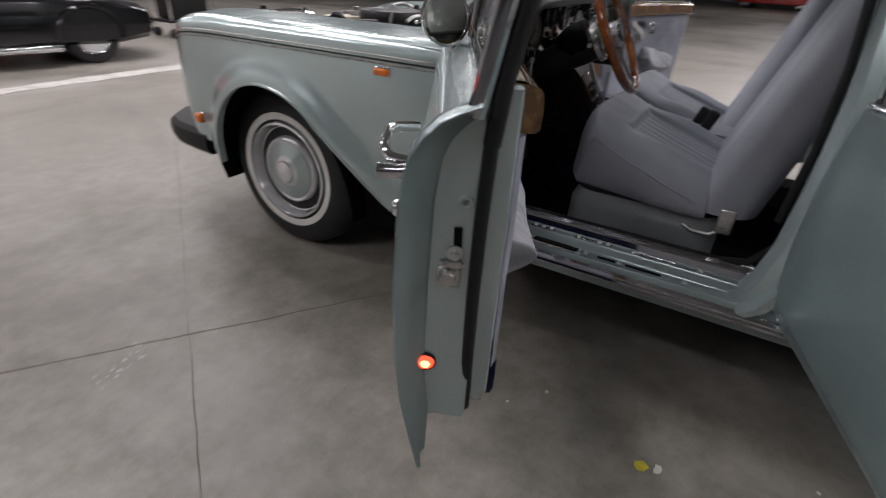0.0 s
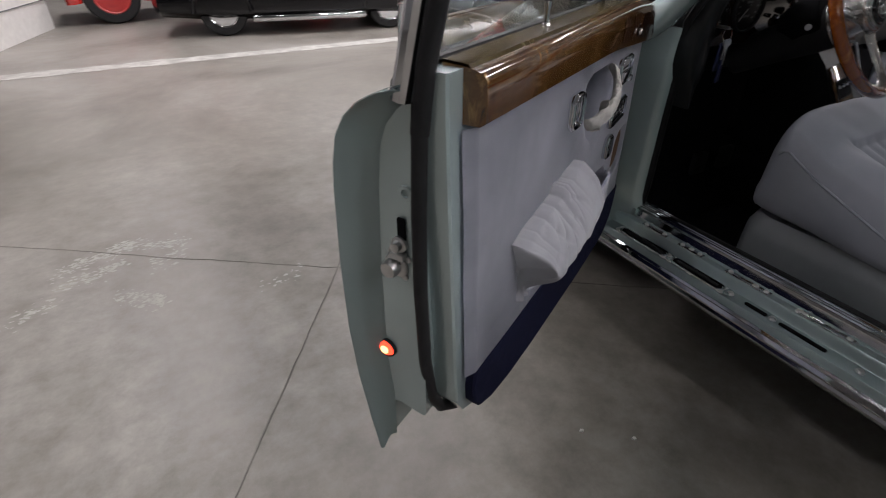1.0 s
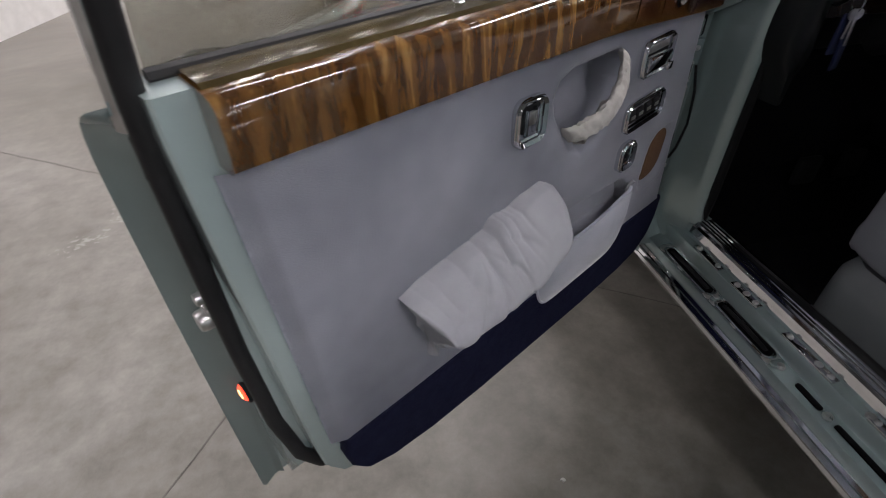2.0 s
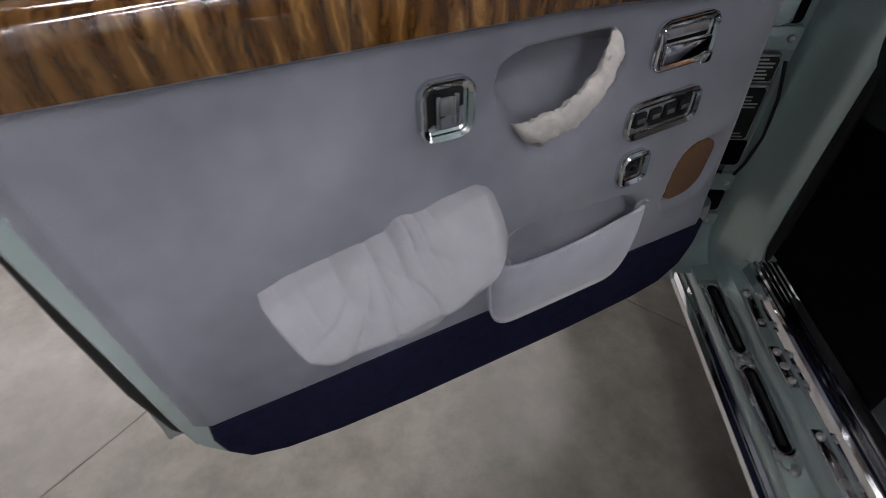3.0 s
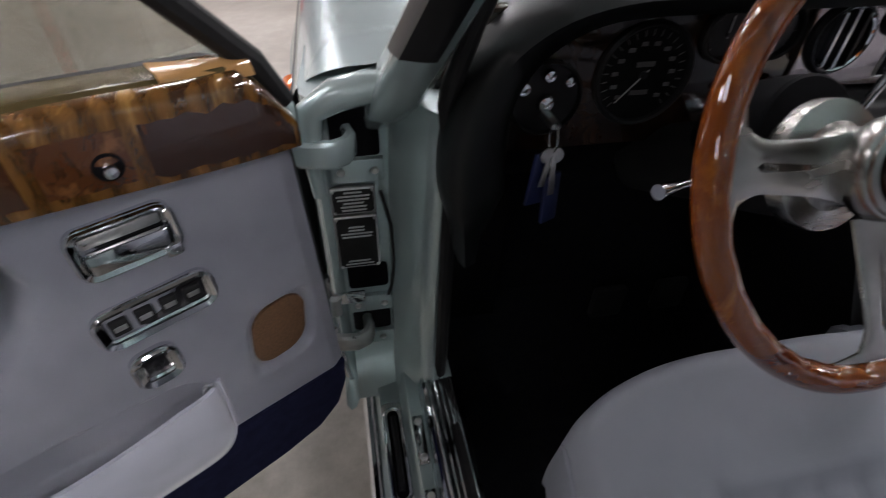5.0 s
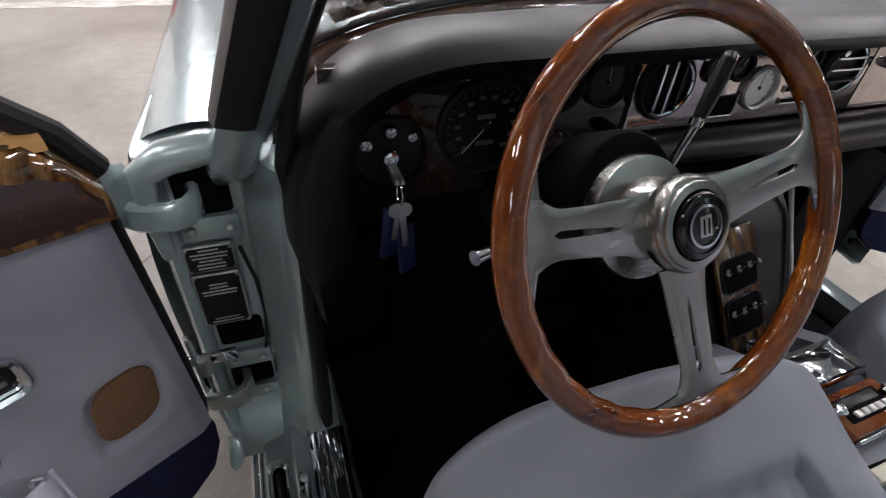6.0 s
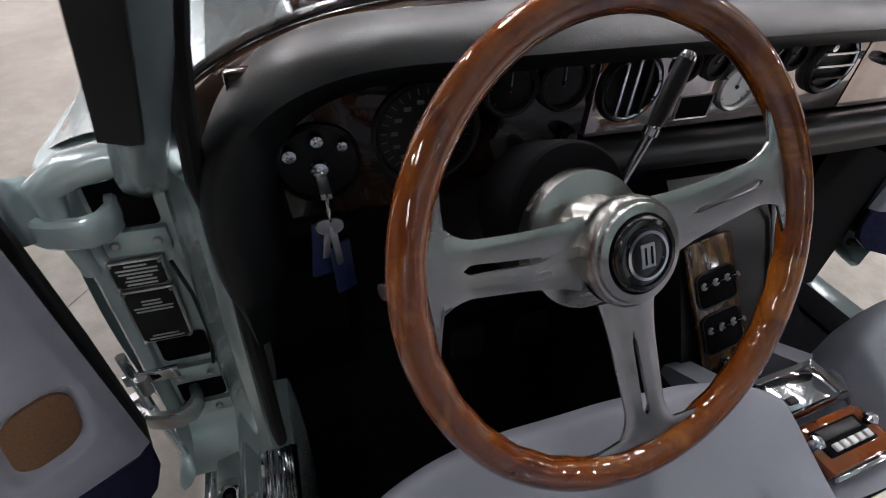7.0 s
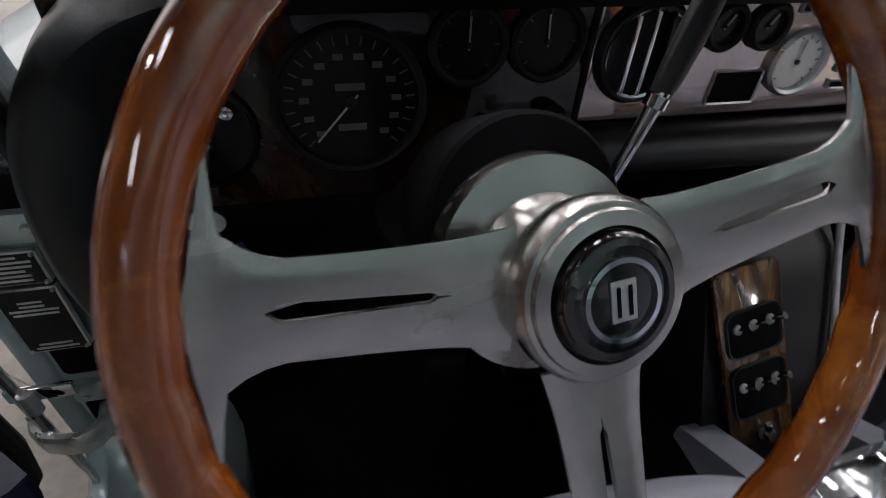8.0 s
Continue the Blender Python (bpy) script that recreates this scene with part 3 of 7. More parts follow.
def cabin_shell():
    # sill, in profile across the car
    prof = [(0.19, 0.20), (0.18, 0.275), (0.060, 0.322), (0.012, 0.333), (0.014, 0.352), (0.024, 0.357), (0.028, 0.370), (0.034, 0.379), (0.072, 0.382), (0.077, 0.388), (0.080, 0.402), (0.085, 0.408), (0.105, 0.409),
            (0.109, 0.416), (0.113, 0.430), (0.150, 0.437), (0.168, 0.436), (0.173, 0.420), (0.176, 0.37), (0.19, 0.30), (0.19, 0.20)]
    bm = bmesh.new()
    ring_skin(bm, [[V(x, y, z) for x, z in prof] for y in (0.16, 0.05, -0.3, -0.7, -0.99, -1.95)])
    sill = part("sill", bm, PAINT, car)
    # ridged bright moulding along the outer edge
    bm = bmesh.new()
    ring_skin(bm, [[V(x, y, z) for x, z in ((0.007, 0.330), (0.003, 0.340), (0.006, 0.347), (0.004, 0.353), (0.010, 0.361), (0.016, 0.359), (0.021, 0.364), (0.027, 0.362), (0.026, 0.356), (0.014, 0.353), (0.010, 0.335))] for y in (0.13, -0.3, -0.985)])
    part("sill_moulding", bm, CHROME, sill, angle=15)
    # tread plate pressed into long ridges
    bm = bmesh.new()
    top = [(0.107, 0.411), (0.110, 0.420), (0.113, 0.432), (0.118, 0.4355)]
    for k in range(5):
        x = 0.121 + 0.0095 * k
        top += [(x, 0.4355 + 0.0008 * k), (x + 0.002, 0.4395 + 0.0004 * k), (x + 0.005, 0.4400 + 0.0004 * k), (x + 0.007, 0.4365 + 0.0006 * k)]
    top += [(0.172, 0.438), (0.172, 0.434), (0.150, 0.434), (0.114, 0.428), (0.108, 0.409)]
    ring_skin(bm, [[V(x, y, z) for x, z in top] for y in (0.02, -0.42, -0.82)])
    part("tread_plate", bm, CHROME, sill, "worn ridged tread plate along the sill", angle=20)
    # slits and slots are black plates on the sill, coloured as their inner shade
    for y0, y1 in ((-0.40, -0.457), (-0.487, -0.594)):
        bm = bmesh.new()
        plate(bm, pose(0.055, (y0 + y1) / 2, 0.3805), rrect(0.012, abs(y1 - y0), 0.005), 0.0022)
        part("sill_slit", bm, DARK, sill, "narrow drain slit with its shade as a black plate")
    for y0, y1 in ((0.005, -0.155), (-0.185, -0.335)):
        l = abs(y1 - y0)
        m = pose(0.054, (y0 + y1) / 2, 0.3812)
        bm = bmesh.new()
        frame_ring(bm, m, 0.034, l + 0.014, 0.016, 0.006, 0.004)
        part("slot_rim", bm, CHROME, sill, "scuffed bright slot rim")
        for yy in (y0 + 0.004, (y0 + y1) / 2 + 0.01, y1 - 0.004):
            bm = bmesh.new()
            plate(bm, pose(0.053, yy, 0.3808, 0, 0, 40 * yy), rrect(0.036, 0.026, 0.010), 0.002, 0.001)
            part("worn_patch", bm, STEEL, sill)
        bm = bmesh.new()
        plate(bm, m, rrect(0.021, l, 0.010), 0.0024)
        part("sill_slot", bm, DARK, sill, "drain slot with its shade as a black plate")
        bm = bmesh.new()
        tube(bm, [(0.054, y0 - 0.012, 0.383), (0.055, (y0 + y1) / 2, 0.3855), (0.054, y1 + 0.012, 0.383)], 0.0048, 10)
        part("sill_pipe", bm, RUBBER, sill)
        bm = bmesh.new()
        plate(bm, pose(0.054, y1 - 0.018, 0.3815), rrect(0.028, 0.016, 0.007), 0.004, 0.0015)
        part("slot_bridge", bm, PAINT, sill)
    for y in (-0.170, -0.36, -0.47, -0.66):
        for x in (0.055, 0.096):
            bm = bmesh.new()
            lathe(bm, pose(x, y - (0.03 if x > 0.09 else 0), 0.381 if x < 0.09 else 0.409), [(0.009, 0), (0.009, 0.002), (0.006, 0.006), (0.001, 0.0065)], 14)
            part("sill_screw", bm, STEEL, sill)
    for y0, y1 in ((-0.03, -0.12), (-0.16, -0.24), (-0.31, -0.43), (-0.50, -0.62)):
        bm = bmesh.new()
        box(bm, 0.086, 0.104, y1, y0, 0.4085, 0.4125, 0.0015)
        part("inner_strip", bm, CHROME, sill, "bright screwed strip")
        for y in (y0 - 0.012, y1 + 0.012):
            bm = bmesh.new()
            lathe(bm, pose(0.095, y, 0.4120), [(0.0065, 0), (0.0065, 0.002), (0.004, 0.005), (0.0008, 0.0055)], 14)
            part("sill_screw", bm, STEEL, sill)
    # floor pan and carpets
    bm = bmesh.new()
    box(bm, 0.18, 2 * CX - 0.18, -2.0, 0.30, 0.24, 0.29)
    part("floor_pan", bm, CARPET, car)
    bm = bmesh.new()
    ring_skin(bm, [[V(x, y, z) for y, z in ((0.06, 0.29), (0.24, 0.42), (0.27, 0.62), (0.22, 0.90), (0.34, 0.90), (0.36, 0.29))] for x in (0.15, CX, 2 * CX - 0.22)])
    part("footwell", bm, CARPET, car, "black carpeted footwell")
    bm = bmesh.new()
    ring_skin(bm, [[V(x, y, z) for x, z in ((0.70, 0.29), (0.72, 0.44), (0.78, 0.50), (0.90, 0.50), (0.96, 0.44), (0.98, 0.29))] for y in (0.25, -1.9)])
    part("transmission_tunnel", bm, CARPET, car)
    # front post: hinge face, pocket, and the return to the cabin
    bm = bmesh.new()
    rings = []
    for z, dx, dy in ((0.374, -0.004, -0.080), (0.382, -0.004, -0.058), (0.396, -0.003, -0.036), (0.416, -0.002, -0.018), (0.44, 0, -0.007), (0.47, 0, 0), (0.52, 0, 0.0), (0.70, 0.004, 0.0), (0.86, 0.010, 0.0), (0.945, 0.014, -0.002)):
        out = [(-0.028, 0.15), (-0.026, 0.118), (-0.018, 0.106), (-0.008, 0.112), (-0.002, 0.128), (0.074, 0.128), (0.080, 0.104), (0.088, 0.094), (0.112, 0.050), (0.122, 0.034), (0.134, 0.028), (0.146, 0.034), (0.150, 0.06), (0.150, 0.30), (-0.02, 0.30)]
        rings.append([V(x + dx * (x > 0.05), y + dy * (y < 0.14), z) for x, y in out])
    ring_skin(bm, rings)
    post = part("front_post", bm, PAINT, car, angle=40)
    bm = bmesh.new()
    tube(bm, [(0.147, 0.040, 0.30), (0.147, 0.036, 0.42), (0.149, 0.030, 0.5), (0.152, 0.030, 0.70), (0.154, 0.028, 0.88), (0.144, 0.024, 0.96), (0.160, -0.02, 1.06), (0.172, -0.055, 1.12), (0.222, -0.19, 1.30), (0.245, -0.25, 1.38)], 0.011, 10)
    part("door_seal", bm, RUBBER, post)
    bm = bmesh.new()
    tube(bm, [(0.147, 0.03, 0.40), (0.152, -0.01, 0.405), (0.155, -0.08, 0.432), (0.158, -0.4, 0.434), (0.158, -0.72, 0.434), (0.158, -0.80, 0.45), (0.156, -0.85, 0.52), (0.156, -0.875, 0.75), (0.165, -0.885, 1.0)], 0.011, 10)
    part("sill_seal", bm, RUBBER, post)
    return sill, post


SILL, POST = cabin_shell()


def post_hardware():
    # pocket back wall pieces: label plates, brackets, screws, hinges
    def bracket(z0, z1, x0=0.0, x1=0.076, y=0.118, mat=PAINT, name="post_bracket"):
        bm = bmesh.new()
        box(bm, x0, x1, y, y + 0.014, z0, z1, 0.003)
        return part(name, bm, mat, POST)

    def screw(x, y, z, r=0.006, parent=POST):
        bm = bmesh.new()
        lathe(bm, facing((x, y, z), (0, -1, 0)), [(r, 0), (r, 0.0015), (r * 0.7, 0.004), (0.0008, 0.0045)], 12)
        part("screw", bm, STEEL, parent)

    # a black plate laid on the post, its colour giving an opening's shade
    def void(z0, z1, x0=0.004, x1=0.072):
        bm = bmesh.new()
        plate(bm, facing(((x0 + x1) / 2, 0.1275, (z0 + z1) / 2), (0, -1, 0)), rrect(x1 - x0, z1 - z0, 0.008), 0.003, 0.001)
        part("post_shade_plate", bm, DARK, POST, "black plate for the shade of an opening in the hinge post")

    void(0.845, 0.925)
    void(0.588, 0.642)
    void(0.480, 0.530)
    bracket(0.806, 0.843)
    screw(0.014, 0.118, 0.825)
    screw(0.062, 0.118, 0.825)
    bracket(0.534, 0.572)
    screw(0.016, 0.118, 0.552)
    screw(0.062, 0.118, 0.552)
    bracket(0.445, 0.476)
    screw(0.055, 0.118, 0.462)
    # riveted plates
    for z0, z1, seed in ((0.755, 0.801, 1), (0.648, 0.750, 2)):
        y = 0.112
        bm = bmesh.new()
        plate(bm, facing((0.027, 0.120, (z0 + z1) / 2), (0, -1, 0)), rrect(0.066, z1 - z0, 0.003), 0.007, 0.001)
        base = part("label_frame", bm, STEEL, POST, "riveted maker's plate with unreadable print")
        bm = bmesh.new()
        plate(bm, facing((0.027, 0.1135, (z0 + z1) / 2), (0, -1, 0)), rrect(0.060, z1 - z0 - 0.006, 0.002), 0.0012)
        part("label_face", bm, LABEL, base)
        rnd = random.Random(seed)
        n = int((z1 - z0 - 0.008) / 0.0062)
        for k in range(n):
            z = z1 - 0.007 - k * 0.0062
            w = rnd.uniform(0.022, 0.054)
            if seed == 2 and not (k < 6 and k > 1 or k > n - 3):
                continue
            bm = bmesh.new()
            box(bm, 0.027 - w / 2, 0.027 + w / 2, 0.1112, 0.1122, z - 0.0013, z + 0.0013)
            part("print_line", bm, PRINT, base, smooth=False)
        for x in (-0.002, 0.056):
            for z in (z0 + 0.004, z1 - 0.004):
                screw(x, 0.113, z, 0.0025, base)
    # curved lip at the pocket's head, and the wiring
    bm = bmesh.new()
    tube(bm, [(-0.018, 0.105, 0.80), (-0.020, 0.095, 0.88), (-0.012, 0.085, 0.935), (0.02, 0.082, 0.955), (0.06, 0.084, 0.962), (0.09, 0.075, 0.965)], [0.010, 0.013, 0.018, 0.021, 0.021, 0.018], 14)
    part("pocket_lip", bm, PAINT, POST)
    bm = bmesh.new()
    tube(bm, [(0.068, 0.115, 0.79), (0.080, 0.110, 0.73), (0.083, 0.106, 0.66), (0.076, 0.112, 0.60), (0.07, 0.12, 0.57)], 0.003, 8)
    part("wire", bm, RUBBER, POST)
    # hinges: swan-neck arms with knuckles
    for z, reach in ((0.878, 0.030), (0.505, 0.024)):
        bm = bmesh.new()
        rows = []
        for x, y in ((-0.056, 0.112), (-0.048, 0.096), (-0.034, 0.084), (-0.014, 0.078), (0.008, 0.076), (0.024, 0.084), (0.032, 0.102), (0.028, 0.124)):
            rows.append((x, y))
        rings = []
        for i, (x, y) in enumerate(rows):
            a, b = rows[max(i - 1, 0)], rows[min(i + 1, len(rows) - 1)]
            d = V(b[0] - a[0], b[1] - a[1], 0).normalized()
            nrm = V(-d.y, d.x, 0) * 0.006
            rings.append([V(x, y, z) + nrm * s + V(0, 0, h) for s, h in ((-0.7, -0.019), (0.7, -0.019), (1.3, -0.014), (1.3, 0.014), (0.7, 0.019), (-0.7, 0.019), (-1.3, 0.014), (-1.3, -0.014))])
        ring_skin(bm, rings)
        arm = part("hinge_arm", bm, PAINT if z > 0.6 else STEEL, POST)
        bm = bmesh.new()
        lathe(bm, pose(-0.056, 0.118, z - 0.026), [(0.002, 0), (0.008, 0), (0.009, 0.003), (0.009, 0.049), (0.008, 0.052), (0.002, 0.052)], 18)
        part("hinge_pin", bm, PAINT if z > 0.6 else STEEL, arm)
    # arched hinge leaf on the door's front edge
    for z0, z1 in ((0.870, 0.955),):
        bm = bmesh.new()
        rings = []
        for k in range(9):
            a = radians(180 * k / 8)
            cx, cy = -0.056 - 0.020 * math.cos(a), 0.108 - 0.028 * math.sin(a)
            ox, oy = -math.cos(a), -math.sin(a)
            drop = 0.014 * abs(math.cos(a)) ** 3
            rings.append([V(cx + ox * d, cy + oy * d, z) for d, z in ((-0.003, z0), (0.003, z0), (0.004, z1 - drop - 0.006), (0.001, z1 - drop), (-0.003, z1 - drop - 0.004))])
        ring_skin(bm, rings)
        part("hinge_leaf", bm, PAINT, POST)
    # door check strap and its rollers
    bm = bmesh.new()
    box(bm, -0.045, 0.03, 0.088, 0.096, 0.590, 0.612, 0.002)
    part("check_strap", bm, CHROME, POST)
    bm = bmesh.new()
    lathe(bm, pose(-0.02, 0.085, 0.575), [(0.002, 0), (0.009, 0), (0.009, 0.035), (0.002, 0.035)], 14)
    part("check_roller", bm, STEEL, POST)
    bm = bmesh.new()
    tube(bm, [(-0.030, 0.086, 0.66), (-0.028, 0.090, 0.52), (-0.020, 0.088, 0.42), (-0.012, 0.08, 0.39)], 0.007, 8)
    part("bright_strip", bm, CHROME, POST)


post_hardware()


def pillars_and_roof():
    # screen pillar: black-trimmed inner face over painted metal
    bm = bmesh.new()
    base, top = V(0.080, 0.105, 0.935), V(0.225, -0.26, 1.40)
    sec = [(-0.026, -0.02), (-0.020, -0.042), (0.004, -0.056), (0.028, -0.052), (0.042, -0.03), (0.045, 0.02), (0.025, 0.05), (-0.02, 0.04)]
    ring_skin(bm, [[base.lerp(top, s) + V(x * k, y * k, 0) for x, y in sec] for s, k in ((-0.10, 0.45), (-0.03, 0.85), (0.04, 1), (0.5, 0.85), (1, 0.8))])
    part("screen_pillar", bm, PAINT, car, angle=75)
    bm = bmesh.new()
    sec = [(-0.031, -0.010), (-0.030, -0.028), (-0.024, -0.050), (0.002, -0.063), (0.014, -0.063), (0.014, -0.053), (-0.018, -0.035)]
    ring_skin(bm, [[base.lerp(top, s) + V(x * k, y * k, 0) for x, y in sec] for s, k in ((0.20, 0.97), (0.5, 0.88), (1, 0.84))])
    part("pillar_trim", bm, BLACK, car, "black pillar trim")
    bm = bmesh.new()
    ring_skin(bm, [[(mirrored(1) @ (base.lerp(top, s) + V(x * k, y * k, 0))) for x, y in ((-0.045, -0.03), (0.05, -0.05), (0.06, 0.02), (-0.03, 0.04))] for s, k in ((-0.05, 1), (0.5, 0.85), (1, 0.8))])
    part("screen_pillar", bm, PAINT, car)
    # far-side front post and sill
    bm = bmesh.new()
    box(bm, 2 * CX - 0.10, 2 * CX + 0.02, 0.32, 0.42, 0.33, 0.95, 0.02)
    part("front_post", bm, PAINT, car)
    bm = bmesh.new()
    box(bm, 2 * CX - 0.08, 2 * CX + 0.03, -0.99, 0.40, 0.18, 0.275, 0.02)
    part("sill", bm, PAINT, car)
    bm = bmesh.new()
    box(bm, 2 * CX - 0.19, 2 * CX - 0.082, -0.99, 0.34, 0.22, 0.305, 0.02)
    part("sill_carpet", bm, CARPET, car)
    # windscreen
    bm = bmesh.new()
    rows = []
    for s in (k / 16 for k in range(17)):
        x = 0.16 + (2 * CX - 0.32) * s
        bow = 0.11 * (1 - (2 * s - 1) ** 2)
        inset = 0.10 * (2 * s - 1) * -1
        rows.append([V(x, 0.20 + bow, screen_base(x)), V(x + inset * 0.5, -0.01 + bow * 0.9, 1.21), V(x + inset, -0.24 + bow * 0.8, 1.41)])
    ring_skin(bm, rows, close=False)
    bmesh.ops.solidify(bm, geom=bm.faces, thickness=0.004)
    screen = part("windscreen", bm, GLASSM, car, "clear windscreen")
    screen.visible_shadow = False
    bm = bmesh.new()
    tube(bm, [(0.125 + (2 * CX - 0.25) * s, 0.197 + 0.11 * (1 - (2 * s - 1) ** 2), screen_base(0.125 + (2 * CX - 0.25) * s) + 0.001) for s in (k / 48 for k in range(49))], 0.006, 8)
    part("screen_rubber", bm, RUBBER, car)
    # lacquered demister rail behind the glass
    bm = bmesh.new()
    rows = []
    for s in (k / 60 for k in range(61)):
        x = 0.128 + (2 * CX - 0.256) * s
        bow, zb = 0.11 * (1 - (2 * s - 1) ** 2), screen_base(x)
        rows.append([V(x, 0.10 + bow * 0.6, zb - 0.06), V(x, 0.135 + bow * 0.8, zb - 0.014), V(x, 0.155 + bow, zb - 0.006), V(x, 0.192 + bow, zb - 0.005), V(x, 0.194 + bow, zb - 0.05)])
    ring_skin(bm, rows, close=False)
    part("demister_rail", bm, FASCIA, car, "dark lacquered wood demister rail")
    # roof and rear body
    bm = bmesh.new()
    rows = []
    for i in range(13):
        s = i / 12
        y = -0.20 - 2.0 * s
        hz = 1.42 + 0.07 * math.sin(math.pi * min(s * 1.15 + 0.1, 1))
        rows.append([V(0.16, y, hz - 0.05), V(0.20, y, hz - 0.01), V(0.32, y, hz + 0.02), V(CX, y, hz + 0.035), V(2 * CX - 0.32, y, hz + 0.02), V(2 * CX - 0.20, y, hz - 0.01), V(2 * CX - 0.16, y, hz - 0.05)])
    ring_skin(bm, rows, close=False)
    bmesh.ops.solidify(bm, geom=bm.faces, thickness=0.03)
    part("roof", bm, PAINT, car)
    # centre post: painted jamb, chrome window surround, striker
    bm = bmesh.new()
    rings = []
    for z, y0, x0 in ((0.372, -0.80, -0.03), (0.40, -0.835, -0.03), (0.46, -0.865, -0.035), (0.56, -0.885, -0.04), (0.75, -0.90, -0.04), (0.95, -0.905, -0.03), (1.20, -0.895, 0.06), (1.40, -0.885, 0.14)):
        rings.append([V(x0 + 0.012, y0 - 0.03, z), V(x0 + 0.014, y0 - 0.006, z), V(x0 + 0.024, y0, z), (V(x0 + 0.07, y0 + 0.004, z)), V(x0 + 0.08, y0 + 0.03, z), V(x0 + 0.13, y0 + 0.05, z), V(x0 + 0.16, y0 + 0.045, z), V(x0 + 0.17, y0 - 0.08, z)])
    ring_skin(bm, rings)
    bpost = part("centre_post", bm, PAINT, car)
    bm = bmesh.new()
    box(bm, -0.022, 0.018, -0.902, -0.892, 0.74, 0.83, 0.003)
    part("striker_plate", bm, STEEL, bpost)
    bm = bmesh.new()
    tube(bm, [(-0.002, -0.898, 0.80), (-0.002, -0.87, 0.80), (-0.002, -0.87, 0.765), (-0.002, -0.898, 0.765)], 0.005, 8)
    part("striker_loop", bm, STEEL, bpost)
    bm = bmesh.new()
    tube(bm, [(-0.040, -0.906, 0.74), (-0.036, -0.908, 0.955), (0.045, -0.905, 1.20), (0.12, -0.895, 1.39)], 0.010, 10, flat=0.6)
    part("post_moulding", bm, CHROME, bpost)
    # inner trim along the post
    bm = bmesh.new()
    tube(bm, [(0.135, -0.83, 0.60), (0.135, -0.845, 0.80), (0.14, -0.845, 1.0), (0.19, -0.83, 1.2)], 0.011, 10)
    part("post_trim", bm, RUBBER, bpost)

    def rear_x(y, z):
        return -0.06 + 0.06 * ((z - 0.66) / 0.42) ** 2

    # rear door, hinged on the centre post and swung well open
    swung = Matrix.Translation((0.0, -0.916, 0)) @ Matrix.Rotation(radians(-72), 4, "Z") @ Matrix.Translation((0.0, 0.916, 0))

    def R(bm, name, mat, parent, label=""):
        bmesh.ops.transform(bm, matrix=swung, verts=bm.verts)
        return part(name, bm, mat, parent, label)

    bm = bmesh.new()
    rows = []
    for i in range(13):
        y = -0.912 - 1.0 * i / 12
        rows.append([V(rear_x(y, z) + (0.02 if k == 0 else 0), y, z) for k, z in enumerate([0.375 + 0.56 * j / 14 for j in range(15)])] + [V(0.0, y, 0.952), V(0.03, y, 0.955)])
    ring_skin(bm, rows, close=False)
    bmesh.ops.solidify(bm, geom=bm.faces, thickness=0.045)
    rear = R(bm, "rear_door", PAINT, car, "rear door swung wide open")
    bm = bmesh.new()
    tube(bm, [(-0.012, -0.912, 0.952), (-0.012, -1.91, 0.952)], 0.010, 8)
    R(bm, "window_moulding", RUBBER, rear)
    bm = bmesh.new()
    tube(bm, [(-0.026, -0.912, 0.946), (-0.026, -1.91, 0.946)], 0.006, 8)
    R(bm, "waist_moulding", CHROME, rear)
    bm = bmesh.new()
    ring_skin(bm, [[V(0.0, -0.93, 0.95), V(0.06, -0.92, 1.38)], [V(0.0, -1.91, 0.95), V(0.06, -1.88, 1.38)]], close=False)
    bmesh.ops.solidify(bm, geom=bm.faces, thickness=0.004)
    pane = R(bm, "window_glass", GLASSM, rear)
    pane.visible_shadow = False
    # tail: rounded boot and quarters
    bm = bmesh.new()
    rings = []
    for y, w, lo, top in ((-1.96, 0.895, 0.25, 0.955), (-2.4, 0.90, 0.25, 0.955), (-2.9, 0.88, 0.27, 0.945), (-3.25, 0.82, 0.30, 0.92), (-3.42, 0.74, 0.36, 0.88), (-3.50, 0.62, 0.45, 0.80)):
        half = [(0.80 * w, lo), (0.95 * w, lo + 0.05), (w, (lo + top) / 2), (0.985 * w, top - 0.10), (0.94 * w, top - 0.03), (0.84 * w, top), (0.0, top + 0.025)]
        rings.append([V(CX + a, y, b) for a, b in half] + [V(CX - a, y, b) for a, b in reversed(half[:-1])])
    ring_skin(bm, rings)
    part("tail_body", bm, PAINT, car)
    bm = bmesh.new()
    box(bm, 0.05, 2 * CX - 0.05, -3.58, -3.42, 0.40, 0.52, 0.04, None, 3)
    part("bumper", bm, RUBBER, car)
    for sd in (0, 1):
        bm = bmesh.new()
        prof = [(-1.955, 0.945), (-1.955, 1.375), (-2.08, 1.40), (-2.22, 1.40), (-2.42, 1.25), (-2.72, 0.945)]
        lean = lambda z: 0.01 + 0.16 * smoothstep(0.94, 1.42, z)
        ring_skin(bm, [[mirrored(sd) @ V(lean(z) + d, y, z) for y, z in prof] for d in (0.0, 0.09)])
        part("rear_quarter", bm, PAINT, car)
    bm = bmesh.new()
    ring_skin(bm, [[V(x, -2.24, 1.43), V(x, -2.50, 1.20), V(x, -2.74, 0.965)] for x in (0.22, CX, 2 * CX - 0.22)], close=False)
    bmesh.ops.solidify(bm, geom=bm.faces, thickness=0.005)
    part("rear_window", bm, GLASSM, car).visible_shadow = False
    bm = bmesh.new()
    box(bm, 2 * CX - 0.02, 2 * CX + 0.055, -1.96, -0.99, 0.22, 0.95, 0.02)
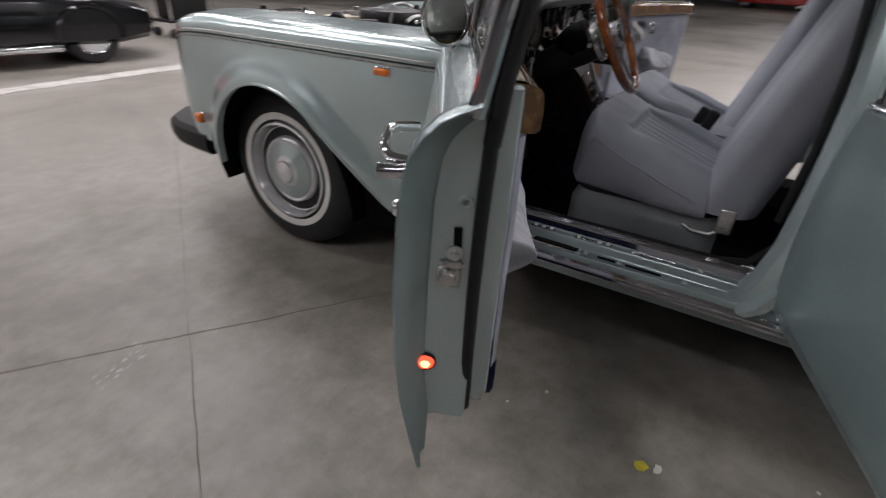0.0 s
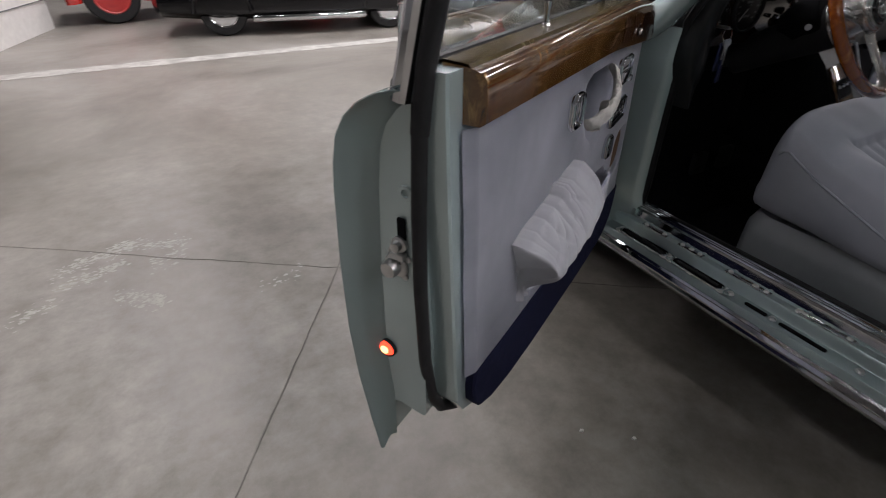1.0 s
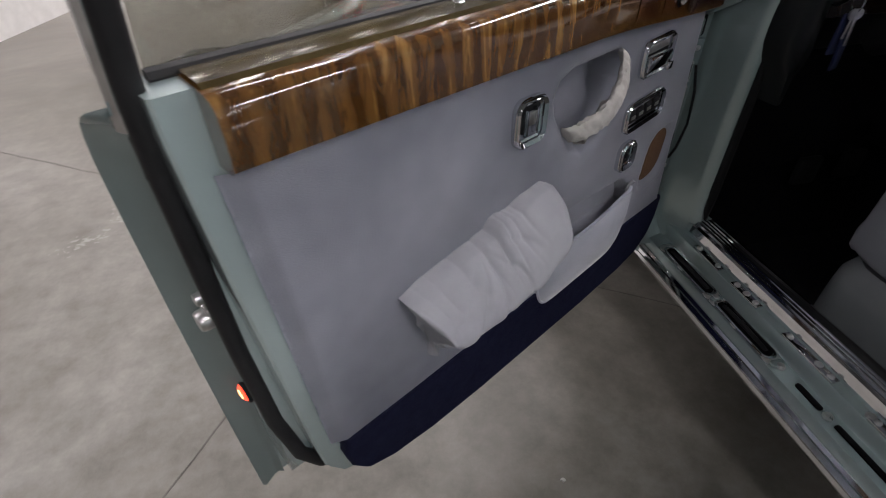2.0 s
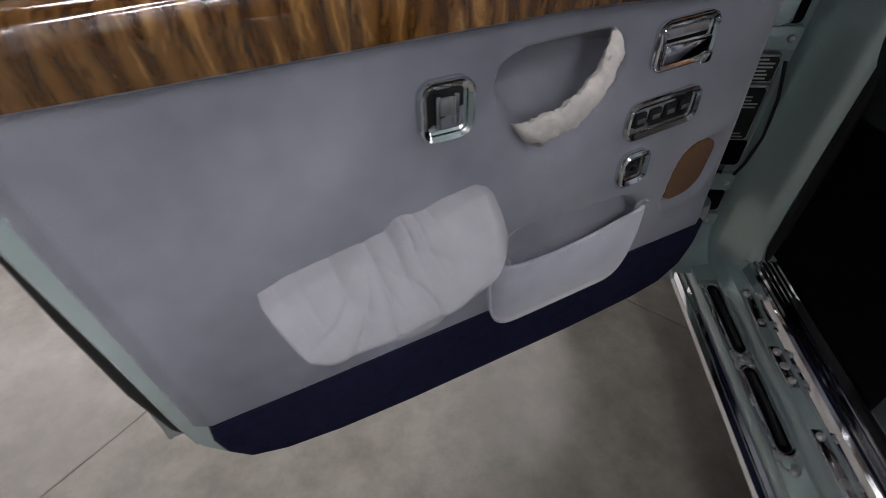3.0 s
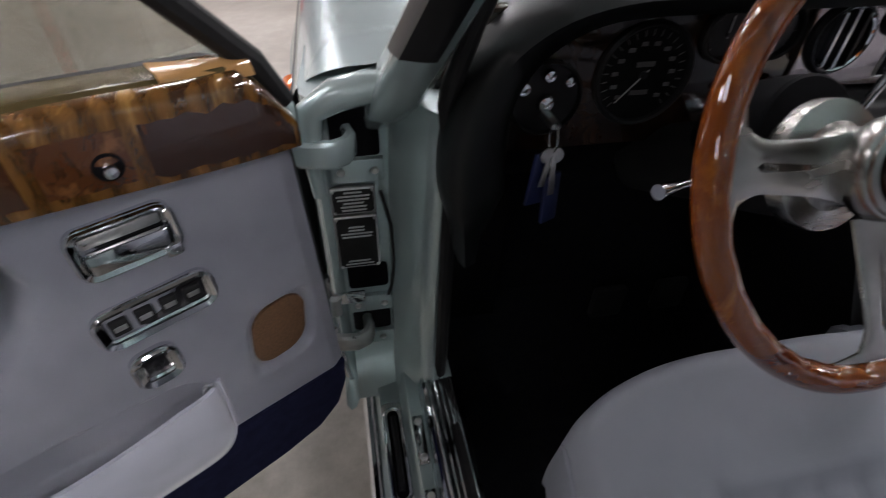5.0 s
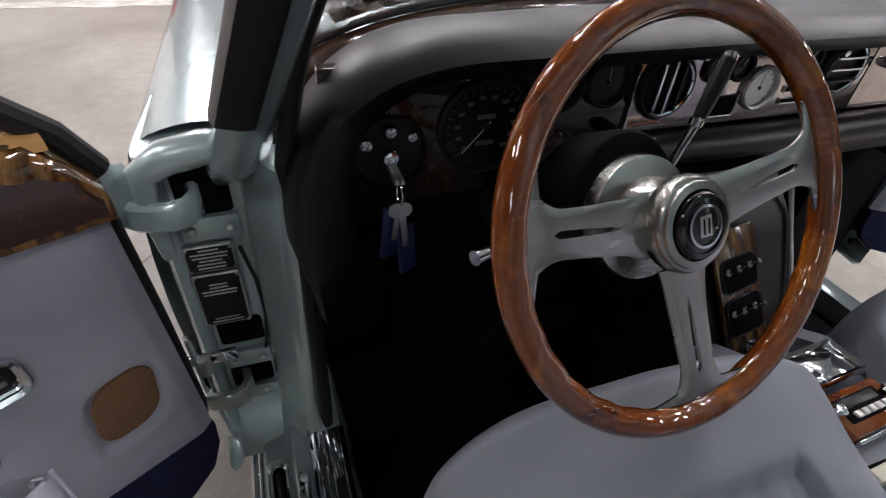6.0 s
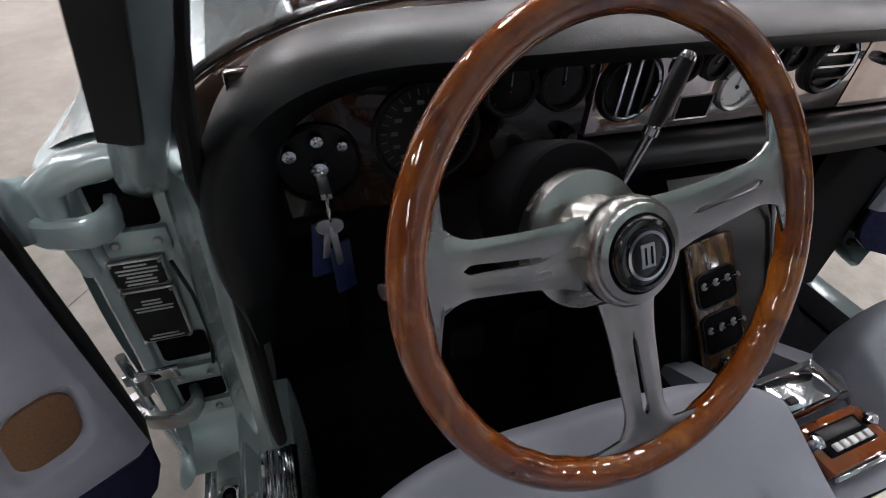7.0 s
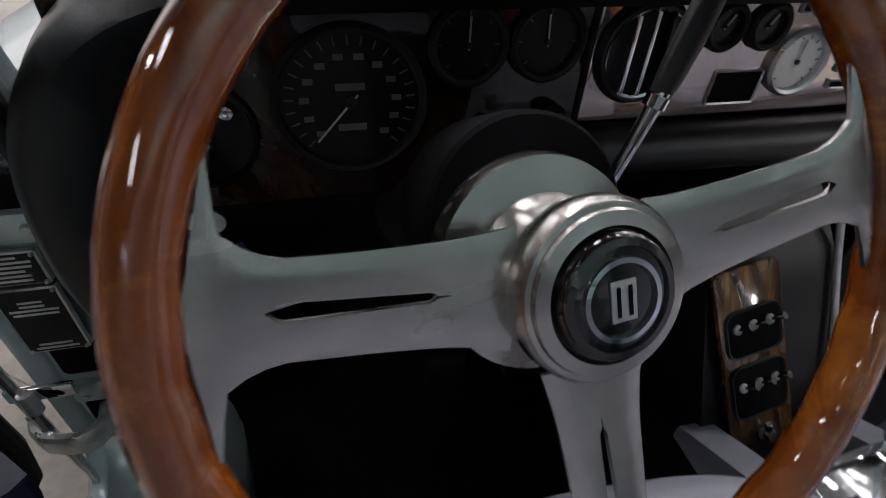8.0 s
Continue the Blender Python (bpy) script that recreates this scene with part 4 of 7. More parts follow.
    part("rear_door", bm, PAINT, car)
    bm = bmesh.new()
    box(bm, 2 * CX - 0.16, 2 * CX - 0.04, -0.98, -0.90, 0.4, 1.42, 0.02)
    part("centre_post", bm, PAINT, car)
    for s, y in ((0, -2.05), (1, -2.05)):
        bm = bmesh.new()
        lathe(bm, mirrored(s) @ facing((0.02, -2.2, 0.345), (-1, 0, 0)), [(0.02, 0.0), (0.19, 0.0), (0.21, 0.006), (0.30, 0.0), (0.34, -0.04), (0.345, -0.15), (0.2, -0.2)], 40)
        part("rear_wheel", bm, TYRE, car)


pillars_and_roof()


# ---- front doors; local u runs to the hinge, v outwards, z up ----
def front_door(side, swing, detailed=True):
    m = mirrored(side) @ pose(0.001 + 0.059 * side, 0.030 + 0.17 * side, 0, 0, 0, swing)

    def P(bm, name, mat, parent, label="", angle=35):
        bmesh.ops.transform(bm, matrix=m, verts=bm.verts)
        return part(name, bm, mat, parent, label, angle=angle)

    def inface(u, z, v=0.0, tilt=0):
        """Plane of the inner panel: x along -u, y up, z towards the cabin."""
        return facing((u, v, z), (0, -1, 0)) @ Matrix.Rotation(radians(tilt), 4, "Z")

    bm = bmesh.new()
    prof = [(0.046, 0.468), (0.042, 0.482), (0.040, 0.985), (0.042, 1.005), (0.048, 1.012), (0.070, 1.010), (0.092, 1.000), (0.114, 0.972), (0.132, 0.935), (0.134, 0.905), (0.142, 0.88), (0.152, 0.76), (0.153, 0.64), (0.146, 0.54), (0.130, 0.44), (0.118, 0.388), (0.115, 0.388), (0.112, 0.46), (0.094, 0.482), (0.06, 0.476)]
    ring_skin(bm, [[V(u, v, max(z, 0.476) if u < -0.90 and v < 0.1145 else z) for v, z in prof] for u in (-0.932, -0.92, -0.895, -0.7, -0.35, -0.07, -0.045)])
    door = P(bm, "front_door", PAINT, car, "open front door trimmed in pale velour")
    # inner frame that carries the trim
    bm = bmesh.new()
    ring_skin(bm, [[V(u0, 0.056, z), V(u0, 0.006, z), V(u0 + 0.003, 0.003, z), V(-0.86, 0.003, z), V(-0.86, 0.056, z)] for z, u0 in ((0.50, -0.897), (0.56, -0.904), (0.70, -0.914), (0.85, -0.926), (1.00, -0.934), (1.034, -0.934))])
    P(bm, "inner_frame", PAINT, door)
    bm = bmesh.new()
    ring_skin(bm, [[V(u, v, z) for u, z in ((-0.897, 0.53), (-0.892, 0.490), (-0.872, 0.455), (-0.82, 0.428), (-0.70, 0.412), (-0.10, 0.412), (-0.06, 0.44), (-0.06, 0.50), (-0.89, 0.53))] for v in (0.056, 0.006)])
    P(bm, "inner_frame", PAINT, door)
    # flange of the outer skin round the shut face
    bm = bmesh.new()
    skin = [(0.058, 1.018), (0.082, 1.009), (0.104, 0.997), (0.125, 0.978), (0.141, 0.952), (0.150, 0.915), (0.154, 0.88), (0.160, 0.76), (0.159, 0.64), (0.150, 0.54), (0.134, 0.45), (0.119, 0.378)]
    inner = [(0.046, 1.006), (0.062, 0.998), (0.078, 0.985), (0.094, 0.966), (0.104, 0.940), (0.108, 0.912), (0.112, 0.88), (0.117, 0.76), (0.119, 0.64), (0.117, 0.56), (0.110, 0.50), (0.114, 0.388)]
    ring_skin(bm, [[V(-0.931, i[0] - 0.006, i[1]), V(-0.938, i[0], i[1]), V(-0.944, i[0] * 0.55 + s[0] * 0.45, i[1] * 0.55 + s[1] * 0.45), V(-0.962, s[0] - 0.006, s[1]), V(-0.966, s[0] - 0.002, s[1]), V(-0.964, s[0] + 0.001, s[1]), V(-0.92, s[0] + 0.001, s[1])] for s, i in zip(skin, inner)], close=False)
    bmesh.ops.solidify(bm, geom=bm.faces, thickness=0.002)
    P(bm, "skin_flange", PAINT, door, angle=50)
    # rubber seal strip round the shut face, up the window frame
    bm = bmesh.new()
    path = [(-0.06, 0.026, 0.420), (-0.3, 0.026, 0.405), (-0.66, 0.026, 0.404), (-0.78, 0.030, 0.412), (-0.85, 0.036, 0.430), (-0.89, 0.040, 0.462), (-0.914, 0.042, 0.51), (-0.928, 0.044, 0.60), (-0.935, 0.044, 0.74), (-0.937, 0.042, 0.86), (-0.938, 0.036, 1.00)]
    tube(bm, path, 0.0100, 12)
    P(bm, "door_seal", RUBBER, door, "black rubber door seal")
    # window frame
    bm = bmesh.new()
    tube(bm, [(-0.938, 0.037, 0.965), (-0.936, 0.028, 1.04), (-0.930, 0.006, 1.15), (-0.915, -0.055, 1.40)], 0.0118, 12, flat=0.9)
    P(bm, "window_frame", RUBBER, door)
    bm = bmesh.new()
    tube(bm, [(-0.939, 0.060, 1.0), (-0.932, 0.029, 1.15), (-0.919, -0.033, 1.40)], 0.0125, 10)
    P(bm, "frame_moulding", CHROME, door)
    bm = bmesh.new()
    tube(bm, [(-0.028, 0.03, 0.97), (-0.055, 0.022, 1.02), (-0.13, 0.008, 1.10), (-0.33, -0.045, 1.34), (-0.38, -0.058, 1.395), (-0.45, -0.06, 1.41), (-0.915, -0.06, 1.41)], 0.014, 10)
    P(bm, "window_frame", RUBBER, door)
    bm = bmesh.new()
    tube(bm, [(-0.274, 0.048, 1.02), (-0.280, 0.035, 1.12), (-0.292, -0.04, 1.34)], 0.011, 8)
    P(bm, "quarter_light_post", RUBBER, door)
    bm = bmesh.new()
    tube(bm, [(-0.290, 0.050, 1.02), (-0.296, 0.039, 1.12), (-0.308, -0.036, 1.34)], 0.006, 8)
    P(bm, "quarter_light_moulding", CHROME, door)
    bm = bmesh.new()
    ring_skin(bm, [[V(-0.92, 0.050, 1.02), V(-0.06, 0.050, 1.02)], [V(-0.915, 0.010, 1.18), V(-0.20, 0.010, 1.18)], [V(-0.91, -0.055, 1.40), V(-0.385, -0.055, 1.40)]], close=False)
    bmesh.ops.solidify(bm, geom=bm.faces, thickness=0.004)
    pane = P(bm, "window_glass", TINTGLASS, door, "lightly tinted raised window glass")
    pane.visible_shadow = False

    # finger recess: how far a place lies inside its rounded outline
    hollow = [V(-0.474, 0.900), V(-0.466, 0.920), V(-0.440, 0.930), V(-0.340, 0.930), V(-0.318, 0.916), V(-0.311, 0.885), V(-0.328, 0.846), V(-0.362, 0.812), V(-0.392, 0.796), V(-0.424, 0.812), V(-0.452, 0.850), V(-0.468, 0.878)]

    def recess_depth(u, z):
        if not (-0.52 < u < -0.26 and 0.74 < z < 0.97):
            return -0.1
        best, odd = 1.0, False
        for a, b in zip(hollow, hollow[1:] + hollow[:1]):
            d = b - a
            f = min(max(((u - a.x) * d.x + (z - a.y) * d.y) / d.length_squared, 0), 1)
            best = min(best, math.hypot(u - a.x - d.x * f, z - a.y - d.y * f))
            if (a.y > z) != (b.y > z) and u < (b.x - a.x) * (z - a.y) / (b.y - a.y) + a.x:
                odd = not odd
        return best if odd else -best

    # trim panel of velour
    bm = bmesh.new()
    rows = []
    nu, nz = 216, 116
    for i in range(nu + 1):
        row = []
        for j in range(nz + 1):
            s = j / nz
            z = 0.548 + s * 0.420
            ul = -0.884 - 0.026 * s
            ur = -0.024 - 0.022 * s
            u = ul + (ur - ul) * i / nu
            edge = min(i, nu - i) / 5.0
            v = -0.012 + 0.010 * max(0, 1 - edge)
            # dished finger recess behind the pull
            inside = recess_depth(u, z)
            v += 0.049 * smoothstep(-0.008, 0.016, inside) * (0.58 + 0.42 * smoothstep(0.84, 0.885, z))
            v -= 0.006 * math.exp(-(((u + 0.39) / 0.17) ** 2 + ((z - 0.85) / 0.12) ** 2)) * smoothstep(0.0, -0.03, inside)
            # shallow seat of the loudspeaker grille
            gx, gz = u + 0.107 - 0.12 * (z - 0.677), z - 0.677 - 0.10 * (u + 0.107)
            v += 0.013 * smoothstep(1.22, 1.02, (abs(gx / 0.040) ** 4 + abs(gz / 0.050) ** 4) ** 0.25)
            # sunk mouth of the map pocket
            f = (u + 0.466) / 0.262
            if 0 < f < 1:
                c = 2 * f - 1
                top = 0.694 - 0.014 * f - 0.06 * abs(c) ** 9
                v += 0.020 * smoothstep(top + 0.003, top - 0.005, z) * smoothstep(0.60, 0.63, z) * smoothstep(1.0, 0.95, abs(c))
            v += 0.0015 * noise.noise(V(u * 9, z * 9, side))
            row.append(V(u, v, z))
        rows.append(row)
    ring_skin(bm, rows, close=False)
    bmesh.ops.solidify(bm, geom=bm.faces, thickness=-0.004)
    P(bm, "trim_panel", VELOUR, door, "pale blue-grey velour trim panel", angle=60)
    # black seal down the front edge
    bm = bmesh.new()
    tube(bm, [(-0.046, 0.034, 0.985), (-0.040, 0.034, 0.90), (-0.032, 0.034, 0.75), (-0.026, 0.034, 0.56), (-0.034, 0.034, 0.50), (-0.06, 0.034, 0.462)], 0.014, 10)
    P(bm, "edge_seal", RUBBER, door)
    # carpeted kick strip
    bm = bmesh.new()
    out = [(-0.868, 0.548), (-0.872, 0.515), (-0.866, 0.48), (-0.845, 0.448), (-0.80, 0.428), (-0.72, 0.414), (-0.60, 0.407), (-0.30, 0.405), (-0.15, 0.412), (-0.085, 0.424), (-0.045, 0.455), (-0.027, 0.50), (-0.024, 0.548)]
    ring_skin(bm, [[V(u, v, z) for u, z in out] for v in (0.004, -0.010)] + [[V(-0.45 + (u + 0.45) * 0.99, -0.014, 0.48 + (z - 0.48) * 0.96) for u, z in out]])
    P(bm, "kick_strip", NAVY, door, "navy carpet strip along the bottom")

    # veneered capping
    bm = bmesh.new()
    rings = []
    n = 40
    for i in range(n + 1):
        s = i / n
        u = -0.902 + 0.862 * s
        zb = 0.972 - 0.017 * s - 0.018 * smoothstep(0.55, 1, s)
        zt = 1.033 - 0.008 * smoothstep(0.75, 0.97, s) - 0.05 * smoothstep(0.955, 1.0, s)
        h = zt - zb
        rings.append([V(u, 0.030, zb), V(u, -0.020, zb), V(u, -0.027, zb + 0.005), V(u, -0.0285, zb + h * 0.5), V(u, -0.0265, zt - 0.010), V(u, -0.0215, zt - 0.003), V(u, -0.010, zt + 0.0005), V(u, 0.0, zt + 0.002), V(u, 0.030, zt + 0.004)])
    ring_skin(bm, rings)
    cap = P(bm, "wood_capping", WALNUT, door, "lacquered burr walnut door capping", angle=50)
    bm = bmesh.new()
    rings = []
    for i in range(n + 1):
        s = i / n
        u = -0.900 + 0.850 * s
        zt = 1.0342 - 0.008 * smoothstep(0.75, 0.97, s) - 0.04 * smoothstep(0.965, 1.0, s)
        rings.append([V(u, -0.006, zt), V(u, -0.002, zt + 0.0035), V(u, 0.030, zt + 0.006), V(u, 0.036, zt + 0.004), V(u, 0.036, zt - 0.02)])
    ring_skin(bm, rings, close=False)
    P(bm, "capping_top", PLYTOP, door, "glossy olive-brown capping top")
    bm = bmesh.new()
    tube(bm, [(-0.92, 0.042, 1.036), (-0.3, 0.042, 1.034), (-0.10, 0.042, 1.026), (-0.06, 0.042, 1.012)], 0.007, 8)
    P(bm, "glass_seal", RUBBER, door)
    bm = bmesh.new()
    lathe(bm, inface(-0.214, 0.982, -0.027), [(0.0125, 0.0), (0.0125, 0.003), (0.0105, 0.0035), (0.0095, 0.0022), (0.001, 0.0021)], 24)
    P(bm, "lock_button_well", DARK, door)
    bm = bmesh.new()
    lathe(bm, inface(-0.214, 0.979, -0.0285), [(0.006, 0), (0.0065, 0.005), (0.005, 0.008), (0.001, 0.009)], 18)
    P(bm, "lock_button", CHROME, door)
    if detailed:
        # dark burr panels let into the capping's face, leaving pale bands between them
        def face_of_capping(u, f):
            s = (u + 0.902) / 0.862
            zb = 0.972 - 0.017 * s - 0.018 * smoothstep(0.55, 1, s)
            zt = 1.033 - 0.008 * smoothstep(0.75, 0.97, s) - 0.05 * smoothstep(0.955, 1.0, s)
            h = zt - zb
            prof = [(-0.027, 0.005), (-0.0285, h * 0.5), (-0.0265, h - 0.010), (-0.0215, h - 0.003)]
            zz = 0.006 + f * (h - 0.012)
            for (v0, z0), (v1, z1) in zip(prof, prof[1:]):
                if zz <= z1 + 1e-6:
                    break
            return V(u, v0 + (v1 - v0) * (zz - z0) / (z1 - z0) - 0.0009, zb + zz)

        for u0, u1, f0, f1, mat, ragged in ((-0.183, -0.046, 0.10, 0.80, DARKBURR, 0.10), (-0.262, -0.196, 0.12, 0.80, REDBURR, 0.03), (-0.334, -0.276, 0.12, 0.82, REDBURR, 0.07)):
            bm = bmesh.new()
            rows = []
            for i in range(25):
                u = u0 + (u1 - u0) * i / 24
                lo = f0 + ragged * 1.8 * max(noise.noise(V(u * 45, 1.0, side)), -0.2)
                hi = f1 + ragged * noise.noise(V(u * 60, 7.0, side))
                rows.append([face_of_capping(u, lo + (hi - lo) * k / 6) for k in range(7)])
            ring_skin(bm, rows, close=False)
            P(bm, "burr_inlay", mat, cap, "dark burr walnut inlay", angle=60)
        # bare pale block at the front end of the capping's top
        bm = bmesh.new()
        rings = []
        for i in range(9):
            s = i / 8
            u = -0.150 + 0.084 * s
            z = 1.0365 - 0.008 * smoothstep(0.75, 0.97, (u + 0.9) / 0.85) - 0.004 * s
            w = 0.012 * s
            rings.append([V(u, -0.007 - 0.002 * s, z - 0.006), V(u, -0.005, z + 0.001), V(u, 0.000, z + 0.0045), V(u, 0.030 - w, z + 0.006), V(u, 0.033 - w, z - 0.004)])
        ring_skin(bm, rings)
        P(bm, "pale_wood_block", SATINWOOD, cap, "bare pale veneer block")
    if side == 0:
        bm = bmesh.new()
        lathe(bm, pose(-0.62, 0.022, 1.037), [(0.008, 0), (0.007, 0.003), (0.0042, 0.006), (0.0042, 0.022), (0.006, 0.026), (0.006, 0.034), (0.002, 0.037)], 16)
        P(bm, "lock_pin", CHROME, door)

    # chrome fittings set in the panel
    def fitting(name, u, z, w, h, r, tilt=0.0, border=0.0075, depth=0.013, core=BLACK):
        f = inface(u, z, -0.012, tilt)
        bm = bmesh.new()
        frame_ring(bm, f, w, h, r, border, depth)
        P(bm, name, CHROME, door)
        bm = bmesh.new()
        frame_ring(bm, f, w - 2 * border + 0.002, h - 2 * border + 0.002, max(r - border, 0.003), 0.004, depth * 0.55)
        P(bm, "inner_bezel", CHROME, door)
        bm = bmesh.new()
        loop = [f @ V(x, y, depth * 0.62) for x, y in rrect(w - 0.003, h - 0.003, r, 6)]
        tube(bm, loop + loop[:1], 0.0026, 8, cap=False)
        P(bm, "outer_bead", CHROME, door)
        bm = bmesh.new()
        plate(bm, f, rrect(w - 2 * border, h - 2 * border, max(r - border, 0.003)), 0.0025)
        P(bm, "fitting_well", core, door)
        return f

    f = fitting("courtesy_lever_plate", -0.536, 0.894, 0.060, 0.064, 0.017, -1)
    for du in (-0.010, 0.010):
        bm = bmesh.new()
        box(bm, du - 0.0025, du + 0.0025, -0.017, 0.017, 0.003, 0.011, 0.001, f)
        P(bm, "lever_rib", CHROME, door)
    bm = bmesh.new()
    box(bm, -0.008, 0.008, -0.006, 0.012, 0.003, 0.008, 0.0015, f)
    P(bm, "lever_pad", STEEL, door)

    f = fitting("door_release_plate", -0.226, 0.902, 0.092, 0.058, 0.014, 1)
    bm = bmesh.new()
    box(bm, -0.036, 0.036, -0.020, 0.004, 0.004, 0.016, 0.004, f)
    P(bm, "release_lever", CHROME, door, "chrome door release lever")
    bm = bmesh.new()
    box(bm, -0.034, 0.034, 0.006, 0.018, 0.003, 0.007, 0.002, f)
    P(bm, "release_shelf", STEEL, door)
    bm = bmesh.new()
    box(bm, 0.026, 0.042, -0.030, -0.016, 0.004, 0.018, 0.003, f)
    P(bm, "release_catch", CHROME, door)

    f = fitting("window_switch_plate", -0.227, 0.812, 0.120, 0.052, 0.016, 2, 0.008)
    for k in range(4):
        bm = bmesh.new()
        box(bm, -0.046 + k * 0.0245, -0.028 + k * 0.0245, -0.010, 0.010, 0.003, 0.009, 0.002, f)
        P(bm, "window_switch", RUBBER, door)
        bm = bmesh.new()
        box(bm, -0.043 + k * 0.0245, -0.031 + k * 0.0245, -0.003, 0.003, 0.009, 0.0102, 0.0004, f)
        P(bm, "switch_mark", STEEL, door)

    f = fitting("mirror_switch_plate", -0.252, 0.736, 0.050, 0.054, 0.016, 2, 0.010)
    bm = bmesh.new()
    lathe(bm, f, [(0.009, 0.003), (0.008, 0.006), (0.005, 0.007), (0.0045, 0.011), (0.001, 0.012)], 20)
    P(bm, "mirror_joystick", BLACK, door)

    # pull strap wrapped in pale stretch cloth
    bm = bmesh.new()
    rings = []
    nk = 72
    for k in range(nk + 1):
        t = k / nk
        u, z = -0.447 + 0.116 * t, 0.843 + 0.034 * t + 0.050 * t**1.5
        v = -0.016 - 0.030 * math.sin(math.pi * t) ** 0.7
        w = 0.0150 + 0.006 * (1 - t) ** 2 * smoothstep(0, 0.15, t) + 0.001 * smoothstep(0.8, 0.95, t) - 0.005 * smoothstep(0.95, 1.0, t)
        ring = []
        for q in range(16):
            a = 2 * math.pi * q / 16
            crumple = 1 + 0.22 * noise.noise(V(t * 11, math.cos(a) * 1.6, math.sin(a) * 1.6 + 3)) + 0.20 * noise.noise(V(t * 34 + 2 * math.cos(a), math.cos(a) * 2.5, math.sin(a) * 2.5))
            du, dz = -0.55 * math.cos(a), 0.83 * math.cos(a)
            ring.append(V(u + du * w * crumple, v - 0.008 * math.sin(a) * crumple, z + dz * w * crumple))
        rings.append(ring)
    ring_skin(bm, rings)
    P(bm, "pull_strap", OFFWHITE, door, "crumpled off-white cloth-wrapped pull strap", angle=50)
    # loose tuck of cloth under the strap's lower end
    bm = bmesh.new()
    rings = []
    for k in range(13):
        t = k / 12
        rings.append([V(-0.432 + 0.070 * t + 0.002 * math.sin(9 * t + j), -0.026 - 0.012 * math.sin(3 * t + j * 0.9), 0.838 + 0.034 * t - (0.012 + 0.014 * math.sin(math.pi * t)) * j / 4 + 0.002 * math.sin(13 * t)) for j in range(5)])
    ring_skin(bm, rings, close=False)
    bmesh.ops.solidify(bm, geom=bm.faces, thickness=0.0015)
    P(bm, "strap_tuck", OFFWHITE, door, angle=70)

    # armrest in a loose slip cover: a soft block with gathered folds
    def along(table, x):
        for (x0, y0), (x1, y1) in zip(table, table[1:]):
            if x <= x1:
                f = (x - x0) / (x1 - x0)
                f = f * 0.5 + 0.5 * f * f * (3 - 2 * f)
                return y0 + (y1 - y0) * f
        return table[-1][1]

    bm = bmesh.new()
    rings = []
    n, nk = 170, 48
    head = [(-0.758, 0.738), (-0.72, 0.749), (-0.66, 0.758), (-0.617, 0.764), (-0.595, 0.780), (-0.57, 0.777), (-0.535, 0.787), (-0.50, 0.792), (-0.484, 0.784), (-0.468, 0.735)]
    foot = [(-0.758, 0.670), (-0.742, 0.626), (-0.722, 0.594), (-0.700, 0.592), (-0.65, 0.583), (-0.595, 0.567), (-0.552, 0.574), (-0.515, 0.614), (-0.487, 0.668), (-0.468, 0.722)]
    for i in range(n + 1):
        s = i / n
        u = -0.758 + 0.290 * s
        ztop, zbot = along(head, u), along(foot, u)
        out = 0.072 * (smoothstep(-0.06, 0.05, s) * (1 - smoothstep(0.86, 1.04, s))) ** 0.5 + 0.004
        ring = []
        for k in range(nk + 1):
            a = k / nk
            bulge = math.sin(math.pi * min(a * 0.88 + 0.05, 1)) ** 0.62
            v = -0.012 - out * bulge * (1.0 - 0.80 * smoothstep(0.46, 0.86, a))
            wob = noise.noise(V(s * 5, a * 3, 2))
            # gathers fanning from the top edge, long drag folds to the lower hem
            g1 = math.exp(-(((s - 0.42) / 0.27) ** 2)) * smoothstep(0.42, 0.06, a)
            fan = (1 - abs(math.sin(34 * s + 1.6 * math.sin(11 * s) - 7.0 * a + 1.2 * wob))) ** 1.8
            g2 = smoothstep(0.42, 0.62, a) * smoothstep(0.18, 0.5, s) * smoothstep(1.0, 0.93, s)
            drag = (1 - abs(math.sin(9.0 * a + 3.0 * s + 1.0 * wob))) ** 2.4
            g3 = smoothstep(0.8, 0.98, a) * smoothstep(0.45, 0.15, s)
            hem = math.sin(46 * s + 5 * wob)
            far = math.hypot(s - 0.40, 0.7 * a)
            ray = (1 - abs(math.sin(6.5 * math.atan2(0.7 * a + 0.02, s - 0.40) + 1.1 * wob))) ** 2.2
            v += 0.007 * fan * g1 * bulge + 0.010 * ray * math.exp(-((far - 0.22) / 0.20) ** 2) * bulge
            v += 0.016 * drag * g2 + 0.005 * hem * g3
            v -= 0.0035 * noise.noise(V(s * 8 + 4, a * 5, 7))
            z = ztop + (zbot - ztop) * a + 0.004 * hem * g3 - 0.006 * fan * g1 * (1 - a)
            ring.append(V(u + 0.034 * a * (1 - s) ** 5, v, z))
        rings.append(ring + [V(u, 0.0, zbot), V(u, 0.0, ztop)])
    ring_skin(bm, rings)
    P(bm, "armrest", COVER, door, "padded armrest under a wrinkled pale slip cover", angle=80)
    # map pocket
    bm = bmesh.new()
    n = 40
    rings = []
    lipz = lambda f: 0.647 - 0.010 * math.sin(math.pi * min(f * 1.25, 1)) + 0.014 * f
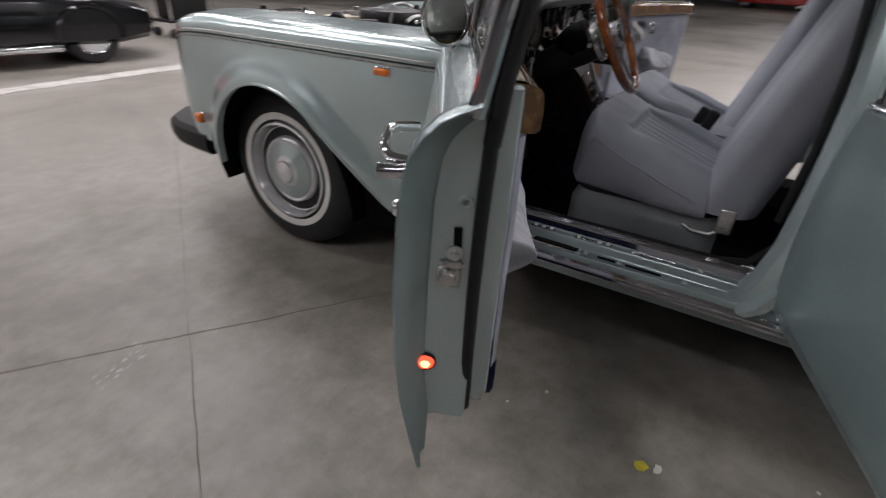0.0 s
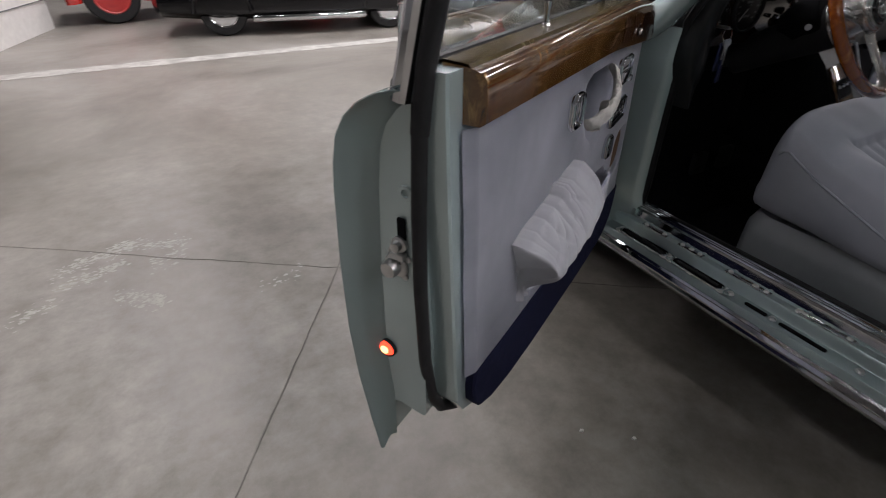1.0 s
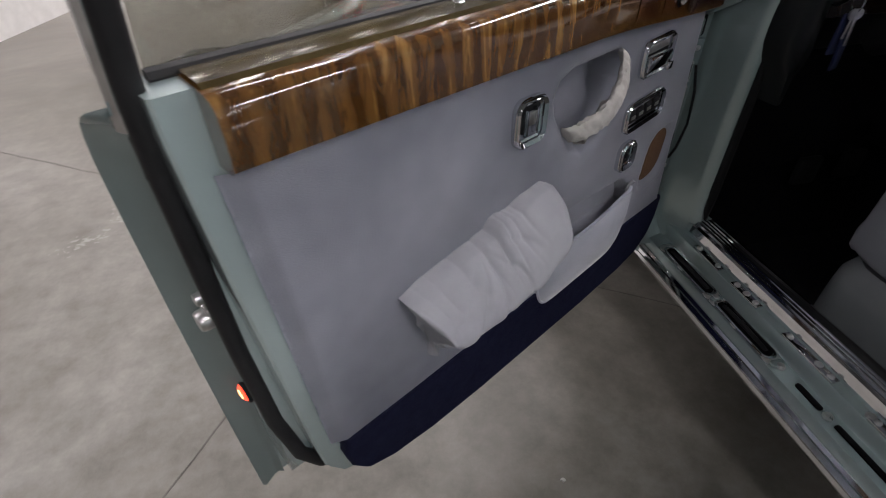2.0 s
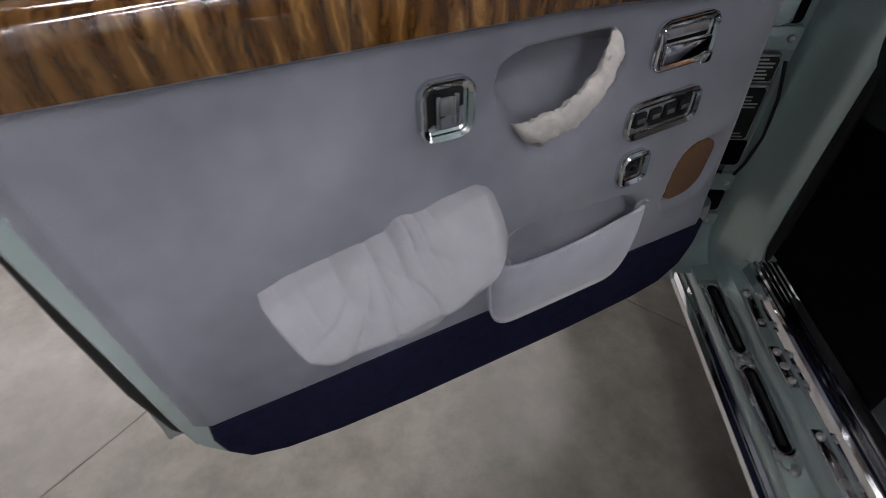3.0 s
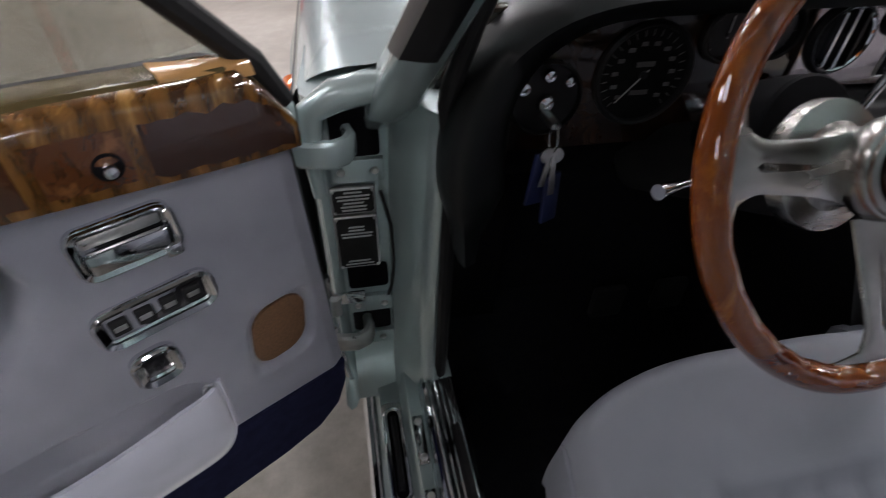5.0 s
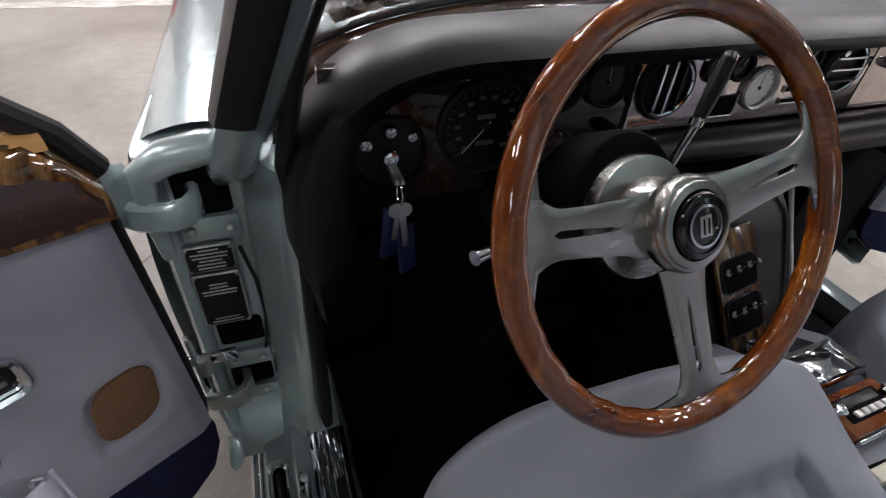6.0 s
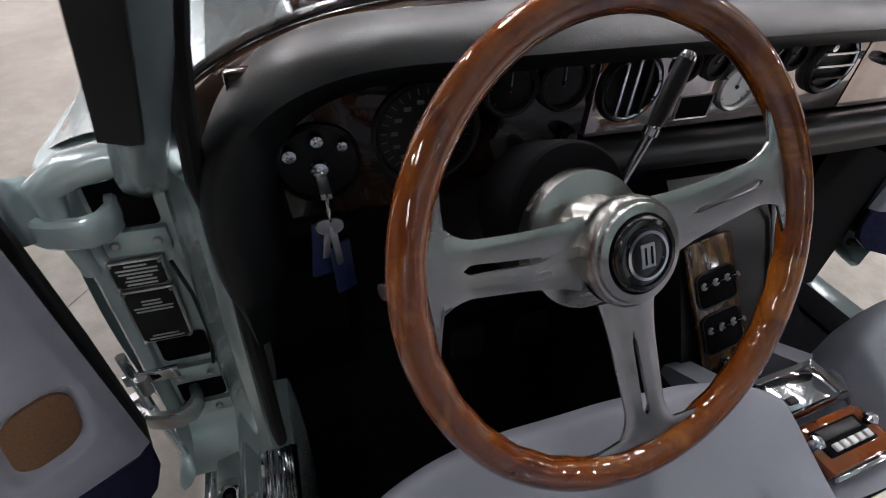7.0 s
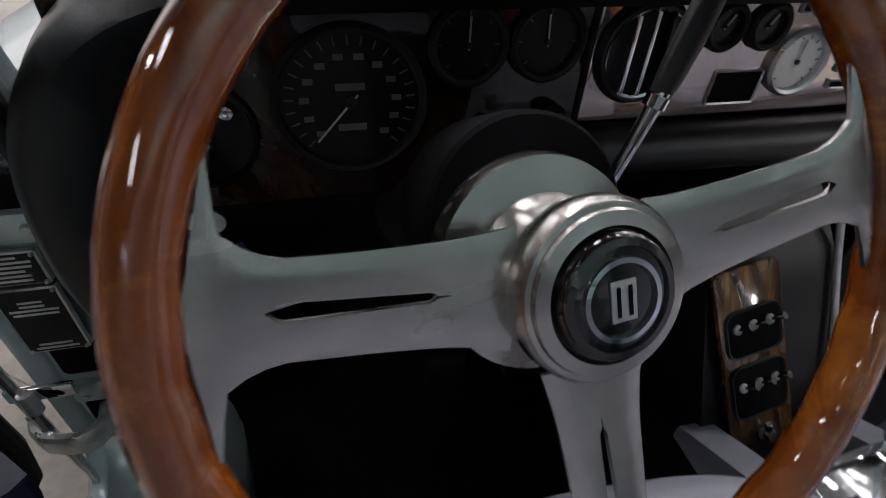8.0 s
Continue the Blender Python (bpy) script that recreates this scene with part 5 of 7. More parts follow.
    for i in range(n + 1):
        f = i / n
        u = -0.466 + 0.262 * f
        c = 2 * f - 1
        end = (1 - abs(c) ** 7)
        zt = lipz(f)
        zb = 0.505 + 0.006 * f + 0.050 * abs(c) ** 10
        fat = 0.021 * (max(end, 0) ** 0.4)
        rings.append([V(u, -0.0115, zb), V(u, -0.0125 - fat * 0.35, zb + 0.004), V(u, -0.013 - fat * 0.7, zb + 0.03), V(u, -0.0135 - fat, zb + (zt - zb) * 0.55), V(u, -0.0135 - fat, zt - 0.008), V(u, -0.012 - fat, zt - 0.001), V(u, -0.007 - fat, zt), V(u, -0.005 - fat, zt - 0.01), V(u, -0.0115, zb + 0.02)])
    ring_skin(bm, rings)
    P(bm, "map_pocket", VELOUR, door, "velour map pocket", angle=60)
    # piping round the pocket's front, and the dark mouth behind its lip
    bm = bmesh.new()
    pts = []
    for i in range(n + 1):
        f = i / n
        c = 2 * f - 1
        pts.append((-0.466 + 0.262 * f, -0.0145, 0.503 + 0.006 * f + 0.050 * abs(c) ** 10))
    pts = [(-0.468, -0.0145, 0.645), (-0.470, -0.0145, 0.600)] + pts + [(-0.201, -0.0145, 0.61), (-0.202, -0.0145, 0.66)]
    tube(bm, pts, 0.0026, 8)
    P(bm, "pocket_piping", VELOUR, door)
    for u, sgn in ((-0.452, 1), (-0.216, -1)):
        bm = bmesh.new()
        z = lipz((u + 0.466) / 0.262)
        tube(bm, [(u - sgn * 0.006, -0.020, z - 0.004), (u - sgn * 0.005, -0.026, z + 0.010), (u + sgn * 0.002, -0.026, z + 0.014), (u + sgn * 0.006, -0.022, z + 0.006), (u + sgn * 0.007, -0.020, z - 0.006)], 0.0024, 8)
        P(bm, "cord_loop", COVER, door)

    # loudspeaker grille
    bm = bmesh.new()
    out = [(-0.107 + x + 0.12 * y, 0.677 + y + 0.10 * x) for x, y in rrect(0.076, 0.096, 0.030, 7)]
    ring_skin(bm, [[V(u, v, z) for u, z in out] for v in (0.002, -0.0035)] + [[V(-0.107 + (u + 0.107) * 0.93, -0.0045, 0.677 + (z - 0.677) * 0.93) for u, z in out]])
    P(bm, "speaker_grille", SPEAKER, door, "tan cloth loudspeaker grille")

    if detailed:
        # latch, keyhole, striker peg and warning lamp on the shut face
        e = lambda v, z, u=-0.933: facing((u, v, z), (-1, 0, 0))
        bm = bmesh.new()
        lathe(bm, e(0.112, 0.600), [(0.017, -0.004), (0.0175, 0.003), (0.015, 0.005), (0.0145, 0.002)], 28, cap=False)
        P(bm, "lamp_bezel", RUBBER, door)
        bm = bmesh.new()
        lathe(bm, e(0.112, 0.600), [(0.0145, 0.0), (0.014, 0.004), (0.009, 0.008), (0.001, 0.009)], 28)
        P(bm, "warning_lamp", REDLAMP, door, "lit red door warning lamp")
        bm = bmesh.new()
        lathe(bm, e(0.112, 0.600), [(0.0085, 0.006), (0.007, 0.0092), (0.001, 0.0098)], 20)
        P(bm, "lamp_bulb", HOTLAMP, door)
        bm = bmesh.new()
        plate(bm, e(0.072, 0.828), rrect(0.012, 0.034, 0.002), 0.003)
        P(bm, "latch_slot", DARK, door)
        bm = bmesh.new()
        lathe(bm, e(0.075, 0.806), [(0.0115, 0), (0.012, 0.006), (0.0075, 0.008), (0.007, 0.016), (0.002, 0.017)], 20)
        P(bm, "latch_bolt", STEEL, door)
        bm = bmesh.new()
        box(bm, -0.012, 0.012, -0.004, 0.006, 0.0, 0.012, 0.002, e(0.077, 0.788))
        P(bm, "latch_claw", STEEL, door)
        bm = bmesh.new()
        plate(bm, e(0.083, 0.768), rrect(0.036, 0.030, 0.010), 0.006, 0.002)
        P(bm, "latch_plate", STEEL, door)
        bm = bmesh.new()
        lathe(bm, e(0.085, 0.769, -0.938), [(0.013, 0), (0.013, 0.012), (0.011, 0.016), (0.002, 0.0165)], 18)
        P(bm, "latch_peg", STEEL, door)
        for v, z in ((0.070, 0.752), (0.092, 0.788), (0.064, 0.783)):
            bm = bmesh.new()
            lathe(bm, e(v, z), [(0.005, 0), (0.005, 0.002), (0.001, 0.0035)], 12)
            P(bm, "latch_screw", STEEL, door)
        bm = bmesh.new()
        lathe(bm, e(0.064, 0.882), [(0.011, -0.001), (0.010, 0.001), (0.006, 0.0015), (0.005, -0.001), (0.001, -0.001)], 18)
        P(bm, "access_plug", PAINT, door)
        # outside handle: push button and looped chrome grip
        bm = bmesh.new()
        tube(bm, [(-0.76, 0.140, 0.935), (-0.775, 0.172, 0.938), (-0.80, 0.184, 0.938), (-0.86, 0.184, 0.932), (-0.885, 0.172, 0.925), (-0.89, 0.142, 0.920)], 0.008, 10)
        P(bm, "outside_handle", CHROME, door, "chrome pull handle")
        bm = bmesh.new()
        tube(bm, [(-0.905, 0.138, 0.912), (-0.905, 0.162, 0.912), (-0.905, 0.188, 0.912)], [0.014, 0.009, 0.011], 14)
        P(bm, "push_button", CHROME, door)
        bm = bmesh.new()
        lathe(bm, facing((-0.90, 0.146, 0.855), (0, 1, 0)), [(0.014, 0), (0.014, 0.014), (0.011, 0.02), (0.002, 0.021)], 20)
        P(bm, "key_lock", CHROME, door)
        bm = bmesh.new()
        tube(bm, [(-0.93, 0.152, 0.735), (-0.6, 0.154, 0.735), (-0.02, 0.154, 0.735)], 0.006, 8)
        P(bm, "rubbing_strip", CHROME, door)
    # round mirror on the outer skin's front corner
    bm = bmesh.new()
    mm = facing((-0.334, 0.108, 1.062), (-0.8, -0.55, 0.1))
    lathe(bm, mm, [(0.002, -0.05), (0.03, -0.045), (0.052, -0.028), (0.060, -0.006), (0.061, 0.002), (0.055, 0.003), (0.054, 0.0)], 40)
    P(bm, "door_mirror", CHROME, door, "round chrome door mirror")
    bm = bmesh.new()
    lathe(bm, mm, [(0.0545, 0.0005), (0.001, 0.0006)], 40, cap=False)
    P(bm, "mirror_glass", CHROME, door)
    bm = bmesh.new()
    tube(bm, [(-0.318, 0.085, 0.985), (-0.320, 0.098, 1.005), (-0.324, 0.108, 1.030)], [0.014, 0.008, 0.010], 12)
    P(bm, "mirror_stalk", CHROME, door)
    return door


DOOR = front_door(0, 30.2)
FARDOOR = front_door(1, 24, False)


# ---- seats ----
def front_seat(side):
    m = mirrored(side) @ pose(0.012 if side else -0.012, 0.04 * side, -0.01 * side)

    def P(bm, name, mat, parent, label="", angle=60):
        bmesh.ops.transform(bm, matrix=m, verts=bm.verts)
        return part(name, bm, mat, parent, label, angle=angle)

    # base with a rounded, padded front
    bm = bmesh.new()
    rings = []
    for k in range(13):
        z = 0.295 + 0.222 * k / 12
        f = math.sin(math.pi * min(0.18 + 0.82 * k / 12, 0.96)) ** 0.35
        top = smoothstep(0.48, 0.517, z) * 0.025
        out = rrect(0.515 - 0.03 * (1 - f) - top, 0.48 - top, 0.06, 6)
        rings.append([V(0.497 + x, -0.470 + y + 0.008 * f, z) for x, y in out])
    ring_skin(bm, rings)
    seat = P(bm, "front_seat", SEATBASE, car, "pale blue-grey leather front seat")
    # cushion: bolstered edges, dished pleated middle, high rolled front falling to the back
    bm = bmesh.new()
    rows = []
    nx, ny = 96, 60
    for i in range(nx + 1):
        s = i / nx
        row = []
        c = 2 * s - 1
        for j in range(ny + 1):
            t = j / ny
            x = 0.497 + 0.272 * (1 - 0.06 * (1 - min(t / 0.22, 1)) ** 2.2) * math.copysign(abs(c) ** 0.92, c)
            bow = 0.055 * abs(c) ** 3.0 * (1 - t) ** 2.5
            y = -0.190 - 0.46 * t - bow
            roll = (1 - (1 - min(t / 0.17, 1)) ** 2.6) ** 0.5
            z = 0.590 + 0.195 * roll - 0.178 * max(t - 0.12, 0) ** 0.92
            z -= (0.045 * abs(c) ** 6 + 0.03 * max(abs(c) - 0.93, 0) / 0.07) * (0.1 + 0.9 * roll)
            bol = math.exp(-(((abs(c) - 0.76) / 0.17) ** 2)) * smoothstep(0.30, 0.7, t)
            z += 0.030 * bol
            mid = smoothstep(0.56, 0.50, abs(c)) * smoothstep(0.36, 0.42, t)
            z -= 0.016 * mid
            z += 0.0075 * mid * (abs(math.sin(c * 21)) ** 0.6 - 0.5)
            z -= 0.009 * math.exp(-(((abs(c) - 0.53) / 0.025) ** 2)) * smoothstep(0.33, 0.40, t)
            z -= 0.008 * math.exp(-(((t - 0.385) / 0.016) ** 2)) * smoothstep(0.58, 0.50, abs(c))
            z += 0.0025 * noise.noise(V(c * 4, t * 5, side * 3))
            row.append(V(x, y, z))
        rows.append(row)
    grid = ring_skin(bm, rows, close=False)
    edge = [r[0] for r in grid] + [v for v in grid[-1][1:]] + [r[-1] for r in reversed(grid[:-1])] + [v for v in reversed(grid[0][1:-1])]
    loops = [edge]
    for f, dz in ((1.012, 0.30), (1.010, 0.65), (0.985, 0.92), (0.955, 1.0)):
        loops.append([bm.verts.new((0.497 + (v.co.x - 0.497) * f, -0.42 + (v.co.y + 0.42) * f, v.co.z + (0.520 + 0.02 * smoothstep(-0.6, -0.3, v.co.y) - v.co.z) * dz)) for v in edge])
    for a, b in zip(loops, loops[1:]):
        for k in range(len(edge)):
            q = (k + 1) % len(edge)
            bm.faces.new((a[k], a[q], b[q], b[k]))
    bm.faces.new(loops[-1])
    P(bm, "cushion", SEATCLOTH, seat, "pleated leather cushion", angle=75)
    # piping along the cushion's side edges
    for sgn in (-1, 1):
        bm = bmesh.new()
        pts = []
        for j in range(4, 58, 2):
            p = rows[0 if sgn < 0 else nx][j]
            pts.append((p.x, p.y, p.z + 0.001))
        tube(bm, pts, 0.0032, 6)
        P(bm, "piping", SEATCLOTH, seat)
    # backrest
    bm = bmesh.new()
    rings = []
    for k in range(25):
        s = k / 24
        z = 0.545 + 0.74 * s
        y = -0.690 - 0.225 * s
        w = 0.268 * (1 - 0.22 * smoothstep(0.55, 1.0, s)) * (1 if s < 0.93 else (1 - ((s - 0.93) / 0.07) ** 2 * 0.35))
        th = 0.108 * (1 - 0.38 * s)
        ring = []
        for q in range(56):
            a = 2 * math.pi * q / 56
            cx, cy = math.cos(a), math.sin(a)
            sx = math.copysign(abs(cx) ** 0.5, cx)
            sy = math.copysign(abs(cy) ** 0.6, cy)
            dish = 0.024 * smoothstep(0.72, 0.45, abs(sx)) * (cy > 0) * smoothstep(0, 0.1, s) * smoothstep(0.98, 0.85, s)
            pleat = 0.005 * abs(math.sin(sx * 16)) * (cy > 0) * (abs(sx) < 0.6) * (0.08 < s < 0.75)
            ring.append(V(0.497 + w * sx, y + th * sy - dish + pleat, z))
        rings.append(ring)
    ring_skin(bm, rings)
    P(bm, "backrest", SEATCLOTH, seat)
    # recline lever, hinge cover and belt buckle
    bm = bmesh.new()
    tube(bm, [(0.240, -0.60, 0.490), (0.232, -0.63, 0.478), (0.232, -0.68, 0.478), (0.236, -0.705, 0.50)], 0.007, 8)
    P(bm, "recline_lever", STEEL, seat)
    bm = bmesh.new()
    box(bm, 0.226, 0.242, -0.735, -0.69, 0.49, 0.57, 0.006)
    P(bm, "recline_hinge", STEEL, seat)
    bm = bmesh.new()
    box(bm, -0.014, 0.014, -0.02, 0.02, -0.045, 0.045, 0.008, pose(0.795, -0.56, 0.69, 20, 0, 0))
    P(bm, "belt_buckle", RUBBER, seat, "black belt buckle")
    return seat


front_seat(0)
front_seat(1)


def rear_bench():
    bm = bmesh.new()
    box(bm, 0.2, 2 * CX - 0.2, -1.95, -1.40, 0.3, 0.62, 0.05, None, 4)
    bench = part("rear_seat", bm, SEATCLOTH, car, "pale leather rear bench")
    bm = bmesh.new()
    box(bm, 0.2, 2 * CX - 0.2, -0.09, 0.09, -0.35, 0.35, 0.05, pose(0, -1.95, 0.90, -14), 4)
    part("bench_back", bm, SEATCLOTH, bench)


rear_bench()


# ---- steering wheel ----
def steering_wheel():
    tilt = 0.48
    n = V(0.085, -math.cos(tilt), math.sin(tilt)).normalized()
    c = V(0.486, -0.224, 0.989)
    m = facing(c, n) @ Matrix.Rotation(radians(2), 4, "Z") @ Matrix.Diagonal((1.02, 1.02, 1, 1))
    R, r = 0.1885, 0.0138
    bm = bmesh.new()
    rings = []
    for k in range(240):
        a = 2 * math.pi * k / 240
        grip = 0.0005 * math.sin(a * 30) * smoothstep(0.35, 0.1, math.sin(a))
        ring = []
        for q in range(14):
            b = 2 * math.pi * q / 14
            rr = r + (grip if math.cos(b) < 0.2 else 0)
            ring.append(m @ V((R + rr * math.cos(b)) * math.cos(a), (R + rr * math.cos(b)) * math.sin(a), rr * 1.05 * math.sin(b)))
        rings.append(ring)
    rings.append(rings[0])
    ring_skin(bm, rings, cap=False)
    bmesh.ops.remove_doubles(bm, verts=bm.verts, dist=1e-6)
    wheel = part("steering_wheel", bm, RIMWOOD, car, "polished mahogany-rimmed three-spoke steering wheel")
    # spokes with a tapering slot, dished towards the hub
    for ang in (170, 10, 270):
        sm = m @ Matrix.Rotation(radians(ang), 4, "Z")
        bm = bmesh.new()
        L = [(0.040, 0.030), (0.060, 0.0255), (0.085, 0.0232), (0.115, 0.0215), (0.140, 0.0207), (0.152, 0.023), (0.162, 0.030), (0.170, 0.043), (0.1755, 0.062)]
        slot = lambda x: 0.0032 * smoothstep(0.076, 0.080, x) * smoothstep(0.146, 0.142, x) * (0.7 + 0.5 * (x - 0.08) / 0.06)
        xs = [0.040, 0.055, 0.070, 0.0775, 0.080, 0.095, 0.11, 0.125, 0.14, 0.143, 0.148, 0.155, 0.162, 0.168, 0.173, 0.1765]
        def half(x):
            for (x0, h0), (x1, h1) in zip(L, L[1:]):
                if x <= x1:
                    f = (x - x0) / (x1 - x0)
                    return h0 + (h1 - h0) * f
            return L[-1][1]
        zc = lambda x: -0.012 + 0.012 * smoothstep(0.04, 0.17, x)
        for sgn in (1, -1):
            front, back = [], []
            for x in xs:
                h, g = half(x), slot(x)
                bend = (R - r) - math.sqrt(max((R - r) ** 2 - h * h, 0)) if x > 0.165 else 0
                front.append([sm @ V(x - bend * f, sgn * (g + (h - g) * f), zc(x) + 0.002 - 0.0015 * f**6) for f in (0, 0.15, 0.5, 0.85, 1)])
                back.append([sm @ V(x - bend * f, sgn * (g + (h - g) * f), zc(x) - 0.002) for f in (0, 0.15, 0.5, 0.85, 1)])
            ring_skin(bm, [f + list(reversed(b)) for f, b in zip(front, back)])
        part("spoke", bm, ALU, wheel, "brushed aluminium slotted spoke")
    bm = bmesh.new()
    lathe(bm, m, [(0.030, -0.02), (0.044, -0.015), (0.0455, -0.008), (0.0450, 0.001), (0.0425, 0.005), (0.040, 0.0055), (0.0390, 0.0085), (0.0325, 0.0095), (0.0305, 0.006)], 48)
    part("hub_ring", bm, ALU, wheel)
    bm = bmesh.new()
    lathe(bm, m, [(0.0305, 0.004), (0.0300, 0.012), (0.028, 0.0150), (0.0245, 0.0155), (0.024, 0.0140), (0.019, 0.0145), (0.001, 0.0160)], 40)
    part("horn_button", bm, GLOSSBLACK, wheel, "black horn button with a silver crest")
    bm = bmesh.new()
    lathe(bm, m, [(0.0200, 0.0140), (0.0196, 0.0165), (0.0172, 0.0167), (0.0168, 0.0145)], 40, cap=False)
    part("horn_ring", bm, CHROME, wheel)
    bm = bmesh.new()
    box(bm, -0.0065, 0.0065, -0.0095, 0.0095, 0.0152, 0.0166, 0.0005, m)
    part("horn_crest", bm, STEEL, wheel, "plain silver crest")
    for sx in (-0.003, 0.003):
        bm = bmesh.new()
        box(bm, sx - 0.0009, sx + 0.0009, -0.007, 0.007, 0.0166, 0.0171, 0, m)
        part("crest_bar", bm, DARK, wheel)
    # boss, column shroud
    bm = bmesh.new()
    lathe(bm, m, [(0.034, -0.015), (0.037, -0.045), (0.042, -0.052), (0.062, -0.056), (0.063, -0.060), (0.064, -0.072), (0.058, -0.076), (0.05, -0.078)], 48)
    part("steering_boss", bm, ALU, car, "machined conical steering boss")
    bm = bmesh.new()
    lathe(bm, m, [(0.050, -0.074), (0.054, -0.085), (0.054, -0.13), (0.050, -0.20), (0.046, -0.34)], 40)
    col = part("steering_column", bm, RUBBER, car, "black steering column shroud")
    bm = bmesh.new()
    lathe(bm, m @ Matrix.Translation((0.010, 0.020, -0.006)), [(0.046, -0.080), (0.064, -0.082), (0.067, -0.085), (0.068, -0.10), (0.067, -0.150), (0.05, -0.19)], 48)
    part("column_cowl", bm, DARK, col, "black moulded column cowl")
    bm = bmesh.new()
    tube(bm, [(0.536, -0.122, 0.948), (0.549, -0.116, 0.972), (0.559, -0.114, 1.000), (0.5655, -0.1135, 1.022), (0.570, -0.1125, 1.038)], [0.0035, 0.0042, 0.0046, 0.0050, 0.0062], 12)
    lev = part("gear_selector", bm, CHROME, car, "chrome gear selector with black grip")
    bm = bmesh.new()
    lathe(bm, facing((0.568, -0.113, 1.031), (0.3, 0.12, 0.9)), [(0.0050, -0.004), (0.0078, -0.003), (0.0078, 0.004), (0.0055, 0.005)], 16)
    part("selector_collar", bm, CHROME, lev)
    bm = bmesh.new()
    tube(bm, [(0.570, -0.1125, 1.036), (0.574, -0.111, 1.048), (0.583, -0.107, 1.074), (0.590, -0.104, 1.096)], [0.0060, 0.0072, 0.0080, 0.0070], 14, flat=1.25)
    part("selector_grip", bm, BLACK, lev)
    bm = bmesh.new()
    lathe(bm, facing((0.590, -0.104, 1.095), (0.3, 0.12, 0.9)), [(0.0075, 0), (0.0075, 0.004), (0.005, 0.007), (0.001, 0.008)], 14)
    part("selector_cap", bm, CHROME, lev)
    bm = bmesh.new()
    tube(bm, [(0.44, -0.120, 0.945), (0.385, -0.155, 0.955), (0.312, -0.182, 0.963)], [0.0035, 0.0042, 0.0045], 12)
    stalk = part("indicator_stalk", bm, CHROME, car, "slim chrome indicator stalk")
    bm = bmesh.new()
    tube(bm, [(0.314, -0.181, 0.963), (0.302, -0.186, 0.9645), (0.287, -0.192, 0.966)], [0.0048, 0.0064, 0.0072], 16)
    part("stalk_tip", bm, CHROME, stalk)


steering_wheel()


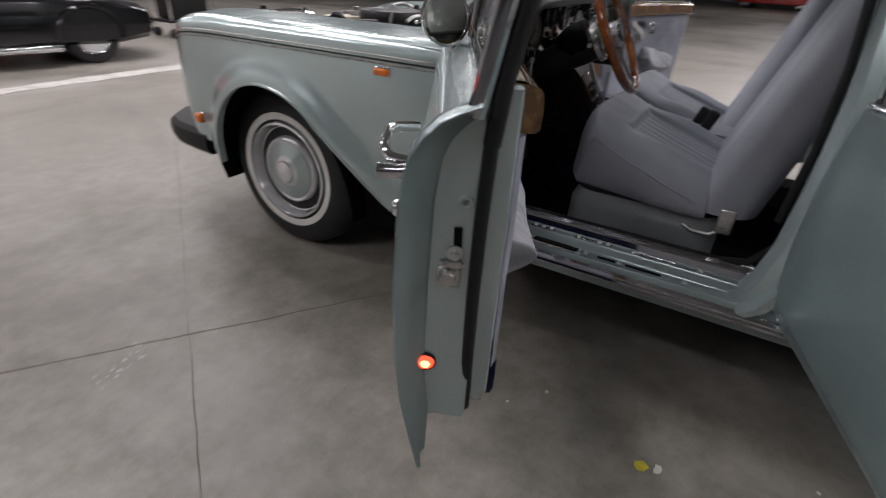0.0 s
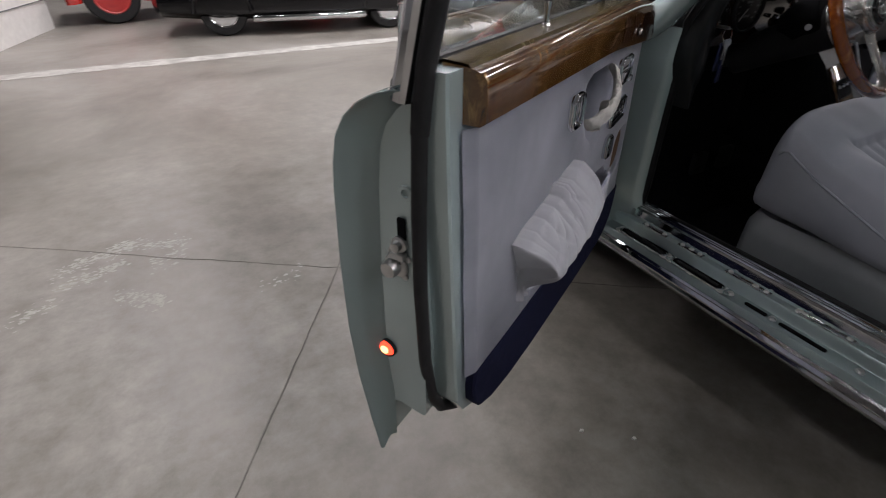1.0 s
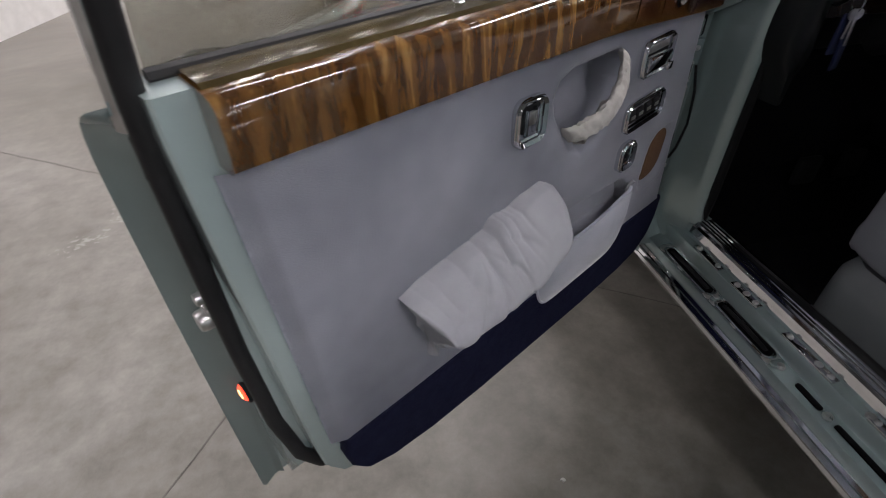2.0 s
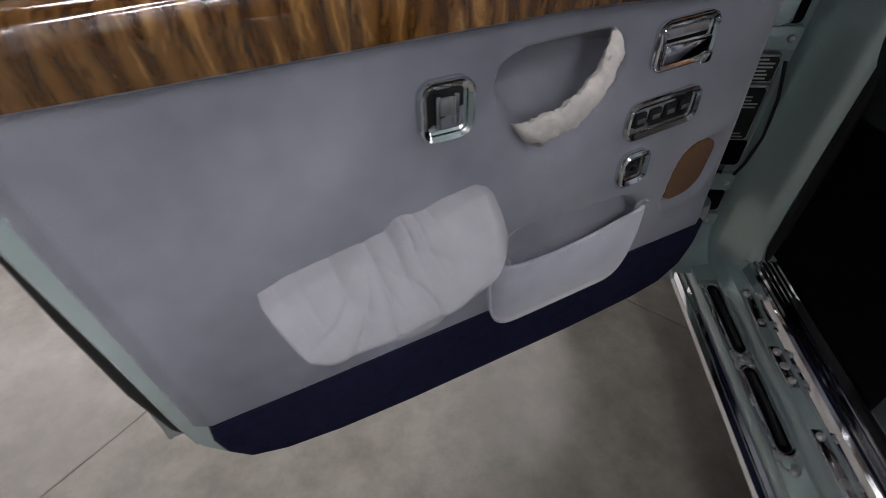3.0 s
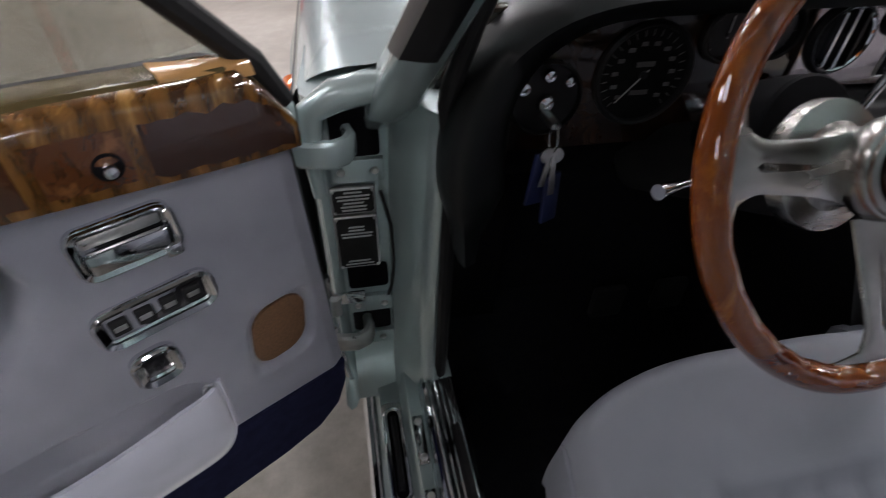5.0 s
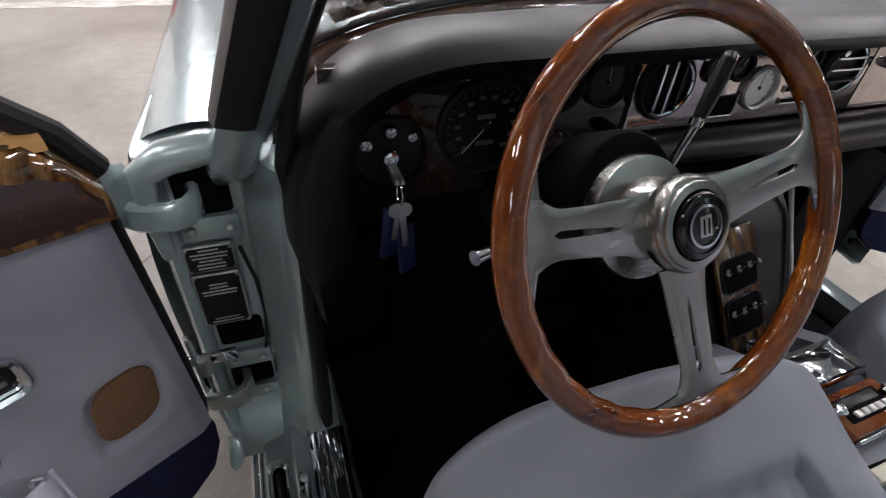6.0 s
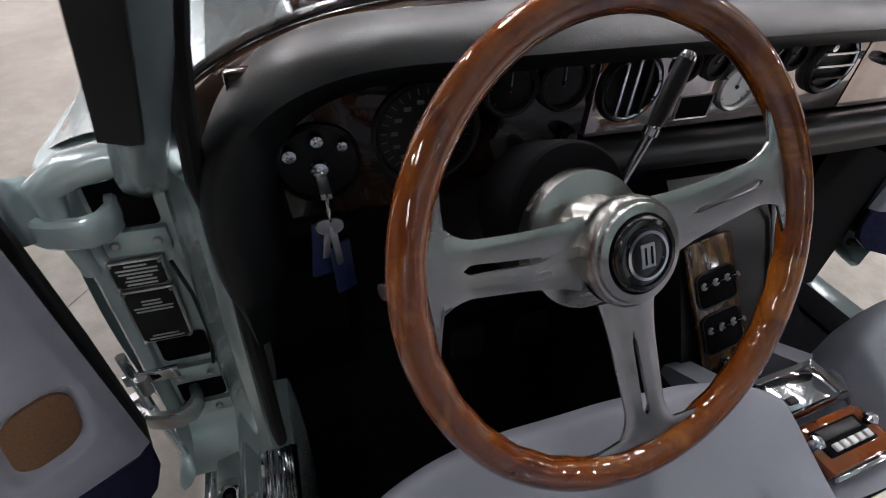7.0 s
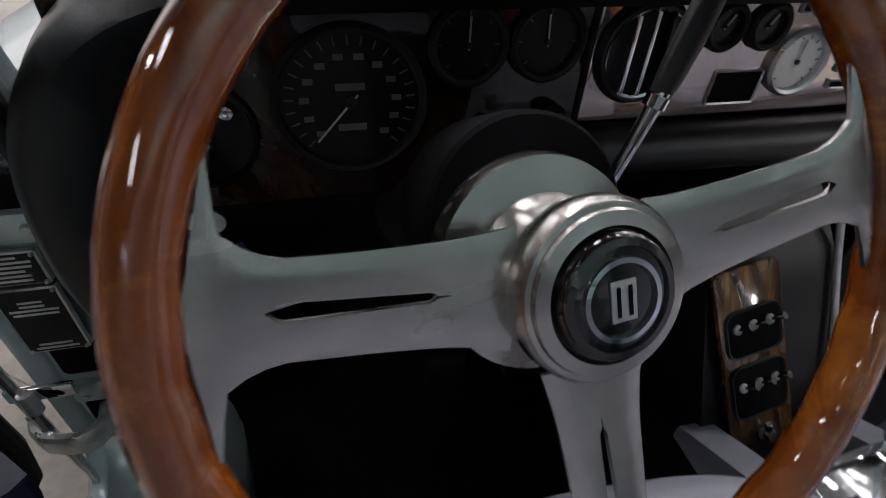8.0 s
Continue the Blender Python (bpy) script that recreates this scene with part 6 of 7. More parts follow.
# ---- dashboard ----
def dashboard():
    FY = 0.035
    # padded top roll, bowing forward to the screen and hooking down at both ends
    bm = bmesh.new()
    rings = []
    N = 120
    for i in range(N + 1):
        s = i / N
        # path along the hood: up the left cheek, over the top, down the right cheek
        if s < 0.20:
            t = s / 0.20
            a = t * math.pi / 2
            a = min(max(a, 0), math.pi / 2 - 1e-6)
            c = V(0.124 + 0.042 * (1 - math.sin(a)) ** 1.5 + 0.276 * (1 - math.cos(a) ** 0.7), 0, 0.745 + 0.333 * math.sin(a) ** 0.7)
        elif s > 0.80:
            t = (1 - s) / 0.20
            a = t * math.pi / 2
            a = min(max(a, 0), math.pi / 2 - 1e-6)
            c = V(2 * CX - 0.124 - 0.042 * (1 - math.sin(a)) ** 1.5 - 0.276 * (1 - math.cos(a) ** 0.7), 0, 0.745 + 0.333 * math.sin(a) ** 0.7)
        else:
            t = (s - 0.2) / 0.6
            c = V(0.40 + (2 * CX - 0.80) * t, 0, 1.078 + 0.004 * math.sin(math.pi * t))
        bow = 0.11 * (1 - ((c.x - CX) / 0.68) ** 2) if abs(c.x - CX) < 0.68 else 0
        # outward direction in the xz plane
        if s < 0.20:
            a = (s / 0.20) * math.pi / 2
            o = V(-math.cos(a) * 1.0, 0, math.sin(a)).normalized()
        elif s > 0.80:
            a = ((1 - s) / 0.20) * math.pi / 2
            o = V(math.cos(a), 0, math.sin(a)).normalized()
        else:
            o = V(0, 0, 1)
        inn = 0.026 + 0.040 * smoothstep(0.18, 0.04, min(s, 1 - s))
        k = 0.35 + 0.65 * smoothstep(0.0, 0.025, min(s, 1 - s))
        rows = [(-inn, FY + 0.02), (-inn, FY - 0.022), (-inn * 0.72, FY - 0.050), (0.0, FY - 0.060), (0.016, FY - 0.045), (0.024, FY - 0.005), (0.018, FY + 0.05), (-0.008, FY + 0.11), (-0.050, FY + 0.17)]
        rings.append([V(c.x, y + (bow * smoothstep(FY + 0.02, FY + 0.16, y)), c.z) + o * h * k for h, y in rows])
    ring_skin(bm, rings)
    dash = part("dashboard", bm, PADLEATHER, car, "black padded leather dashboard", angle=60)
    # fascia boards
    bm = bmesh.new()
    box(bm, 0.19, 0.598, FY, FY + 0.02, 0.885, 1.06, 0.003)
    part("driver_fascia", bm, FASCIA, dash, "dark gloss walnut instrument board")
    bm = bmesh.new()
    box(bm, 0.601, 1.04, FY - 0.004, FY + 0.02, 0.948, 1.060, 0.003)
    part("centre_fascia", bm, CENTREBOARD, dash, "walnut centre board with its pale sheen put into the colour")
    bm = bmesh.new()
    ring_skin(bm, [[V(x, y, z) for x, z in ((1.043, 0.948), (1.40, 0.950), (1.47, 0.965), (1.44, 1.02), (1.36, 1.055), (1.043, 1.060))] for y in (FY + 0.02, FY - 0.003)])
    part("glovebox_lid", bm, CENTREBOARD, dash, "walnut glovebox lid with its pale sheen put into the colour")
    # knee roll
    bm = bmesh.new()
    tube(bm, [(0.60, FY - 0.002, 0.917), (0.85, FY - 0.012, 0.918), (1.2, FY - 0.012, 0.920), (1.50, FY, 0.922)], 0.031, 16, flat=0.8)
    part("knee_roll", bm, BLACK, dash, "black padded knee roll")
    bm = bmesh.new()
    ring_skin(bm, [[V(x, y, z) for y, z in ((FY + 0.01, 0.89), (FY + 0.03, 0.86), (FY + 0.08, 0.80), (FY + 0.12, 0.78), (FY + 0.14, 0.89))] for x in (0.19, 0.62, 1.5)])
    part("lower_panel", bm, BLACK, dash)

    def gauge(x, z, r, needle, marks, parent=dash, face=GAUGE, y=FY):
        f = facing((x, y, z), (0, -1, 0))
        bm = bmesh.new()
        lathe(bm, f, [(r + 0.006, 0), (r + 0.006, 0.006), (r + 0.003, 0.009), (r, 0.007), (r - 0.001, 0.001)], 40, cap=False)
        part("gauge_bezel", bm, RUBBER if face is GAUGE else STEEL, parent)
        bm = bmesh.new()
        lathe(bm, f, [(r, 0.0), (r, 0.0015), (0.001, 0.0016)], 40)
        part("gauge_dial", bm, face, parent)
        for k in range(marks):
            a = radians(225 - 270 * k / (marks - 1))
            bm = bmesh.new()
            box(bm, r * 0.80, r * 0.93, -0.0006, 0.0006, 0.0016, 0.0022, 0, f @ Matrix.Rotation(a, 4, "Z"))
            part("dial_mark", bm, DIALPRINT, parent, smooth=False)
        bm = bmesh.new()
        box(bm, -r * 0.15, r * 0.78, -0.0008, 0.0008, 0.003, 0.0038, 0, f @ Matrix.Rotation(radians(needle), 4, "Z"))
        part("dial_needle", bm, PRINT, parent, smooth=False)
        bm = bmesh.new()
        lathe(bm, f, [(r * 0.09, 0.002), (r * 0.09, 0.0045), (0.0005, 0.005)], 16)
        part("needle_boss", bm, BLACK, parent)

    gauge(0.391, 0.978, 0.058, 228, 23)
    gauge(0.489, 1.022, 0.028, 90, 7)
    gauge(0.558, 1.023, 0.028, 95, 7)
    # numbers of the speedometer as plain strokes, and its two counters
    f = facing((0.391, FY, 0.978), (0, -1, 0))
    for k in range(12):
        a = radians(225 - 270 * k / 11)
        bm = bmesh.new()
        x, y = 0.038 * math.cos(a), 0.038 * math.sin(a)
        box(bm, x - 0.004, x + 0.004, y - 0.0024, y + 0.0024, 0.0016, 0.0021, 0, f)
        part("dial_figure", bm, DIALPRINT, dash, smooth=False)
    for y in (0.013, -0.022):
        bm = bmesh.new()
        box(bm, -0.012, 0.012, y - 0.003, y + 0.003, 0.0016, 0.0022, 0, f)
        part("counter", bm, DIALPRINT, dash, smooth=False)
    # switch cluster with ignition
    f = facing((0.267, FY, 0.956), (0, -1, 0))
    bm = bmesh.new()
    lathe(bm, f, [(0.046, 0), (0.047, 0.006), (0.044, 0.008), (0.042, 0.003), (0.001, 0.003)], 40)
    part("switch_box", bm, GAUGE, dash)
    for dx, dy, r in ((-0.030, 0.016, 0.009), (0.0, 0.030, 0.008), (0.026, 0.022, 0.007), (0.0, -0.004, 0.011)):
        bm = bmesh.new()
        lathe(bm, f @ Matrix.Translation((dx, dy, 0.003)), [(r, 0), (r, 0.006), (r * 0.8, 0.009), (r * 0.4, 0.0095), (r * 0.35, 0.006), (0.0005, 0.006)], 20)
        part("switch_knob", bm, CHROME, dash)
    # air vents
    for x, z, r, a0 in ((0.648, 1.013, 0.039, 90), (0.976, 1.020, 0.036, 0)):
        f = facing((x, FY - 0.004, z), (0, -1, 0))
        bm = bmesh.new()
        lathe(bm, f, [(r + 0.007, 0), (r + 0.007, 0.005), (r + 0.003, 0.010), (r, 0.008), (r - 0.002, 0.0015), (0.001, 0.001)], 40)
        part("air_vent", bm, BLACK, dash, "round black air vent with bright vanes")
        bm = bmesh.new()
        lathe(bm, f, [(r + 0.001, 0.008), (r, 0.0105), (r - 0.0025, 0.009), (r - 0.003, 0.004)], 40, cap=False)
        part("vent_ring", bm, CHROME, dash)
        for d in (-0.017, 0.0, 0.017):
            h = math.sqrt(r * r - d * d) * 0.93
            bm = bmesh.new()
            box(bm, -h, h, d - 0.002, d + 0.002, 0.001, 0.013, 0.0008, f @ Matrix.Rotation(radians(a0), 4, "Z"))
            part("vent_vane", bm, CHROME if d >= 0 else BLACK, dash)
    # centre board instruments: clock, warning lamp block, small dials, knobs
    gauge(0.822, 0.999, 0.027, 90, 12, dash, WHITEWALL, FY - 0.004)
    for x, z in ((0.725, 1.033), (0.771, 1.033), (0.868, 1.035), (0.900, 1.037)):
        gauge(x, z, 0.0155, 60, 5, dash, GAUGE, FY - 0.004)
    for x, z, w, h in ((0.762, 0.976, 0.056, 0.034), (0.898, 0.992, 0.044, 0.011), (0.898, 0.974, 0.044, 0.010), (0.817, 1.050, 0.034, 0.014)):
        bm = bmesh.new()
        frame_ring(bm, facing((x, FY - 0.004, z), (0, -1, 0)), w, h, 0.002, 0.002, 0.003)
        part("lamp_frame", bm, STEEL, dash)
        bm = bmesh.new()
        plate(bm, facing((x, FY - 0.0042, z), (0, -1, 0)), rrect(w - 0.003, h - 0.003, 0.001), 0.0015)
        part("lamp_window", bm, DARK, dash)
    for x, z, r in ((0.692, 1.052, 0.006), (0.955, 1.045, 0.007), (0.575, 0.958, 0.010), (0.515, 0.948, 0.006), (1.08, 1.02, 0.008), (1.30, 1.03, 0.006)):
        bm = bmesh.new()
        lathe(bm, facing((x, FY - 0.004, z), (0, -1, 0)), [(r, 0), (r, 0.008), (r * 0.7, 0.014), (0.0005, 0.015)], 16)
        part("dash_knob", bm, CHROME if r != 0.010 else BLACK, dash)
    # pedals lost in the dark
    for x in (0.52, 0.66):
        bm = bmesh.new()
        box(bm, x - 0.035, x + 0.035, 0.12, 0.14, 0.42, 0.50, 0.008)
        part("pedal", bm, RUBBER, car)


dashboard()


# ---- centre console ----
def console():
    bm = bmesh.new()
    ring_skin(bm, [[V(x, y, z) for y, z in ((0.03, 0.86), (-0.032, 0.80), (-0.052, 0.765), (-0.142, 0.60), (-0.19, 0.575), (-0.20, 0.30), (0.2, 0.30), (0.2, 0.86))] for x in (0.765, 0.79, 0.915, 0.94)])
    con = part("centre_console", bm, BLACK, car, "black console with walnut switch board", angle=40)
    f = facing((0.823, -0.098, 0.698), (0, -0.88, 0.48)) @ Matrix.Rotation(radians(10), 4, "Z")
    bm = bmesh.new()
    plate(bm, f, rrect(0.086, 0.235, 0.006), 0.006, 0.002)
    part("switch_board", bm, WALNUT, con, "walnut toggle switch board")
    for y, h in ((0.040, 0.056), (-0.034, 0.066)):
        bm = bmesh.new()
        plate(bm, f @ Matrix.Translation((0, y, 0.006)), rrect(0.070, h, 0.012), 0.002, 0.001)
        part("switch_panel", bm, DARK, con)
        bm = bmesh.new()
        frame_ring(bm, f @ Matrix.Translation((0, y, 0.006)), 0.074, h + 0.004, 0.014, 0.003, 0.0035)
        part("panel_bezel", bm, RUBBER, con)
        for x in (-0.022, 0.0, 0.022):
            bm = bmesh.new()
            p0, p1 = f @ V(x, y + 0.008, 0.008), f @ V(x + 0.005, y + 0.016, 0.024)
            tube(bm, [p0, p0.lerp(p1, 0.5), p1], [0.0020, 0.0026, 0.0042], 12)
            part("toggle", bm, CHROME, con)
            bm = bmesh.new()
            lathe(bm, f @ Matrix.Translation((x, y + 0.008, 0.008)), [(0.006, 0), (0.0055, 0.002), (0.003, 0.003)], 14)
            part("toggle_collar", bm, STEEL, con)
    bm = bmesh.new()
    lathe(bm, f @ Matrix.Translation((0.004, -0.094, 0.006)), [(0.013, 0), (0.013, 0.003), (0.009, 0.005), (0.008, 0.012), (0.003, 0.014), (0.0005, 0.014)], 20)
    part("lighter_knob", bm, CHROME, con)
    bm = bmesh.new()
    tube(bm, [(0.938, -0.012, 0.850), (0.938, -0.052, 0.777), (0.939, -0.132, 0.640)], 0.0042, 8)
    part("bright_strip", bm, STEEL, con)
    # lower tray: ashtray, walnut radio surround, storage
    bm = bmesh.new()
    ring_skin(bm, [[V(x, y, z) for y, z in ((-0.205, 0.60), (-0.212, 0.664), (-0.225, 0.676), (-0.37, 0.672), (-0.40, 0.660), (-0.80, 0.655), (-0.80, 0.30), (-0.205, 0.30))] for x in (0.738, 0.748, 0.915, 0.925)])
    part("console_tray", bm, SEATCLOTH, con, angle=40)
    for x0, x1, y0, z0 in ((0.742, 0.782, -0.120, 0.618), (0.905, 0.945, -0.092, 0.600)):
        bm = bmesh.new()
        ring_skin(bm, [[V(x, y, z) for y, z in ((y0, z0 - 0.02), (y0, z0), (y0 - 0.012, z0 + 0.008), (-0.235, 0.683), (-0.250, 0.682), (-0.250, 0.60))] for x in (x0, x0 + 0.003, x1 - 0.003, x1)])
        part("console_flank", bm, SEATCLOTH, con, "pale leather console flank")
    turned = pose(0.828, -0.300, 0.012, 0, 0, 3)

    def lay(name, mat, x0, x1, y0, y1, z0, z1, bevel, label=""):
        bm = bmesh.new()
        box(bm, x0, x1, y0, y1, z0, z1, bevel, turned)
        return part(name, bm, mat, con, label)

    bm = bmesh.new()
    frame_ring(bm, turned @ Matrix.Translation((0.003, 0.052, 0.672)), 0.118, 0.062, 0.005, 0.008, 0.018)
    part("ashtray_frame", bm, CHROME, con, "chrome ashtray lid")
    lay("ashtray_lid", CHROME, -0.052, 0.058, 0.024, 0.080, 0.668, 0.684, 0.002)
    lay("ashtray_tab", RUBBER, -0.030, -0.014, 0.036, 0.046, 0.683, 0.6865, 0.001)
    lay("radio_surround", RIMWOOD, -0.062, 0.056, -0.050, 0.012, 0.660, 0.686, 0.006, "lacquered wood radio surround")
    lay("surround_edge", CHROME, -0.058, 0.052, -0.056, -0.050, 0.668, 0.680, 0.002)
    lay("radio", DARK, -0.048, 0.034, -0.034, 0.000, 0.680, 0.689, 0.002, "black radio with bright buttons")
    lay("radio_display", GAUGE, -0.040, 0.026, -0.016, -0.003, 0.6885, 0.690, 0.0005)
    for k in range(5):
        lay("radio_button", WHITEWALL, -0.036 + k * 0.0135, -0.027 + k * 0.0135, -0.031, -0.022, 0.688, 0.693, 0.001)
    for x in (-0.052, 0.044):
        bm = bmesh.new()
        lathe(bm, turned @ Matrix.Translation((x, -0.014, 0.685)), [(0.009, 0), (0.009, 0.009), (0.0065, 0.012), (0.0005, 0.0125)], 18)
        part("radio_knob", bm, CHROME, con)
    lay("tray_void", DARK, -0.060, 0.050, -0.082, -0.064, 0.650, 0.6575, 0.002)
    lay("console_lever", CREAM, -0.078, 0.010, -0.098, -0.080, 0.652, 0.676, 0.004, "cream console lever")


console()


# ---- keys on their fob, hanging from the ignition ----
def keys():
    ob = thing("key_bunch", "car keys on blue leather fobs hanging from the ignition", "keys", (0.268, 0.0, 0.80))

    def add(bm, name, mat, label=""):
        sit(part(name, bm, mat, None, label), ob)

    bm = bmesh.new()
    box(bm, 0.262, 0.274, -0.012, 0.028, 0.936, 0.944, 0.002)
    add(bm, "key", STEEL)
    bm = bmesh.new()
    tube(bm, [V(0.268 + 0.0, -0.010 + 0.012 * math.cos(a), 0.925 + 0.018 * math.sin(a)) for a in (2 * math.pi * k / 20 for k in range(21))], 0.0014, 8)
    add(bm, "key_ring", CHROME)
    for x, z0, z1, w, tz, mat, nm in ((0.258, 0.832, 0.905, 0.028, 6, FOB, "fob"), (0.278, 0.800, 0.875, 0.026, -4, FOB, "fob")):
        bm = bmesh.new()
        box(bm, -w / 2, w / 2, -0.003, 0.003, -(z1 - z0) / 2, (z1 - z0) / 2, 0.002, pose(x, -0.008, (z0 + z1) / 2, 0, tz, 20))
        add(bm, nm, mat, "blue leather fob")
    for x, z0, z1, tz in ((0.262, 0.862, 0.905, 8), (0.272, 0.848, 0.905, -6)):
        bm = bmesh.new()
        box(bm, -0.004, 0.004, -0.0012, 0.0012, -(z1 - z0) / 2, (z1 - z0) / 2, 0.0005, pose(x, -0.016, (z0 + z1) / 2, 0, tz, 15))
        add(bm, "key_blade", STEEL)
        bm = bmesh.new()
        lathe(bm, facing((x, -0.016, z1), (0, -1, 0)), [(0.010, -0.0015), (0.010, 0.0015), (0.0005, 0.002)], 18)
        add(bm, "key_bow", STEEL)


keys()


# ---- floor markings and litter ----
def flat(name, outline, z, mat, label, category, kind="structure"):
    bm = bmesh.new()
    vs = [bm.verts.new((x, y, z)) for x, y in outline]
    f = bm.faces.new(vs)
    r = bmesh.ops.extrude_face_region(bm, geom=[f])
    for v in r["geom"]:
        if isinstance(v, bmesh.types.BMVert):
            v.co.z = 0.0005
    return tagged(part(name, bm, mat, smooth=False), label, category, kind=kind)


def strip(a, b, w, wobble=0.0, n=24, seed=1):
    a, b = V(*a), V(*b)
    d = (b - a).normalized()
    nrm = V(-d.y, d.x)
    rnd = random.Random(seed)
    left, right = [], []
    off = 0
    for k in range(n + 1):
        p = a.lerp(b, k / n)
        off = 0.7 * off + rnd.uniform(-wobble, wobble)
        ww = w * rnd.uniform(0.7, 1.15)
        left.append(p + nrm * (off + ww / 2))
        right.append(p + nrm * (off - ww / 2))
    return [(p.x, p.y) for p in left + right[::-1]]


flat("floor_line", strip((-2.6, 5.13), (9.0, 5.30), 0.27, 0.006, 60), 0.003, LINEM, "worn white painted floor line", "floor line")
flat("floor_joint", strip((-1.62, -0.75), (0.66, 2.80), 0.0045, 0.003, 60, 3), 0.002, CRACKM, "dark saw-cut joint in the concrete", "floor joint")
flat("floor_joint", strip((-2.9, 2.30), (1.1, -0.42), 0.0035, 0.005, 60, 4), 0.002, CRACKM, "dark crack across the concrete", "floor joint")


def scuffs():
    rnd = random.Random(11)
    bm = bmesh.new()
    # clusters of small worn flecks strung along wandering streaks
    for cx, cy, ex, ey, n in ((-1.66, 1.24, 0.30, 0.14, 170), (-1.62, 1.12, 0.20, 0.10, 110), (-1.42, 1.36, 0.26, -0.08, 110), (-1.42, 0.98, 0.14, -0.12, 110), (-1.78, 0.98, 0.14, 0.06, 50), (-0.93, 0.78, 0.16, 0.04, 24), (-1.30, 1.12, 0.10, 0.10, 50)):
        k0 = rnd.uniform(0, 9)
        for k in range(n):
            t = rnd.random()
            wave = 0.05 * noise.noise(V(t * 5 + k0, k0, 0))
            x, y = cx + ex * t + rnd.gauss(0, 0.022), cy + ey * t + wave + rnd.gauss(0, 0.022)
            r = 0.003 + 0.009 * rnd.random() ** 2
            a0 = rnd.uniform(0, 6.28)
            vs = []
            for q in range(8):
                a = a0 + 2 * math.pi * q / 8
                rr = r * rnd.uniform(0.3, 1.25)
                vs.append(bm.verts.new((x + rr * math.cos(a) * 1.4, y + rr * math.sin(a) * 0.8, 0.0006 + 0.000004 * k)))
            bm.faces.new(vs)
    tagged(part("floor_scuffs", bm, PATCHM, smooth=False), "pale worn scuffs and paint flecks on the concrete", "floor scuffs", kind="stuff")


scuffs()


def litter():
    for x, y, r, mat, label in ((-0.198, -0.387, 0.007, WHITEWALL, "small white crumb on the concrete"), (-0.306, -0.300, 0.006, WHITEWALL, "small white crumb on the concrete"), (-0.14, -1.12, 0.006, WHITEWALL, "small white crumb on the concrete"),
                                (-0.313, -0.705, 0.022, YELLOWM, "torn yellow scrap stuck to the concrete"), (-0.30, -0.745, 0.016, WHITEWALL, "torn pale scrap stuck to the concrete")):
        rnd = random.Random(int(r * 1e4) + int(x * 100))
        bm = bmesh.new()
        ring = [(x + r * rnd.uniform(0.6, 1.3) * math.cos(a), y + r * rnd.uniform(0.5, 1.1) * math.sin(a)) for a in (2 * math.pi * k / 10 for k in range(10))]
        ring_skin(bm, [[V(px, py, 0.0) for px, py in ring], [V(x + (px - x) * 0.85, y + (py - y) * 0.85, 0.0035) for px, py in ring]])
        tagged(part("litter_scrap", bm, mat), label, "litter", "floor litter")


litter()


# ---- other cars in the hall ----
def body_loft(bm, m, stations):
    """Rings across the car at each station: x along, half width, sill, waist and roof heights."""
    rings = []
    for x, w, lo, waist, top, tw in stations:
        half = [(0.86 * w, lo), (w, lo + 0.08), (1.02 * w, (lo + waist) / 2), (0.97 * w, waist - 0.02), (0.92 * w, waist + 0.01), (tw, top - 0.03), (tw * 0.8, top), (0.0, top + 0.01)]
        rings.append([m @ V(x, y, z) for y, z in half] + [m @ V(x, -y, z) for y, z in reversed(half[:-1])])
    ring_skin(bm, rings)


def far_wheel(parent, m, x, y, r, hub):
    bm = bmesh.new()
    f = m @ facing((x, y, r), (0, 1 if y > 0 else -1, 0))
    lathe(bm, f, [(r * 0.55, -0.16), (r * 0.95, -0.15), (r, -0.12), (r, -0.03), (r * 0.94, 0.0), (r * 0.68, 0.012), (r * 0.64, 0.0), (r * 0.60, -0.03)], 36)
    ob = sit(part("wheel", bm, TYRE), parent)
    bm = bmesh.new()
    lathe(bm, f, [(r * 0.66, 0.006), (r * 0.63, 0.016), (r * 0.56, 0.002), (r * 0.50, -0.035), (r * 0.30, -0.05), (r * 0.22, -0.01), (r * 0.14, 0.008), (r * 0.03, 0.012)], 36)
    part("rim", bm, hub, ob)
    for k in range(16):
        a = 2 * math.pi * k / 16
        bm = bmesh.new()
        p0 = f @ V(r * 0.16 * math.cos(a), r * 0.16 * math.sin(a), 0.0)
        p1 = f @ V(r * 0.58 * math.cos(a + 0.2), r * 0.58 * math.sin(a + 0.2), 0.0)
        tube(bm, [p0, p1], 0.006, 6)
        part("spoke", bm, hub, ob)


